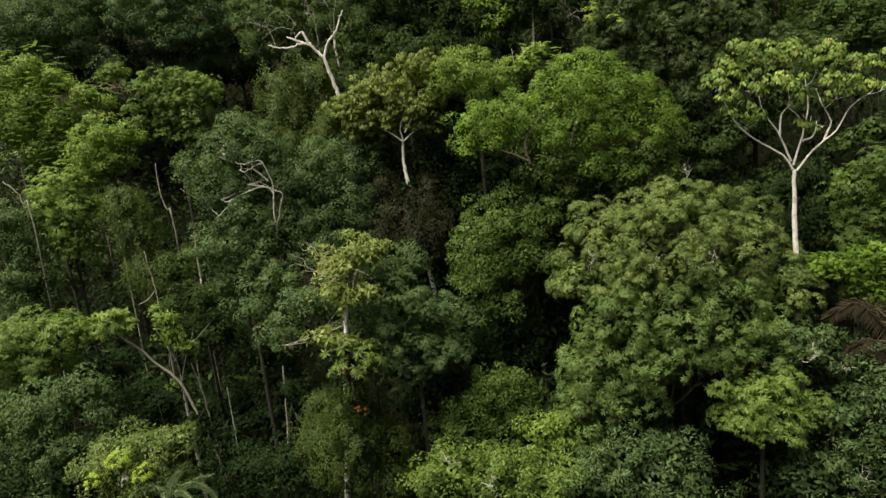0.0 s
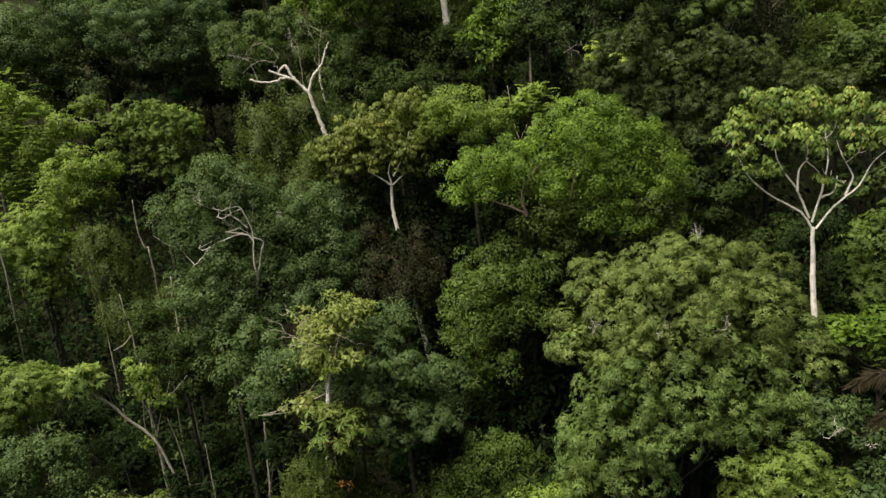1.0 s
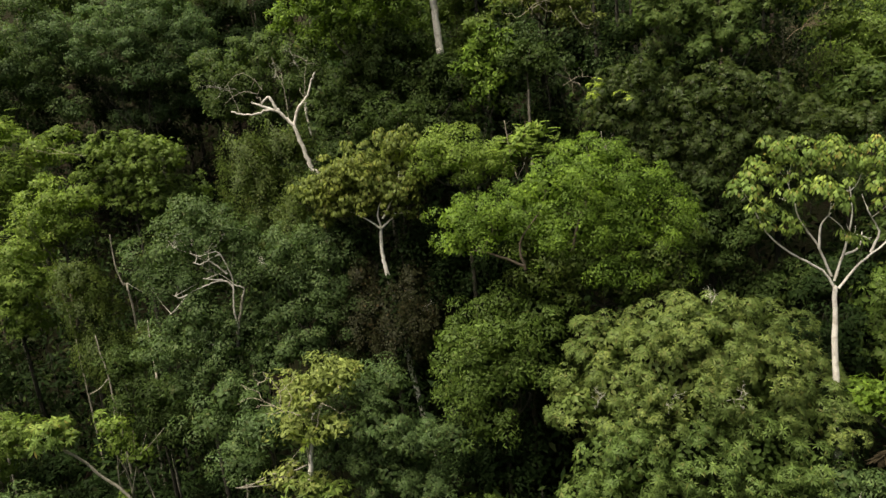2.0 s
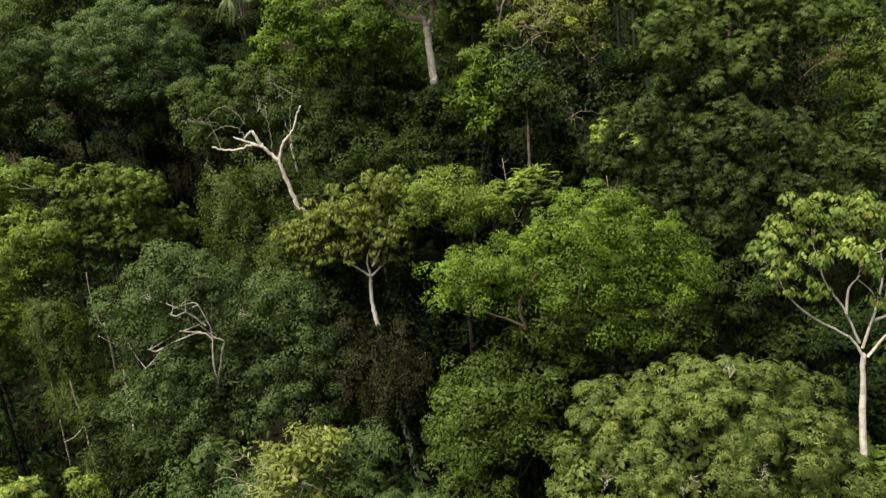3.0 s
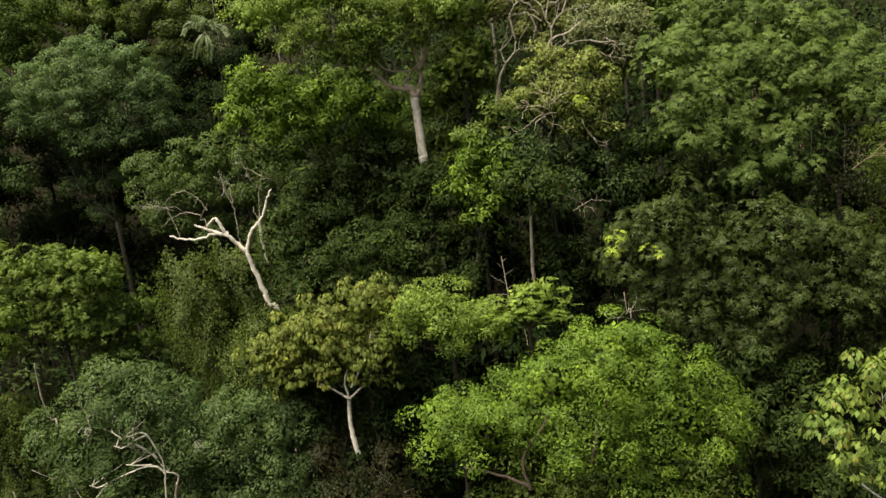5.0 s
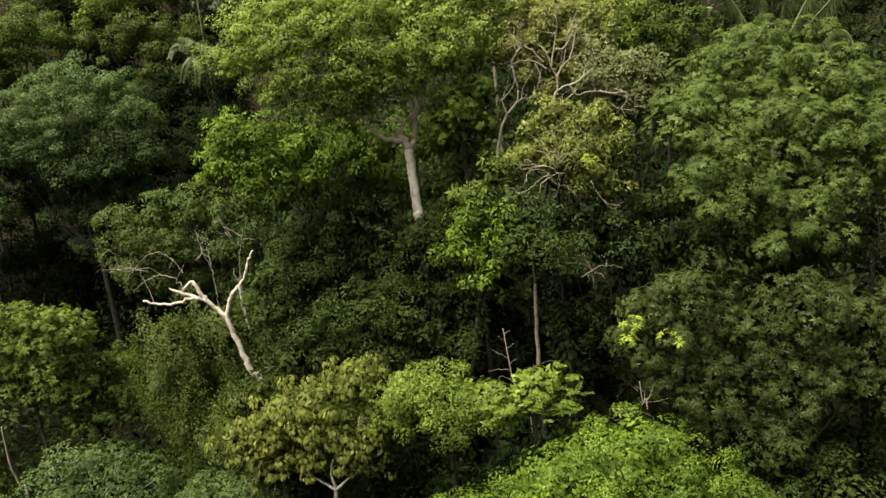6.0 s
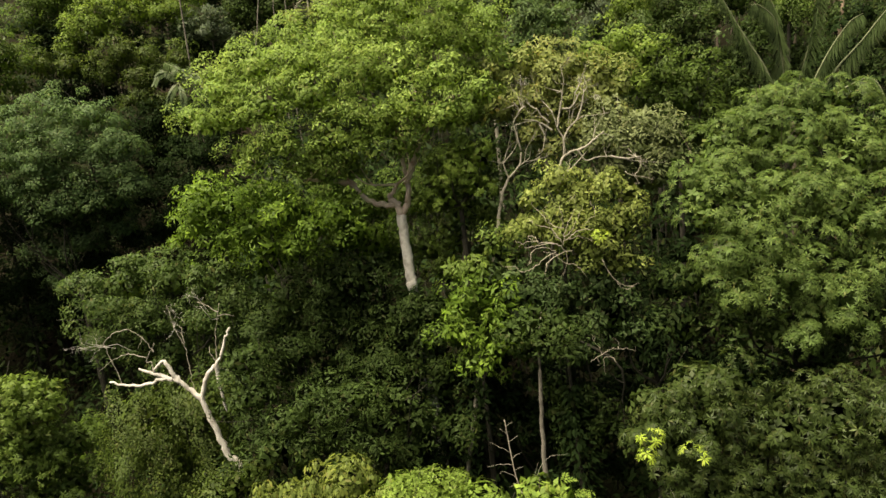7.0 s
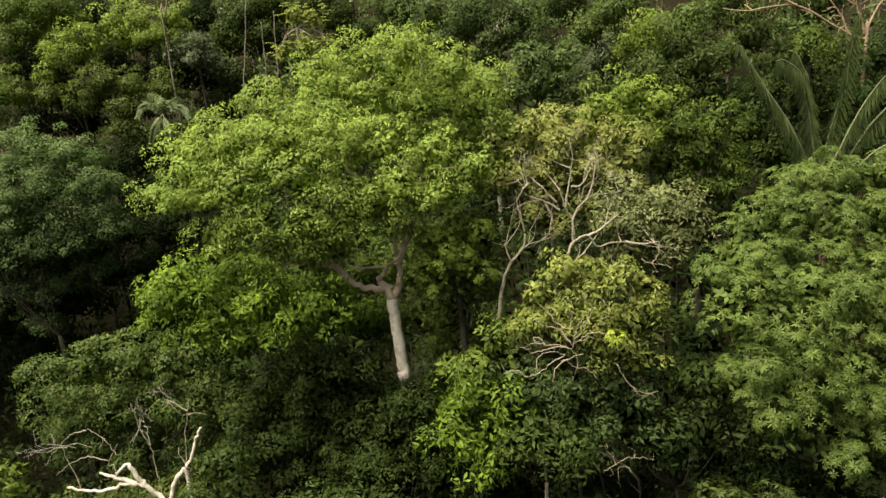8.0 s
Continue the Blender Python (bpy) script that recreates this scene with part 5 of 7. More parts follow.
tree('canopy_tree', 'fresh green tree with rounded leaf tufts', 'bright', [(6.33, 66.8, 38.3, 1.0), (7.43, 66.8, 38.96, 1.0), (8.22, 66.8, 37.63, 1.1), (6.96, 66.8, 36.83, 1.1), (8.25, 66.8, 36.06, 1.0), (7.13, 66.8, 35.22, 0.9), (5.76, 66.8, 36.95, 0.8), (8.88, 66.8, 38.5, 0.8), (7.25, 70.5, 37.58, 1.6), (6.72, 70.5, 35.74, 1.77), (8.44, 70.5, 38.58, 1.44), (7.72, 70.5, 34.11, 1.63), (6.07, 70.5, 36.94, 1.2), (8.62, 70.5, 35.94, 1.21)], size=0.36, thick=5, clump=0.6)
tree('canopy_tree', 'grey-green leafy crown above a bare trunk', 'dusky', [(10.2, 67.5, 38.42, 1.5), (11.13, 67.5, 36.56, 1.51), (9.66, 67.5, 35.63, 1.37), (12.46, 67.5, 34.99, 1.53), (14.34, 67.5, 36.96, 1.51), (11.94, 67.5, 38.25, 1.28), (14.07, 67.5, 38.74, 1.35), (15.7, 67.5, 35.75, 1.37), (9.23, 67.5, 39.55, 1.12)], size=0.3, thick=4.6, clump=0.65, trunk=[(10.06, 65.3, 34.97), (9.99, 65.3, 32.18), (10.01, 65.3, 29.3)], bark='mottled', radius=0.15, limbs=[[(10.14, 65.8, 34.86), (10.13, 65.8, 36.25), (10.41, 65.8, 37.93)]], limb_radius=0.07, twig_lines=[[(12.8, 65.6, 35.03), (13.1, 65.6, 35.22), (13.38, 65.6, 35.37), (13.83, 65.6, 35.57), (14.28, 65.6, 35.59), (14.84, 65.6, 35.5)], [(13.38, 65.6, 35.37), (13.25, 65.6, 35.82)], [(14.13, 65.6, 34.89), (13.82, 65.6, 35.2), (13.46, 65.6, 35.12)], [(14.28, 65.6, 35.59), (14.32, 65.6, 35.95)], [(13.1, 65.6, 35.22), (13.27, 65.6, 34.89)]])
tree('canopy_tree', 'tree of pale silvery leaves with a ball of bare twigs', 'pale', [(14.14, 67.0, 43.97, 1.01), (12.95, 67.0, 43.82, 0.84), (15.13, 67.0, 42.51, 0.9), (10.45, 67.0, 43.54, 0.95), (11.81, 67.0, 44.47, 1.0), (10.64, 67.0, 42.44, 0.84), (15.43, 67.0, 43.56, 0.84), (12.06, 67.0, 41.88, 1.46), (13.76, 67.0, 41.72, 1.46), (15.05, 67.0, 39.91, 1.18), (10.39, 67.0, 42.37, 1.16), (12.8, 67.0, 42.98, 1.31), (14.78, 67.0, 41.63, 1.32), (13.35, 67.0, 40.41, 1.1)], size=0.26, thick=5, clump=0.55, bark='mossy', radius=0.12, trunk=[(12.6, 70.2, 39.6), (12.7, 70.3, 37.0)], twig_lines=[[(11.49, 64.9, 41.5), (11.1, 65.0, 41.63), (10.38, 65.1, 41.75), (9.98, 65.2, 41.84)], [(11.49, 64.9, 41.5), (10.79, 64.7, 41.72), (10.02, 64.5, 41.7), (9.57, 64.3, 41.71)], [(11.18, 64.9, 41.22), (10.68, 64.98, 40.98), (10.17, 65.05, 40.61), (9.79, 65.12, 40.36), (9.37, 65.2, 40.35)], [(11.29, 64.9, 41.05), (10.72, 64.6, 40.86), (10.46, 64.3, 40.33)], [(11.24, 64.9, 40.97), (11.67, 65.0, 40.6), (12.31, 65.1, 40.33), (12.71, 65.2, 39.68)], [(11.55, 64.9, 41.54), (11.66, 64.7, 42.27), (11.87, 64.5, 42.83), (12.17, 64.3, 43.49)], [(11.46, 64.9, 41.81), (11.25, 65.0, 42.03), (11.04, 65.1, 42.36), (10.47, 65.2, 42.57)], [(11.62, 64.9, 42.39), (11.51, 64.6, 43.09), (11.35, 64.3, 43.6)], [(11.57, 64.9, 42.4), (11.15, 65.0, 42.54), (10.81, 65.1, 42.8), (10.7, 65.2, 43.04)], [(11.84, 64.9, 41.88), (12.15, 64.6, 42.18), (12.58, 64.3, 42.38)], [(11.66, 64.9, 41.77), (12.25, 65.05, 41.88), (12.58, 65.2, 41.75)], [(11.98, 64.9, 41.21), (11.41, 64.6, 41.25), (10.9, 64.3, 41.21)], [(11.45, 64.9, 41.53), (11.79, 65.05, 40.83), (11.65, 65.2, 40.26)], [(11.5, 64.9, 41.65), (10.98, 64.6, 42.38), (10.79, 64.3, 43.0)], [(11.62, 64.9, 41.95), (12.01, 65.05, 42.17), (12.45, 65.2, 42.8)], [(11.18, 64.9, 41.27), (10.4, 64.6, 41.62), (9.84, 64.3, 41.43)], [(10.34, 64.9, 41.83), (10.14, 65.05, 42.06), (9.89, 65.2, 42.09)], [(13.37, 64.6, 40.7), (13.6, 64.6, 40.15), (14.08, 64.6, 39.49), (14.55, 64.6, 39.22)], [(14.08, 64.6, 39.49), (14.29, 64.6, 39.17)], [(12.96, 64.8, 43.61), (13.14, 64.8, 43.24), (13.17, 64.8, 42.85)]], shoots=[(13.37, 65.3, 41.83, 0.56)])
tree('canopy_tree', 'tree with silvery leaves on crooked pale limbs', 'silver', [(15.95, 70.0, 47.18, 1.2), (17.35, 70.0, 46.91, 1.2), (18.6, 70.0, 45.94, 1.09), (19.06, 70.0, 44.98, 0.85), (16.18, 70.0, 45.61, 1.15), (17.59, 70.0, 45.18, 1.09), (18.57, 70.0, 44.37, 0.79), (16.44, 70.0, 45.57, 1.69), (15.05, 70.0, 46.39, 1.38), (17.64, 70.0, 43.9, 1.39), (15.67, 70.0, 44.43, 1.31), (17.21, 70.0, 46.71, 1.15)], size=0.27, thick=4.8, clump=0.55, bark='grey', radius=0.13, spray=1, limb_radius=0.075, trunk=[(12.21, 68.0, 45.06), (12.11, 68.0, 44.2), (12.03, 68.0, 43.24), (12.2, 70.6, 40.6), (12.3, 73.4, 38.2)], limbs=[[(12.19, 67.9, 45.03), (12.38, 67.9, 45.5), (12.73, 67.9, 45.74), (13.16, 67.9, 45.83), (13.39, 67.9, 45.48), (13.64, 67.9, 45.24), (14.18, 67.9, 45.37), (14.87, 67.9, 45.36)], [(13.14, 67.9, 45.8), (13.68, 67.9, 46.02), (14.09, 67.9, 46.32), (14.58, 67.9, 46.68)], [(12.17, 67.9, 44.16), (12.55, 67.9, 44.73), (12.99, 67.9, 45.06)], [(14.87, 67.9, 45.36), (15.64, 67.9, 45.17), (16.45, 67.9, 45.2)]], twig_lines=[[(15.53, 67.6, 44.55), (16.05, 67.6, 44.25), (16.74, 67.6, 44.1)], [(16.05, 67.6, 44.25), (16.36, 67.6, 44.7)], [(15.92, 67.6, 44.4), (16.33, 67.6, 43.81)], [(15.69, 67.6, 45.42), (16.21, 67.6, 45.18), (16.47, 67.6, 45.04)]])
tree('canopy_tree', 'yellowish open crown with many bare crooked twigs', 'straw', [(11.19, 72.0, 50.55, 1.11), (12.64, 72.0, 50.7, 1.23), (14.07, 72.0, 50.28, 1.24), (15.49, 72.0, 49.72, 1.24), (16.63, 72.0, 48.9, 1.12), (13.41, 72.0, 48.91, 0.94), (15.71, 72.0, 47.97, 1.07), (11.52, 72.0, 48.95, 1.06), (10.58, 72.0, 47.88, 0.81), (10.02, 72.0, 50.23, 0.93), (12.72, 72.0, 49.55, 1.06), (14.44, 72.0, 49.1, 1.06), (12.63, 72.0, 47.78, 1.66), (14.16, 72.0, 48.53, 1.66), (11.23, 72.0, 48.79, 1.42), (12.73, 72.0, 49.36, 1.57), (9.72, 72.0, 48.21, 1.18), (15.63, 72.0, 48.41, 1.19), (11.45, 72.0, 46.64, 1.03), (14.43, 72.0, 46.74, 1.19), (12.51, 72.0, 45.83, 0.96)], size=0.25, thick=4.6, clump=0.6, bark='grey', radius=0.11, spray=1, limb_radius=0.062, trunk=[(9.76, 70.0, 44.45), (9.4, 70.0, 43.76), (9.16, 70.0, 42.85), (8.89, 70.0, 41.51)], limbs=[[(9.73, 69.8, 44.49), (10.34, 69.8, 45.09), (10.5, 69.8, 45.78), (10.4, 69.8, 46.41), (10.27, 69.8, 47.01), (10.22, 69.8, 47.49), (10.54, 69.8, 48.01), (10.27, 69.8, 48.53)], [(9.73, 69.8, 44.49), (9.57, 69.8, 44.94), (9.47, 69.8, 45.43)], [(10.34, 69.8, 45.09), (10.74, 69.8, 45.33)], [(10.54, 69.8, 48.01), (10.86, 69.8, 48.28)], [(12.76, 69.4, 45.35), (12.78, 69.4, 46.33), (12.53, 69.4, 46.85), (12.35, 69.4, 47.48), (12.24, 69.4, 47.93)], [(12.78, 69.4, 46.28), (13.06, 69.4, 46.86), (13.58, 69.4, 47.3), (13.91, 69.4, 47.46), (14.54, 69.4, 47.46), (15.26, 69.4, 47.52)], [(13.58, 69.4, 47.3), (13.89, 69.4, 48.15), (14.01, 69.4, 48.87)], [(12.49, 69.4, 47.02), (12.65, 69.4, 47.86), (12.82, 69.4, 48.52), (12.79, 69.4, 48.96)], [(12.79, 69.4, 47.96), (13.28, 69.4, 47.99), (13.81, 69.4, 48.75)], [(12.04, 69.4, 47.29), (11.68, 69.4, 47.68), (11.41, 69.4, 48.14)], [(12.18, 69.4, 46.89), (11.79, 69.4, 47.2), (11.44, 69.4, 47.4), (11.12, 69.4, 47.54)], [(11.52, 69.4, 47.28), (11.76, 69.4, 46.71), (11.84, 69.4, 46.26)]], bare=[(10.71, 69.6, 48.98, 1.0), (13.51, 69.4, 48.73, 0.9), (15.04, 69.6, 48.02, 0.8)])
tree('canopy_tree', 'mid-green tree in front of the ridge with broad leaf tufts', 'soft', [(22.96, 64.89, 43.37, 1.68), (24.54, 63.68, 42.0, 1.64), (20.22, 63.28, 41.4, 1.45), (22.69, 63.26, 40.32, 1.58), (19.74, 64.64, 43.7, 1.36), (26.27, 65.74, 44.09, 1.53), (24.21, 62.95, 38.01, 1.64), (22.17, 62.21, 36.75, 1.04), (25.23, 62.53, 37.17, 1.28), (21.14, 62.92, 39.17, 1.45), (22.7, 67.4, 46.07, 1.84), (19.4, 65.74, 44.55, 1.77), (24.14, 66.86, 45.32, 1.81), (27.48, 67.31, 45.5, 1.84), (28.96, 66.07, 43.99, 1.79), (18.22, 64.12, 43.28, 1.42), (19.99, 63.81, 42.55, 1.69), (23.93, 64.61, 42.69, 2.01), (26.08, 63.86, 41.99, 1.7), (27.86, 63.61, 41.55, 1.7), (19.28, 63.02, 40.14, 1.41), (22.51, 63.19, 39.33, 1.69), (23.54, 62.74, 37.78, 1.41), (25.62, 63.06, 39.69, 1.42), (29.97, 64.59, 42.46, 1.6), (28.54, 63.16, 40.02, 1.42), (30.71, 63.53, 40.68, 1.71), (22.08, 64.81, 43.46, 1.59), (23.96, 68.4, 47.75, 1.05), (25.14, 68.4, 47.13, 1.0), (22.68, 68.0, 46.93, 1.05), (26.43, 68.4, 47.17, 1.05), (27.59, 68.4, 47.35, 1.2), (20.86, 67.0, 45.78, 1.0), (19.58, 66.5, 44.85, 0.9), (18.16, 65.0, 43.68, 0.95), (18.06, 63.4, 42.52, 0.9), (18.43, 62.4, 40.86, 0.9), (18.59, 62.0, 39.04, 0.9)], style='star', size=0.25, thick=5.5, clump=0.7, droop=0.3, bark='brown', radius=0.2, trunk=[(24.52, 67.5, 36.68), (24.66, 67.5, 34.87)], bare=[(18.07, 62.0, 41.09, 1.0)], twig_bark='mottled')
tree('understory_tree', 'dry tangle of bare brown climbers', 'brown', [(28.41, 63.0, 37.41, 1.61), (29.56, 63.0, 36.21, 1.61), (27.28, 63.0, 36.78, 1.05)], style='hanging', size=0.3, thick=2.0, clump=0.8, bare=[(27.44, 60.5, 36.77, 1.91), (28.5, 60.5, 37.37, 1.91)], fill=False, twig_bark='tan')
tree('broadleaf_tree', 'dark broad-leaved tree with glossy leaf rosettes', 'glossy', [(14.71, 60.0, 34.65, 1.29), (14.46, 60.0, 32.73, 1.3), (17.22, 60.0, 35.46, 1.89), (16.09, 60.0, 33.46, 1.91), (19.66, 60.0, 33.12, 2.22), (22.36, 60.0, 33.58, 2.22), (25.42, 60.0, 32.94, 2.23), (27.62, 60.0, 31.29, 1.94), (29.49, 60.0, 29.29, 2.11), (25.81, 60.0, 29.83, 2.57), (21.8, 60.0, 30.4, 2.56), (18.52, 60.0, 30.35, 2.25), (16.72, 60.0, 30.71, 1.78), (30.3, 60.0, 26.79, 2.14), (21.04, 60.0, 28.08, 2.12), (31.65, 60.0, 30.73, 1.95), (18.1, 60.0, 28.0, 1.57)], style='star', size=0.27, thick=5.0, clump=0.55, droop=0.55, radius=0.2, shoots=[(13.19, 57.0, 35.11, 0.46), (12.95, 57.0, 34.28, 0.43), (14.81, 57.0, 34.2, 0.43), (15.26, 57.0, 33.93, 0.29)])
dead_tree('dead_sapling', 'bare grey dead sapling with short side twigs', [(7.94, 64.3, 32.91), (8.01, 64.3, 32.22), (8.13, 64.3, 31.07), (8.3, 64.3, 29.78), (8.6, 64.3, 28.58)], [], 0.035, 0.07, spray=0, bark='twig', thin=[[(8.12, 64.2, 31.13), (7.62, 64.2, 31.5), (7.13, 64.2, 31.84)], [(8.19, 64.2, 30.45), (7.55, 64.2, 30.56), (6.88, 64.2, 30.51)], [(8.13, 64.2, 30.81), (8.61, 64.2, 31.1)], [(8.05, 64.2, 31.76), (8.53, 64.2, 32.02)], [(8.02, 64.2, 32.14), (7.64, 64.2, 32.53)], [(8.26, 64.2, 29.74), (7.76, 64.2, 30.12), (7.46, 64.2, 30.06)], [(8.71, 64.2, 28.63), (9.18, 64.2, 29.48), (9.47, 64.2, 30.4)], [(9.18, 64.2, 29.48), (9.95, 64.2, 30.6), (11.07, 64.2, 30.72)], [(8.36, 64.2, 29.51), (7.96, 64.2, 29.23)], [(7.97, 64.2, 32.62), (8.3, 64.2, 32.79)], [(8.23, 64.2, 30.16), (8.7, 64.2, 30.3)]])
dead_tree('dead_sapling', 'forked bare dead twig', [(13.54, 57.5, 31.91), (13.65, 57.5, 30.85)], [[(13.59, 57.5, 30.86), (13.14, 57.5, 30.45), (13.21, 57.5, 29.99)], [(13.58, 57.5, 30.71), (13.88, 57.5, 30.92), (14.09, 57.5, 31.19)]], 0.03, 0.02, spray=3, bark='grey')
tree('canopy_tree', 'bright green tree behind the great crown', 'lime', [(17.82, 83.0, 51.03, 1.59), (19.7, 83.0, 51.51, 1.67), (21.55, 83.0, 50.87, 1.68), (20.36, 83.0, 48.96, 1.69), (18.89, 83.0, 49.84, 1.44)], size=0.34, thick=5, clump=0.65)
tree('canopy_tree', "leafy green tree in the ridge's shade", 'green', [(23.2, 83.5, 49.23, 2.03), (24.7, 83.5, 47.4, 2.13), (22.38, 83.5, 47.24, 1.8), (25.49, 83.5, 49.21, 1.71), (25.83, 83.5, 44.99, 1.91), (23.49, 83.5, 45.21, 1.66), (27.01, 83.5, 46.8, 1.48)], size=0.34, thick=5, clump=0.65)
tree('canopy_tree', 'dull green crown on the ridge', 'dusky', [(15.68, 91.0, 52.98, 2.3), (17.77, 91.0, 51.96, 1.75), (14.49, 91.0, 54.54, 1.37), (17.04, 91.0, 54.31, 1.65), (13.5, 91.0, 52.55, 1.65)], size=0.36, thick=5, clump=0.7)
tree('canopy_tree', 'grey-green trees beyond the ridge', 'dusky', [(11.95, 107.0, 59.08, 2.66), (15.67, 107.0, 58.25, 2.9), (13.63, 107.0, 56.34, 2.22), (18.81, 107.0, 56.41, 2.34), (16.85, 107.0, 59.69, 2.66), (10.22, 107.0, 57.68, 2.32), (8.32, 107.0, 60.42, 2.87), (12.65, 107.0, 61.07, 2.87)], size=0.42, thick=4.5, clump=0.85, bark='grey', bare=[(13.88, 104.0, 57.15, 2.23)])
tree('canopy_tree', 'silvery-leaved tree beyond the ridge', 'steel', [(23.55, 104.5, 54.56, 2.05), (24.66, 104.5, 55.74, 1.7), (22.42, 104.5, 53.38, 1.48), (25.66, 104.5, 54.12, 1.37)], size=0.45, thick=4, clump=0.7)
tree('canopy_tree', 'light olive rounded tree on the upper slope', 'lime', [(26.43, 100.0, 56.48, 2.22), (25.4, 100.0, 55.39, 1.8), (27.87, 100.0, 54.69, 1.92)], size=0.4, thick=4.8, clump=0.75)
tree('canopy_tree', 'olive trees on the upper slope', 'olive', [(25.84, 97.0, 53.1, 2.35), (28.28, 97.0, 54.94, 2.34), (29.68, 97.0, 52.99, 2.35), (31.09, 97.0, 51.0, 2.16), (29.28, 97.0, 57.12, 2.32), (27.24, 97.0, 51.81, 1.85), (32.09, 97.0, 53.69, 1.84), (20.77, 97.0, 56.95, 2.01), (22.71, 97.0, 58.13, 2.0)], size=0.4, thick=4.8, clump=0.75)
tree('canopy_tree', 'dark trees behind the palm', 'dark', [(34.5, 97.0, 55.31, 2.34), (37.88, 97.0, 53.65, 2.36), (35.95, 97.0, 51.03, 2.58), (39.81, 97.0, 53.48, 2.05), (33.99, 97.0, 47.9, 2.61), (44.69, 97.0, 53.05, 2.57), (45.32, 97.0, 48.77, 3.14), (39.88, 97.0, 49.26, 3.12), (36.46, 97.0, 45.74, 3.15), (42.93, 97.0, 45.62, 3.16), (47.69, 97.0, 51.39, 3.11)], size=0.42, thick=4.2, clump=0.85)
tree('canopy_tree', 'climber-covered green crown under bare limbs', 'green', [(38.14, 94.0, 54.76, 1.26), (38.62, 94.0, 53.63, 1.17), (37.46, 94.0, 53.95, 0.88)], style='hanging', size=0.34, thick=5, clump=0.6)
dead_tree('dead_tree', 'bare brown dead tree with long crooked limbs', [(43.12, 95.0, 55.3), (42.98, 95.0, 52.19)], [[(43.02, 95.0, 53.98), (41.5, 95.0, 54.55), (39.6, 95.0, 55.82), (37.26, 95.0, 57.11), (35.42, 95.0, 57.18), (33.11, 95.0, 57.03), (31.27, 95.0, 57.4)], [(43.13, 95.0, 54.85), (43.79, 95.0, 56.12), (44.9, 95.0, 57.77)], [(41.5, 95.0, 54.55), (41.0, 95.0, 55.92), (40.04, 95.0, 57.31)], [(42.91, 95.0, 54.43), (42.39, 95.0, 56.24), (41.41, 95.0, 58.06)], [(37.26, 95.0, 57.11), (36.33, 95.0, 57.62), (34.95, 95.0, 58.39)]], 0.2, 0.11, bark='tan', spray=4)
tree('canopy_tree', 'big rounded dull green tree across the gully', 'haze', [(-34.33, 115.0, 36.25, 2.4), (-30.34, 115.0, 37.77, 2.0), (-38.67, 115.0, 36.06, 2.4), (-37.65, 115.0, 32.04, 2.2), (-39.68, 115.0, 39.99, 2.4), (-34.75, 111.5, 40.86, 2.6), (-29.94, 111.5, 41.59, 2.6), (-35.48, 111.5, 45.7, 2.6), (-26.29, 111.5, 42.42, 1.6), (-31.75, 111.5, 47.1, 2.6), (-33.34, 112.0, 51.23, 2.96), (-29.62, 112.0, 50.26, 2.97), (-36.96, 112.0, 49.32, 3.11), (-32.08, 112.0, 47.59, 3.7), (-27.56, 112.0, 47.18, 3.0), (-40.03, 112.0, 47.02, 3.7), (-35.26, 112.0, 44.62, 3.72), (-28.72, 112.0, 44.34, 3.02), (-42.62, 112.0, 43.99, 3.29), (-38.88, 112.0, 42.98, 2.87), (-26.8, 112.0, 43.18, 1.73), (-31.79, 112.0, 41.98, 2.6), (-45.28, 112.0, 46.85, 3.55)], size=0.34, thick=5.2, clump=0.75, radius=0.4)
# Leaves coloured near black in place of the gully's shade.
tree('canopy_tree', "shade-coloured lower trees in the gully's shade", 'painted_shade', [(-53.96, 121.0, 39.32, 4.0), (-56.97, 121.0, 43.49, 4.5), (-53.23, 121.0, 35.29, 3.5), (-59.09, 121.0, 37.43, 4.0), (-53.11, 121.0, 46.97, 4.0), (-37.29, 120.0, 38.43, 4.83), (-32.26, 120.0, 39.36, 3.17), (-44.37, 120.0, 37.7, 4.08), (-43.46, 120.0, 31.9, 4.13), (-36.16, 120.0, 33.35, 4.13), (-46.35, 120.0, 41.39, 2.99), (-30.82, 120.0, 35.69, 2.74), (-41.55, 120.0, 27.32, 4.18), (-48.73, 120.0, 30.24, 3.83)], size=0.42, thick=4.2, clump=0.85)
tree('canopy_tree', 'yellow-green crown high on the far slope', 'lime', [(-34.36, 128.0, 62.73, 2.49), (-33.29, 128.0, 61.32, 2.5), (-36.46, 128.0, 60.6, 1.91), (-37.11, 128.0, 59.0, 1.62), (-31.66, 128.0, 62.82, 1.9)], size=0.44, thick=5, clump=0.85)
tree('canopy_tree', 'light green crown high on the far slope', 'lime', [(-29.45, 130.0, 64.44, 2.68), (-26.69, 130.0, 64.53, 2.69), (-24.2, 130.0, 62.98, 2.7), (-28.39, 130.0, 62.68, 2.25), (-22.51, 130.0, 64.84, 2.24)], size=0.44, thick=5, clump=0.85)
tree('canopy_tree', "green crown at the far slope's edge", 'green', [(-40.05, 131.0, 65.11, 3.0), (-42.49, 131.0, 63.3, 3.01), (-38.3, 131.0, 66.96, 2.99), (-41.66, 131.0, 67.24, 2.98), (-35.6, 131.0, 66.73, 2.69), (-39.92, 131.0, 62.4, 1.96)], size=0.44, thick=5, clump=0.85)
tree('canopy_tree', 'blue-grey leaved tree on the far slope', 'steel', [(-19.07, 128.0, 61.39, 1.92), (-20.05, 128.0, 59.49, 1.92), (-17.69, 128.0, 59.28, 1.63), (-21.24, 128.0, 60.59, 1.48)], size=0.5, thick=4, clump=0.8)
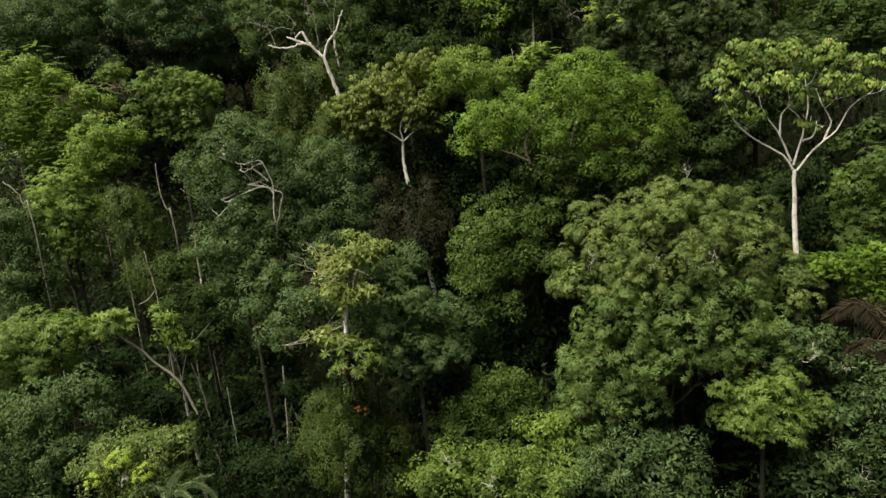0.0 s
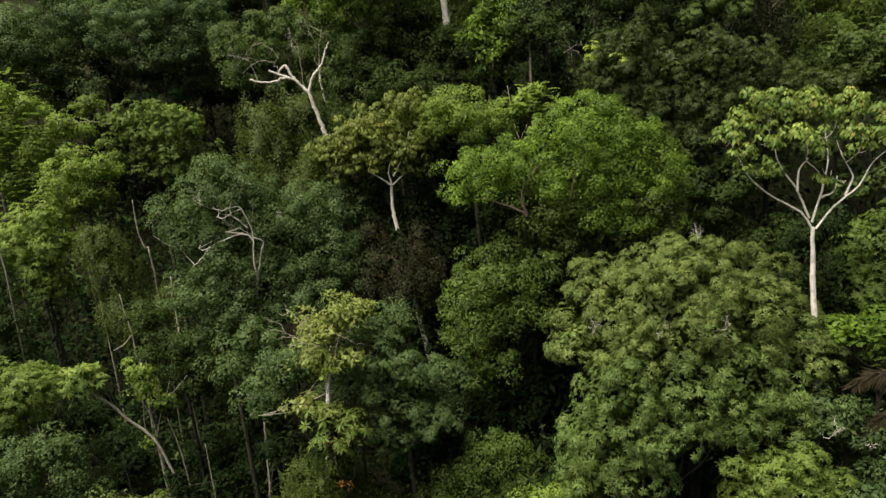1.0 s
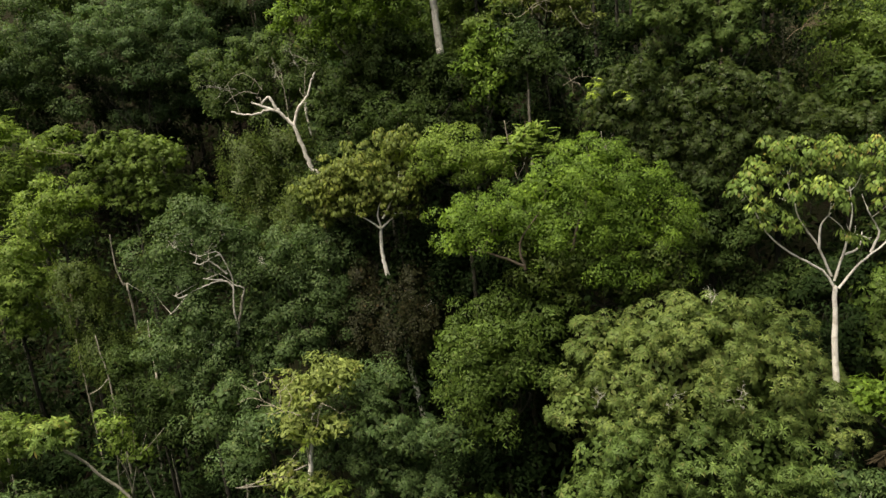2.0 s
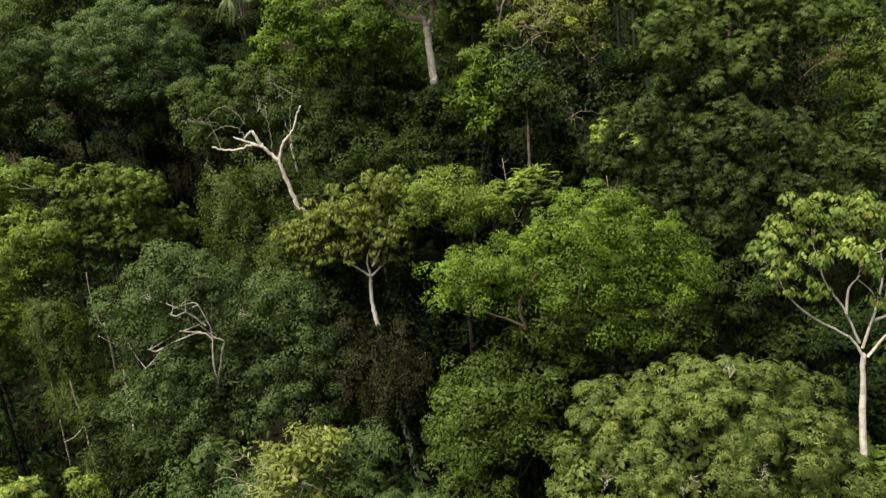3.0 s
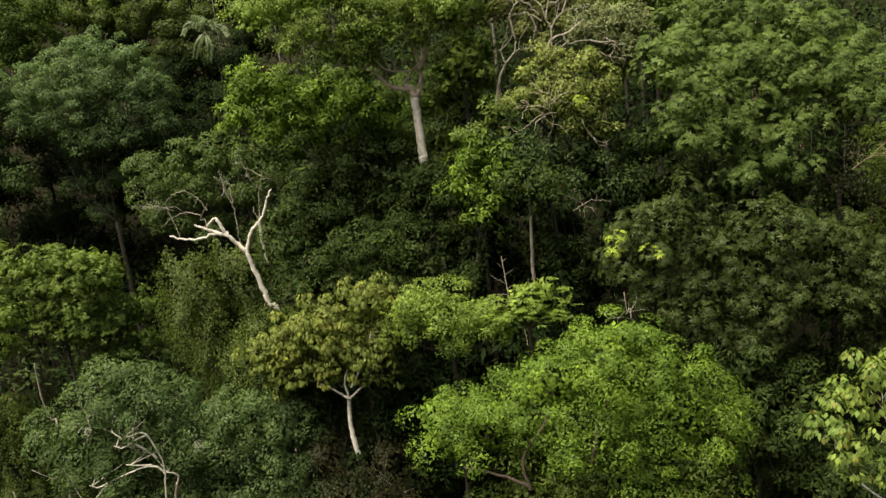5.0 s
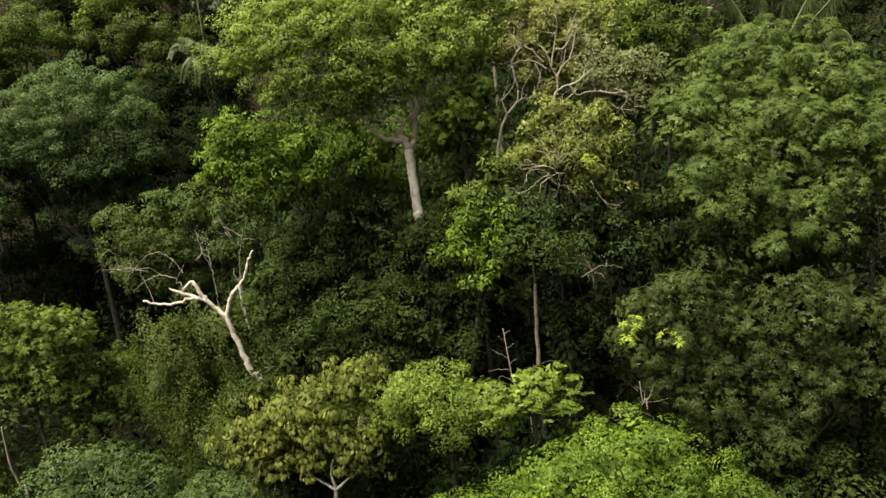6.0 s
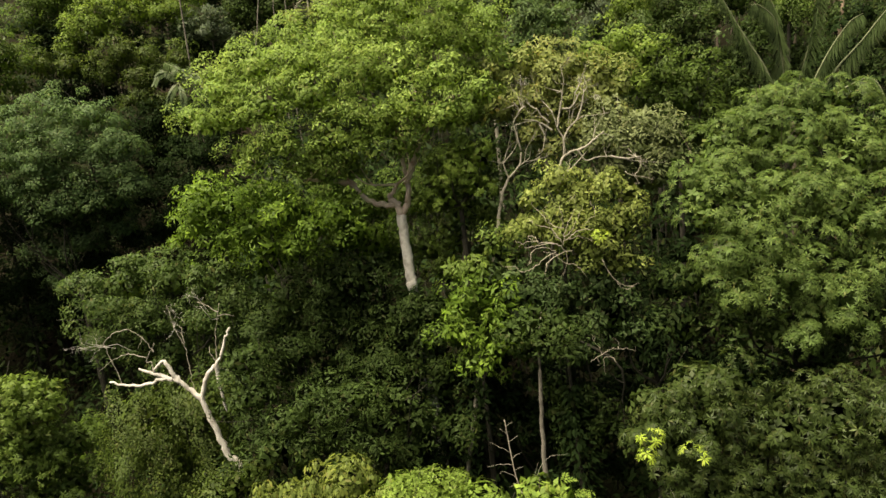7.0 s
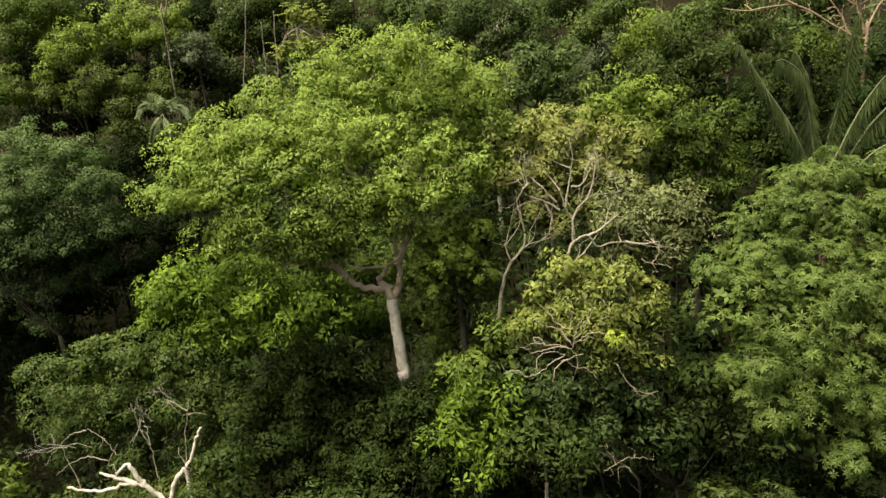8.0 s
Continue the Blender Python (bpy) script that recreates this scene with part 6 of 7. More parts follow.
tree('canopy_tree', 'dull green layered trees across the gully', 'moss', [(-30.52, 126.0, 57.38, 2.61), (-27.23, 126.0, 57.08, 2.62), (-28.36, 126.0, 54.53, 2.63), (-23.34, 126.0, 56.4, 2.33), (-26.26, 126.0, 55.01, 2.19), (-32.19, 126.0, 55.55, 2.18), (-25.62, 126.0, 50.92, 2.66), (-28.17, 126.0, 51.83, 2.94), (-40.42, 126.0, 57.61, 3.18), (-37.3, 126.0, 56.67, 2.17)], size=0.42, thick=4.8, clump=0.8)
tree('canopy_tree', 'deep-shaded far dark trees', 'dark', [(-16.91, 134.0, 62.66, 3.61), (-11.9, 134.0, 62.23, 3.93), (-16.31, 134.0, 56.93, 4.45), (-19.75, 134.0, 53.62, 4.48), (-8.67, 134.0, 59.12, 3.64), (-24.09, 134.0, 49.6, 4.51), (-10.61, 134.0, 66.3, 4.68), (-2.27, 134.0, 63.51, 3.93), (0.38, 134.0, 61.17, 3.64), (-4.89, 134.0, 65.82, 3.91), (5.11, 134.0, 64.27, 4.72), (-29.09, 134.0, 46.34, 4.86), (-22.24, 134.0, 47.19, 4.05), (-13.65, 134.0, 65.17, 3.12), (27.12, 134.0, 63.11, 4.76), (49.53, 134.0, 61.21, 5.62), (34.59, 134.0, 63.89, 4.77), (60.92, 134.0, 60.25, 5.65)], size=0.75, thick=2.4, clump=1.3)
tree('understory_tree', 'small pale green layered tree in front of dark trunks', 'pale', [(-5.01, 112.0, 61.82, 1.34), (-3.37, 112.0, 61.41, 1.34), (-4.25, 112.0, 59.02, 1.48), (-3.22, 112.0, 58.1, 1.48), (-6.6, 112.0, 58.4, 1.11), (-1.99, 112.0, 58.82, 1.11)], style='feather', size=0.4, thick=1.2, clump=0.9, bark='grey', radius=0.08, trunk=[(-4.91, 112.0, 60.45), (-4.92, 112.0, 58.25)])
palm('feather_palm', 'small leaning palm with drooping feather fronds', [[(-22.38, 121.0, 53.31), (-23.19, 121.0, 54.52), (-24.4, 121.0, 54.51), (-25.07, 120.5, 53.32)], [(-22.38, 121.0, 53.31), (-21.23, 121.0, 54.09), (-20.0, 121.0, 53.79), (-19.34, 120.5, 52.67)], [(-22.22, 120.5, 53.31), (-23.04, 119.7, 52.15), (-23.79, 119.7, 50.33)], [(-22.22, 120.5, 53.31), (-21.74, 119.9, 51.64), (-22.05, 119.9, 49.77)], [(-22.38, 121.0, 53.31), (-22.31, 121.0, 54.82), (-24.12, 122.5, 55.8)], [(-22.38, 121.0, 53.31), (-21.4, 121.0, 54.61), (-20.63, 122.5, 55.04)]], 0.8, 0.16, [(-22.44, 121.2, 53.31), (-22.09, 121.2, 50.85), (-21.02, 121.2, 45.53)], radius=0.08)
palm('feather_palm', 'large palm with long arching feather fronds', [[(29.43, 78.0, 46.01), (28.57, 77.86, 47.64), (27.79, 77.71, 49.15), (26.97, 77.57, 50.35), (26.19, 77.43, 51.46), (25.48, 77.29, 52.54), (24.63, 77.14, 53.87), (24.28, 77.0, 54.14)], [(29.64, 78.0, 45.99), (29.31, 77.83, 47.67), (28.99, 77.66, 49.28), (28.63, 77.49, 50.85), (28.22, 77.31, 52.04), (27.7, 77.14, 52.56), (26.98, 76.97, 52.97), (26.5, 76.8, 52.94)], [(30.12, 78.6, 45.88), (29.74, 78.6, 47.81), (29.42, 78.6, 50.04), (29.12, 78.6, 51.73), (28.83, 78.6, 52.94), (28.42, 78.6, 53.43)], [(29.85, 78.0, 45.97), (30.26, 78.04, 47.7), (30.73, 78.09, 49.43), (31.14, 78.13, 50.89), (31.43, 78.17, 52.33), (31.67, 78.21, 53.45), (31.91, 78.26, 54.39), (32.14, 78.3, 55.33)], [(30.13, 78.0, 45.94), (30.86, 77.87, 47.32), (31.5, 77.73, 48.74), (32.07, 77.6, 49.85), (32.64, 77.47, 50.75), (33.27, 77.33, 51.53), (33.91, 77.2, 51.85)], [(31.26, 78.0, 46.4), (32.68, 77.92, 48.53), (33.59, 77.83, 49.52), (34.41, 77.75, 50.4), (35.14, 77.67, 51.32), (35.91, 77.58, 52.15), (36.48, 77.5, 52.23)], [(31.37, 77.5, 45.85), (32.5, 77.17, 47.1), (33.26, 76.83, 47.6), (33.79, 76.5, 47.83), (34.17, 76.17, 47.68), (34.41, 75.83, 47.09), (34.37, 75.5, 46.26)], [(30.2, 79.0, 45.83), (28.96, 79.0, 48.2), (29.24, 79.0, 48.97), (29.16, 79.0, 49.25)]], 1.35, 0.048, [(29.98, 78.2, 45.24), (30.07, 78.2, 43.83), (30.18, 78.2, 42.05)], radius=0.2, hang=1.35)
paddle_plant('broad_leaved_plant', 'tall plant with huge upright light green paddle leaves', (-57.95, 117.0, 40.85), [([(-57.95, 117.0, 40.85), (-57.7, 116.7, 42.14), (-57.4, 117.0, 43.95)], 1.5), ([(-57.95, 117.0, 40.85), (-58.62, 116.6, 41.55), (-59.33, 116.2, 41.26)], 0.9), ([(-57.95, 117.0, 40.85), (-57.12, 117.4, 41.72), (-56.53, 117.4, 41.25)], 0.8)], 'mid')
palm('tree_fern', 'tree fern with arching feathery fronds', [[(-20.33, 47.5, 3.8), (-18.98, 47.5, 4.75), (-17.66, 47.5, 4.31), (-17.03, 47.5, 3.23)], [(-20.12, 47.0, 4.07), (-19.34, 47.0, 4.51), (-18.44, 46.6, 3.92), (-18.11, 46.4, 3.13)], [(-20.33, 47.5, 3.8), (-21.16, 47.5, 4.76), (-22.39, 47.5, 4.54), (-23.15, 47.5, 3.65)], [(-20.12, 47.0, 4.07), (-20.24, 47.0, 4.52), (-20.38, 46.3, 3.87)], [(-20.5, 47.9, 3.58), (-20.26, 48.4, 4.59), (-19.78, 48.9, 5.07)], [(-20.55, 48.0, 3.52), (-18.75, 48.0, 4.66), (-17.48, 48.5, 4.69)]], 0.45, 0.07, [(-20.37, 47.6, 3.74), (-20.44, 47.6, 2.86), (-20.54, 47.6, 1.53)], radius=0.09)
stem('slender_stem', 'slender pale stem in the shaded understory', [(-32.85, 75.0, 22.71), (-32.46, 75.0, 19.45), (-32.32, 75.0, 17.06)], 0.08)
stem('slender_stem', 'slender pale stem with a low fork', [(-28.47, 71.0, 17.26), (-28.08, 71.0, 14.07), (-27.9, 71.0, 10.84)], 0.08, forks=[[(-28.11, 71.0, 13.21), (-28.92, 71.0, 12.41), (-29.96, 71.0, 11.93)]])
stem('slender_stem', 'slender pale stem in the shaded understory', [(-21.72, 66.0, 19.55), (-21.79, 66.0, 17.45), (-21.77, 66.0, 15.32)], 0.09)
stem('slender_stem', 'slender pale stem in the shaded understory', [(-22.49, 62.0, 8.48), (-21.9, 62.0, 5.55), (-21.59, 62.0, 2.2)], 0.08)
stem('slender_stem', 'slender pale stem in the shaded understory', [(-19.41, 61.0, 6.29), (-19.35, 61.0, 4.19), (-19.31, 61.0, 2.18)], 0.06)
stem('slender_stem', 'slender pale stem in the shaded understory', [(-14.06, 60.0, 8.13), (-14.29, 60.0, 4.69), (-14.47, 60.0, 0.52)], 0.11)
stem('slender_stem', 'slender pale stem in the shaded understory', [(-27.76, 76.0, 25.31), (-27.8, 76.0, 22.69), (-27.4, 76.0, 20.58)], 0.09)
stem('slender_stem', 'slender pale stem in the shaded understory', [(-42.28, 74.0, 25.02), (-41.11, 74.0, 23.89), (-40.79, 74.0, 22.72)], 0.08)
stem('tall_thin_trunk', 'tall thin pale trunk in the far shade', [(-10.41, 117.0, 64.52), (-11.47, 117.0, 58.52), (-12.22, 117.0, 53.81)], 0.1, bark='mottled')
stem('tall_thin_trunk', 'tall thin pale trunk in the far shade', [(-8.26, 120.0, 63.22), (-8.51, 120.0, 59.63), (-8.72, 120.0, 56.27)], 0.09, bark='mottled')
stem('tall_thin_trunk', 'tall thin pale trunk in the far shade', [(-9.96, 121.0, 62.26), (-10.05, 121.0, 59.83), (-10.06, 121.0, 57.97)], 0.08, bark='mottled')
stem('tall_thin_trunk', 'tall thin pale trunk in the far shade', [(-20.72, 124.0, 66.57), (-20.93, 124.0, 65.35), (-21.11, 124.0, 64.25)], 0.1, bark='mottled')
# Trees that fill black gaps; their shade comes from the leaf colour.
tree('shaded_tree', 'near-black shade-coloured trees under the canopy', 'painted_shade', [(1.15, 63.5, 24.82, 2.41), (3.46, 63.5, 23.15, 2.43), (0.01, 63.5, 22.98, 2.43), (4.77, 63.5, 21.05, 2.13), (-5.52, 63.5, 26.16, 1.57), (1.74, 63.5, 20.34, 2.45), (-3.73, 63.5, 24.78, 1.89)], size=0.36, thick=4, clump=0.8)
tree('shaded_tree', 'shade-coloured foliage in deep shade below leafy crowns', 'painted_shade', [(17.9, 67.5, 38.08, 1.36), (18.42, 67.5, 35.65, 1.38), (16.7, 67.5, 34.34, 1.39), (15.34, 67.5, 36.0, 1.19), (14.3, 67.5, 37.9, 1.06), (19.24, 67.5, 33.12, 1.4)], size=0.36, thick=4, clump=0.8)
tree('shaded_tree', 'shade-coloured undergrowth trees beneath the green crown', 'painted_shade', [(21.29, 67.0, 33.16, 1.38), (23.29, 67.0, 32.31, 1.39), (25.33, 67.0, 30.82, 1.53), (19.49, 70.0, 39.36, 1.25)], size=0.36, thick=4, clump=0.8)
tree('shaded_tree', 'shade-coloured trees filling the gully', 'painted_shade', [(-29.06, 123.0, 48.2, 2.6), (-28.16, 123.0, 44.64, 2.6), (-26.45, 123.0, 42.36, 2.6), (-30.72, 123.0, 42.76, 2.6), (-29.63, 123.0, 40.17, 2.6), (-25.32, 123.0, 45.77, 2.6), (-26.51, 123.0, 49.0, 2.4), (-23.5, 121.0, 40.07, 4.05), (-26.61, 121.0, 36.51, 4.09), (-20.84, 121.0, 44.87, 3.34), (-18.84, 121.0, 49.61, 3.3)], size=0.45, thick=4, clump=1.0)
tree('shaded_tree', 'shade-coloured trees deep between the crowns', 'painted_shade', [(5.15, 56.0, 10.58, 2.45), (7.32, 56.0, 8.93, 2.46), (3.23, 56.0, 9.33, 1.97), (7.61, 56.0, 5.97, 1.99), (-0.65, 56.0, 6.8, 2.28), (-2.66, 56.0, 5.03, 2.29)], size=0.36, thick=4, clump=0.8)
tree('shaded_tree', 'shade-coloured foliage beside the pale-barked trunk', 'painted_shade', [(25.34, 52.5, 18.1, 2.07), (27.86, 52.5, 17.86, 1.8), (24.08, 52.5, 16.51, 1.63), (28.32, 52.5, 15.68, 1.63), (27.64, 55.5, 20.45, 1.88), (29.81, 55.5, 21.56, 1.87)], size=0.36, thick=4, clump=0.8)
tree('shaded_tree', 'shade-coloured trees at the foot of the leaning stems', 'painted_shade', [(-21.55, 70.0, 1.28, 3.27), (-27.07, 70.0, 0.67, 2.93), (-18.15, 70.0, 6.12, 2.88), (-31.02, 70.0, 2.83, 2.67), (-25.24, 70.0, -4.9, 3.57), (-16.35, 70.0, -0.43, 2.71)], size=0.4, thick=4, clump=0.9)
tree('shaded_tree', 'shade-coloured foliage hiding the stems below twiggy crowns', 'painted_shade', [(13.96, 71.5, 30.37, 1.6), (15.0, 71.5, 28.07, 1.6), (16.25, 71.5, 30.53, 1.6), (15.66, 71.5, 25.56, 1.5), (9.09, 71.5, 31.08, 1.6), (12.66, 71.5, 27.52, 1.5), (10.5, 71.5, 29.55, 1.5), (8.17, 72.0, 35.52, 1.28), (8.54, 72.0, 33.32, 1.29), (11.36, 72.0, 33.04, 0.91), (12.36, 72.0, 31.83, 1.38), (7.54, 72.0, 31.78, 1.3), (12.61, 72.0, 29.76, 1.39), (8.68, 72.0, 30.36, 1.0), (14.01, 72.0, 32.77, 1.37), (11.59, 72.0, 27.79, 1.56), (6.99, 72.0, 29.41, 1.39), (4.25, 72.0, 30.83, 1.38), (2.62, 72.0, 28.75, 1.39)], size=0.34, thick=4, clump=0.75)
tree('shaded_tree', 'shade-coloured foliage below the feathery crowns', 'painted_shade', [(6.82, 62.5, 23.67, 2.39), (9.18, 62.5, 22.73, 2.4), (5.7, 62.5, 21.59, 2.09), (11.06, 62.5, 21.58, 2.09), (8.37, 62.5, 25.2, 1.86)], size=0.34, thick=4, clump=0.75)
tree('shaded_tree', 'shade-coloured crowns in the far hollow', 'painted_shade', [(-42.18, 132.0, 60.59, 3.83), (-37.19, 132.0, 57.36, 3.86), (-30.98, 132.0, 60.29, 3.84), (-23.42, 132.0, 58.92, 3.86), (-35.76, 132.0, 53.69, 3.58), (-42.07, 132.0, 54.27, 3.88)], size=0.5, thick=3.2, clump=1.1)
tree('canopy_tree', "mid-green crown at the slope's side", 'mid', [(35.02, 67.0, 38.05, 2.0), (35.96, 67.0, 34.79, 2.37), (34.79, 67.0, 32.46, 2.04), (37.95, 67.0, 36.6, 3.49), (38.18, 67.0, 31.32, 3.57), (34.14, 67.0, 40.45, 1.55)], size=0.32, thick=4.8, clump=0.75)
tree('canopy_tree', "olive feathery crowns near the slope's top edge", 'olive', [(34.86, 61.0, 31.8, 2.28), (37.64, 61.0, 31.78, 2.77), (36.65, 61.0, 33.62, 2.46), (33.89, 61.0, 33.64, 2.26), (39.44, 61.0, 32.94, 2.96), (35.4, 58.0, 23.94, 1.74), (33.38, 58.0, 23.23, 1.46)], style='feather', size=0.34, thick=1.5, clump=1.0)
tree('canopy_tree', 'dull green far crowns by the gully', 'dusky', [(-50.8, 112.0, 45.13, 3.5), (-47.43, 112.0, 47.61, 3.2), (-47.75, 112.0, 42.74, 2.6), (-48.78, 112.0, 51.17, 3.5), (-49.0, 110.0, 40.19, 3.4), (-54.86, 110.0, 39.14, 3.4), (-44.66, 110.0, 37.45, 2.6), (-50.92, 110.0, 42.7, 3.4), (-59.12, 110.0, 41.86, 3.4), (-55.1, 108.0, 44.43, 4.75), (-50.38, 108.0, 42.5, 3.92), (-56.66, 108.0, 40.75, 3.42), (-60.81, 108.0, 43.41, 5.1), (-52.33, 108.0, 46.45, 4.22)], size=0.42, thick=4.4, clump=0.85)
tree('shaded_tree', 'shade-coloured foliage behind the large palm', 'painted_shade', [(41.01, 91.0, 49.64, 2.17), (40.67, 91.0, 46.2, 2.39), (38.44, 91.0, 45.08, 2.39), (42.24, 91.0, 52.5, 1.68)], size=0.42, thick=4, clump=0.9)
tree('shaded_tree', 'shade-coloured crowns on the far slope', 'painted_shade', [(-20.81, 137.0, 66.1, 4.01), (-15.9, 137.0, 64.25, 4.03), (-25.39, 137.0, 60.74, 3.24), (-19.83, 137.0, 58.04, 4.08), (-44.45, 137.0, 68.82, 4.75), (-34.57, 137.0, 67.28, 3.98)], size=0.6, thick=2.6, clump=1.2)
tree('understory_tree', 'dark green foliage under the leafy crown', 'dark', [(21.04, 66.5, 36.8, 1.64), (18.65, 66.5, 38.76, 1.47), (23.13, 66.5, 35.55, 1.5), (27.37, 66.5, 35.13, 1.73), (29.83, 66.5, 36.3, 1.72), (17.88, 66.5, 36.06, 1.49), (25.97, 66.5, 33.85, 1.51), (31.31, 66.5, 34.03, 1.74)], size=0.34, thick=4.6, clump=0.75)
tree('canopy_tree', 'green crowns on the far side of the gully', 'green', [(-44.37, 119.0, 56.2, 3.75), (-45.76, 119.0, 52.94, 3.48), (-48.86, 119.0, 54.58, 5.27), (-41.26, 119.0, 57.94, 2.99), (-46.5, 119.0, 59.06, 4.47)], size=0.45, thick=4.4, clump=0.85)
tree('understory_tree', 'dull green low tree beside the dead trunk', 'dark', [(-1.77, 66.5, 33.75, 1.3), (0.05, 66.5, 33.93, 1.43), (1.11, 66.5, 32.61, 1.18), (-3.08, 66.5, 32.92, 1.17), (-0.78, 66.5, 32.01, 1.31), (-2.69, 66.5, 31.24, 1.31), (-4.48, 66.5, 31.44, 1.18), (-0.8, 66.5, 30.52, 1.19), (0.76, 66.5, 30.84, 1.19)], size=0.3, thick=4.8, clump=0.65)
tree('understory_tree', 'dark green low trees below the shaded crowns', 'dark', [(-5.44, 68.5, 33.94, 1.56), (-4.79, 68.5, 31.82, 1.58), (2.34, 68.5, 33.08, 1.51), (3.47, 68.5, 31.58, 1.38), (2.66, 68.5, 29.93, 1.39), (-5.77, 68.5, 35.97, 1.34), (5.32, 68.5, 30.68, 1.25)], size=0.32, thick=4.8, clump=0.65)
tree('canopy_tree', 'mid-green lower crown beneath bright feathery sprays', 'moss', [(9.6, 53.3, 24.57, 1.5), (12.1, 53.3, 23.47, 1.79), (15.34, 53.3, 24.14, 1.79), (16.97, 53.3, 25.31, 1.23), (7.41, 53.3, 25.3, 1.09), (13.66, 53.3, 21.94, 1.53), (9.78, 53.3, 22.18, 1.38), (16.27, 53.3, 22.35, 1.25), (7.6, 53.3, 23.27, 1.1)], size=0.28, thick=5, clump=0.65)
tree('understory_tree', 'dull green crown round the top of a bare trunk', 'dark', [(11.62, 67.6, 32.76, 1.1), (12.86, 67.6, 32.09, 1.2), (12.02, 67.6, 30.73, 1.2), (13.49, 67.6, 30.76, 1.1), (14.44, 67.6, 30.11, 1.2), (11.19, 67.6, 31.36, 0.9), (12.29, 67.6, 29.23, 1.0), (9.9, 64.6, 37.01, 1.04), (11.02, 64.6, 37.58, 1.16), (8.94, 64.6, 37.5, 0.97), (11.59, 64.6, 36.48, 0.86), (9.69, 64.6, 38.16, 0.91)], size=0.28, thick=4.8, clump=0.6, radius=0.08, bark='mossy', trunk=[(11.7, 66.5, 36.43), (11.85, 66.5, 33.54)])
tree('shaded_tree', 'shade-coloured leafy growth at the foot of the great trunk', 'painted_shade', [(4.33, 70.2, 25.85, 1.43), (3.9, 70.2, 27.92, 1.51), (4.73, 70.2, 23.75, 1.44), (2.78, 70.2, 29.15, 1.32)], size=0.36, thick=4.2, clump=0.75)
palm('withered_palm', 'withered palm with brown drooping dead fronds', [[(29.72, 44.6, 9.27), (29.33, 44.6, 11.4), (27.98, 44.6, 13.07), (26.74, 44.6, 14.3), (25.62, 44.6, 14.26), (24.78, 44.6, 13.83)], [(29.86, 44.8, 8.97), (29.67, 44.8, 11.47), (28.6, 44.8, 13.26), (27.32, 44.8, 14.24), (26.26, 44.8, 14.42)], [(29.59, 44.4, 9.18), (28.61, 44.4, 10.99), (27.33, 44.4, 11.94), (26.28, 44.4, 11.6), (25.78, 44.4, 10.71)], [(29.65, 44.5, 9.32), (30.24, 44.5, 11.91), (31.27, 44.5, 12.55), (32.76, 44.5, 11.28)]], 1.15, 0.075, [(29.99, 45.0, 9.06), (30.14, 45.0, 7.48), (30.33, 45.0, 5.88)], radius=0.12, leaf='dry', rib='brown')
# Lime leaf stands in for light that the great crown keeps off.
tree('understory_tree', 'leafy crown beside the great trunk, leaf colour lightened against the shade', 'lime', [(6.62, 70.3, 45.36, 1.03), (7.72, 70.3, 44.38, 1.03), (6.24, 70.3, 43.66, 0.92), (8.34, 70.3, 45.76, 0.97), (7.33, 70.3, 46.43, 0.96), (5.7, 70.3, 44.59, 0.73)], style='star', size=0.26, thick=5.0, clump=0.55)
tree('understory_tree', 'grey-green leafy crown beside the pale twiggy tree', 'dusky', [(-2.68, 49.6, 16.04, 1.72), (-0.52, 49.6, 14.62, 1.82), (-2.22, 49.6, 12.95, 1.83), (-0.21, 49.6, 11.72, 1.5), (-4.1, 49.6, 14.16, 1.24), (-3.22, 49.6, 10.78, 1.43)], style='star', size=0.28, thick=5.0, clump=0.55)

# ---- undergrowth and the forest beyond ----
def fill_trees():
    """Young trees in shade-coloured leaf, past counting, that close the forest floor between the tall ones."""
    rng = np.random.default_rng(21)
    bins = {"painted_shade": [], "dark": []}
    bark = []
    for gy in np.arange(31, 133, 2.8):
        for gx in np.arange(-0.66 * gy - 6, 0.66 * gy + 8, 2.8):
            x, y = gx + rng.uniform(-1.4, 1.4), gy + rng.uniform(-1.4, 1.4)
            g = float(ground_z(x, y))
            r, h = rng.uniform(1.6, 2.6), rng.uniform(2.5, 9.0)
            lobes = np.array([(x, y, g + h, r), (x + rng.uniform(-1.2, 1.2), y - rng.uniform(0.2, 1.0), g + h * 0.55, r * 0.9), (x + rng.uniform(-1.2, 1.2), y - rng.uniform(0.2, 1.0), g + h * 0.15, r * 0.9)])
            # Mostly the shade-painted leaf, so that the gaps stay near black.
            k = ("painted_shade", "painted_shade", "painted_shade", "painted_shade", "painted_shade", "dark", "painted_shade", "dark")[int(rng.integers(8))]
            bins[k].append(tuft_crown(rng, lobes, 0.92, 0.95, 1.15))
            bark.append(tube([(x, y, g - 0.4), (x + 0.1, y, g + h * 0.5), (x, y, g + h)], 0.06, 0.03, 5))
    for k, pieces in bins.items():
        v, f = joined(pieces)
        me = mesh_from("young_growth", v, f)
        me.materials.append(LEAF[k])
        ob = tagged(new("young_growth", me), "shade-coloured young forest growth covering the steep slope", "undergrowth", kind="stuff")
        if k == "painted_shade":
            v, f = joined(bark)
            tm = mesh_from("stems", v, f)
            tm.materials.append(BARK["mossy"])
            st = new("stems", tm)
            st.parent = ob
            tagged(st, kind="stuff")


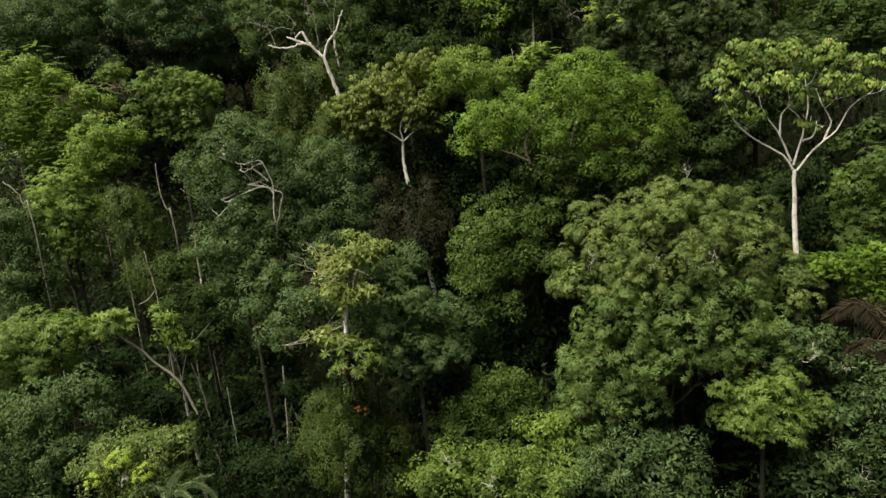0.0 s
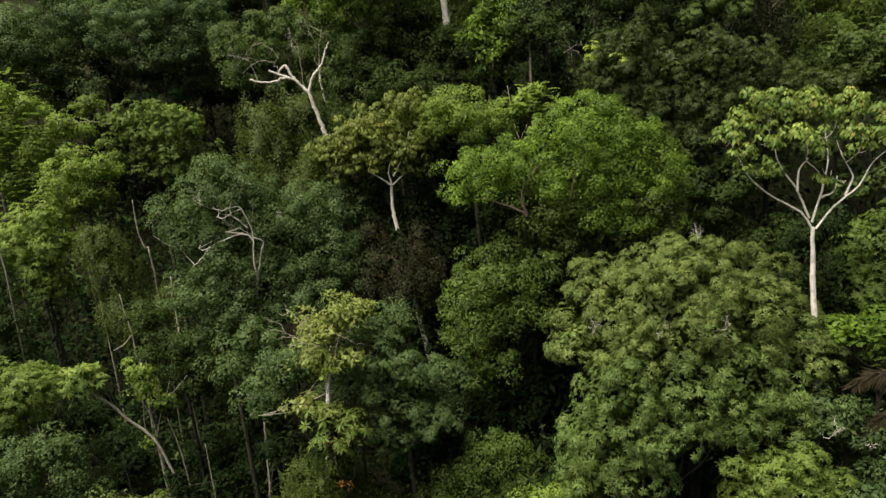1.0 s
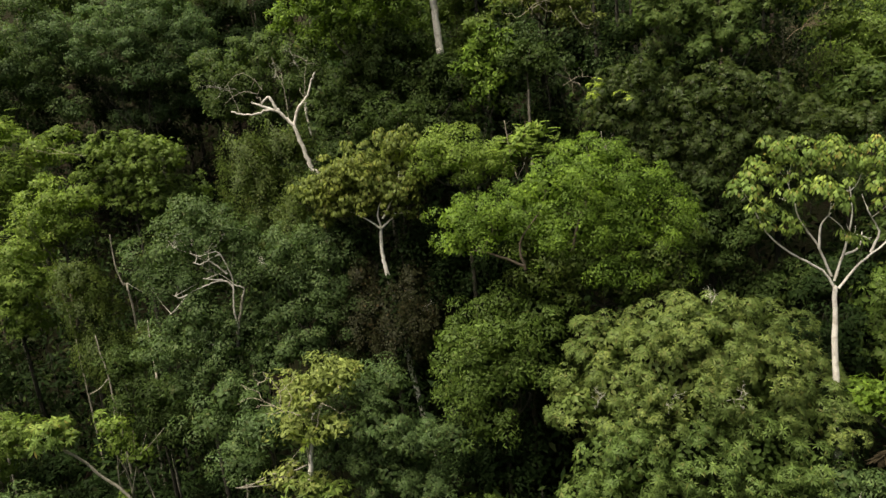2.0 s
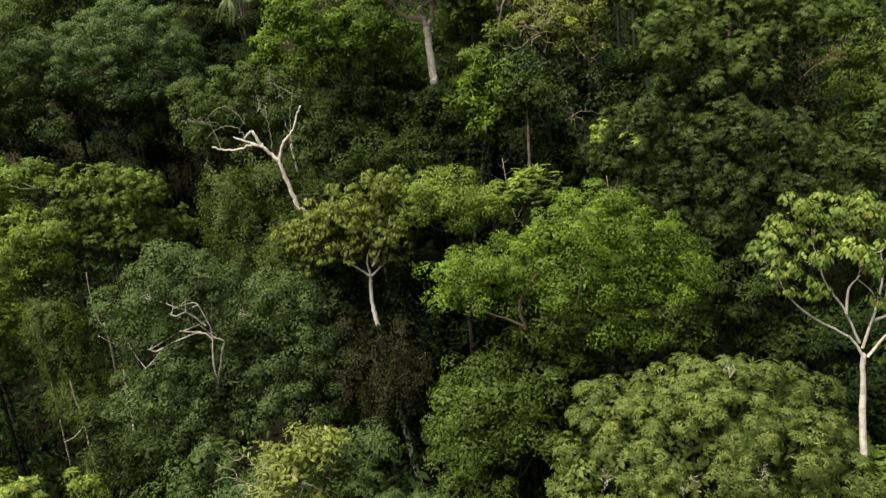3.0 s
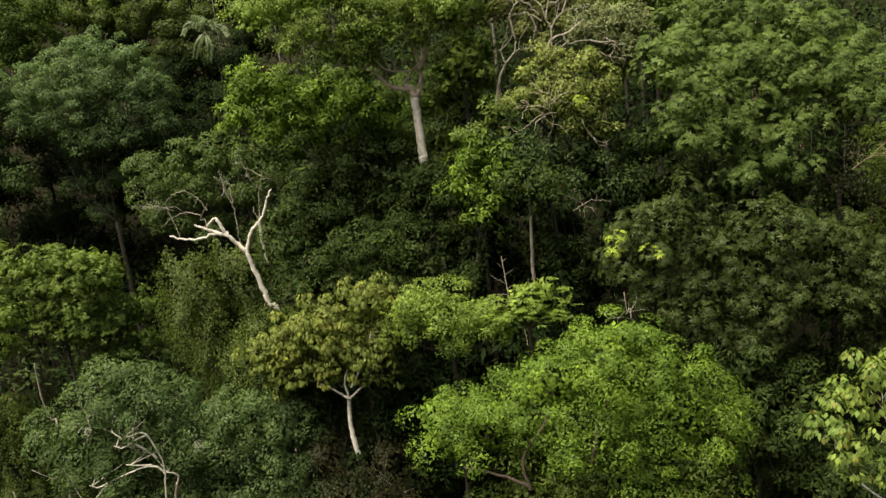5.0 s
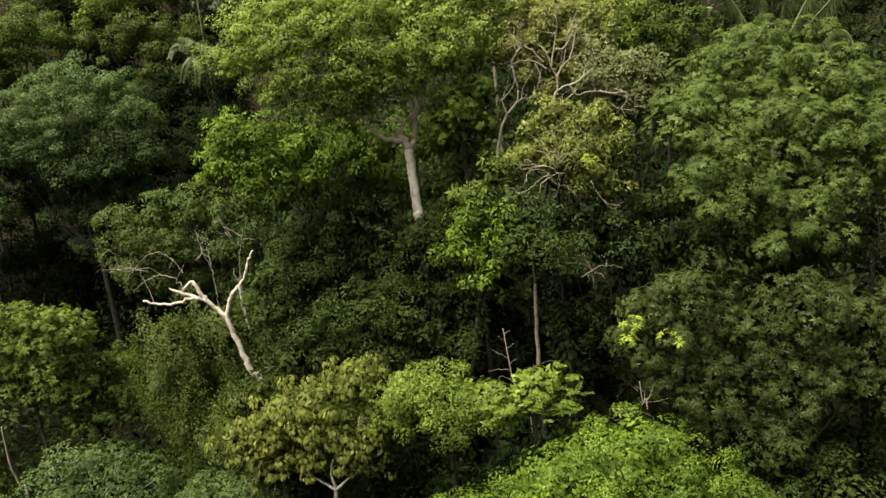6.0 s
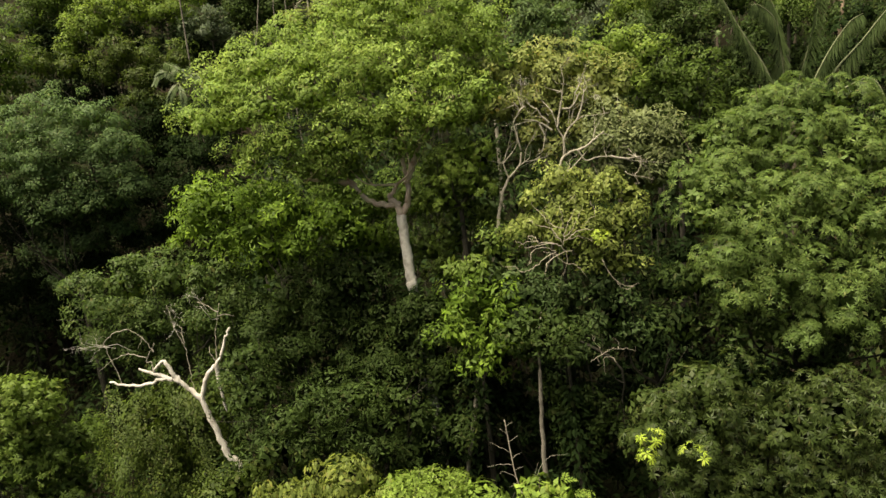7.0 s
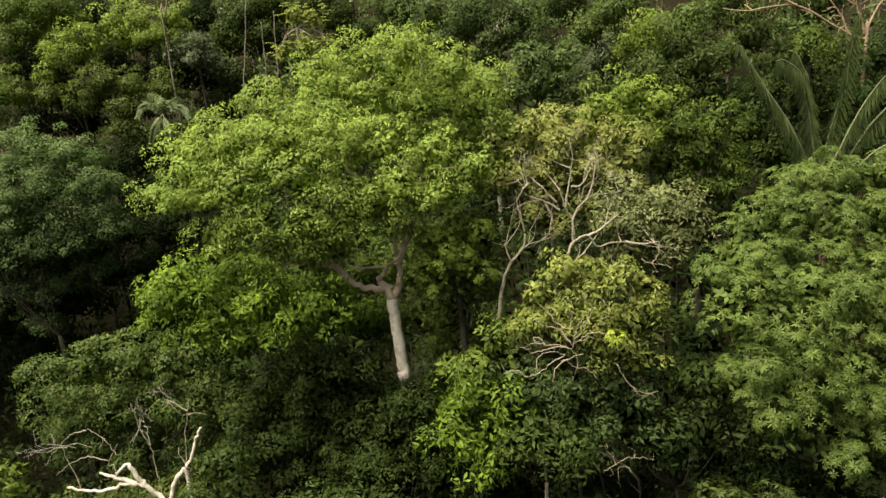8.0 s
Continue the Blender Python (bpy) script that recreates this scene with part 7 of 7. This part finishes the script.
def build_undergrowth():
    rng = np.random.default_rng(3)
    n = 450
    x, y = rng.uniform(-70, 70, n), rng.uniform(28, 140, n)
    r = rng.uniform(0.9, 1.9, n)
    mounds = np.stack([x, y, ground_z(x, y) + r * 0.4, r], 1)
    out = []
    for k in range(n):
        m = int(24 * r[k] ** 2)
        u = ball(rng, m)
        u[:, 2] = np.abs(u[:, 2])
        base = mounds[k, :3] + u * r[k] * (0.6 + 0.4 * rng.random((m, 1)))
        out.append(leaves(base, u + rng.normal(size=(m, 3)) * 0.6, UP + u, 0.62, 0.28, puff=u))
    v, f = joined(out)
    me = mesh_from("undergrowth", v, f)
    # Floor shade is painted into these leaves too.
    me.materials.append(LEAF["painted_shade"])
    tagged(new("undergrowth", me), "shade-coloured low undergrowth of broad leaves on the hillside", "undergrowth", kind="stuff")


def far_forest():
    """The woods round and beyond the seen slope, as one mass of crowns."""
    rng = np.random.default_rng(11)
    out, bark = [], []
    for gy in range(-60, 200, 9):
        for gx in range(-126, 127, 9):
            x, y = gx + rng.uniform(-3, 3), gy + rng.uniform(-3, 3)
            seen = abs(x - 2) < 0.66 * y + 8 and 36 < y < 128 and not (x < -46 and y > 95)
            back = y >= 95 and abs(x) < 90
            below = -25 < y < 37 and abs(x) < 55
            if seen or (not back and not below and rng.random() < 0.65):
                continue
            g = float(ground_z(x, y))
            lobes = np.array([(x + rng.uniform(-2.6, 2.6), y + rng.uniform(-2.6, 2.6), g + 9 + rng.uniform(-3, 2), rng.uniform(2.2, 3.4)) for q in range(4)])
            out.append(tuft_crown(rng, lobes, 0.92, 1.0, 1.25))
            bark.append(tube([(x, y, g - 1), (x + 0.2, y, g + 5), (x, y, g + 10)], 0.3, 0.15, 6))
    v, f = joined(out)
    me = mesh_from("far_woods", v, f)
    me.materials.append(LEAF["dusky"])
    woods = tagged(new("far_woods", me), "dull green forest canopy covering the slopes around", "forest", kind="stuff")
    v, f = joined(bark)
    tm = mesh_from("trunks", v, f)
    tm.materials.append(BARK["brown"])
    tr = new("trunks", tm)
    tr.parent = woods
    tagged(tr, kind="stuff")


fill_trees()
build_undergrowth()
far_forest()
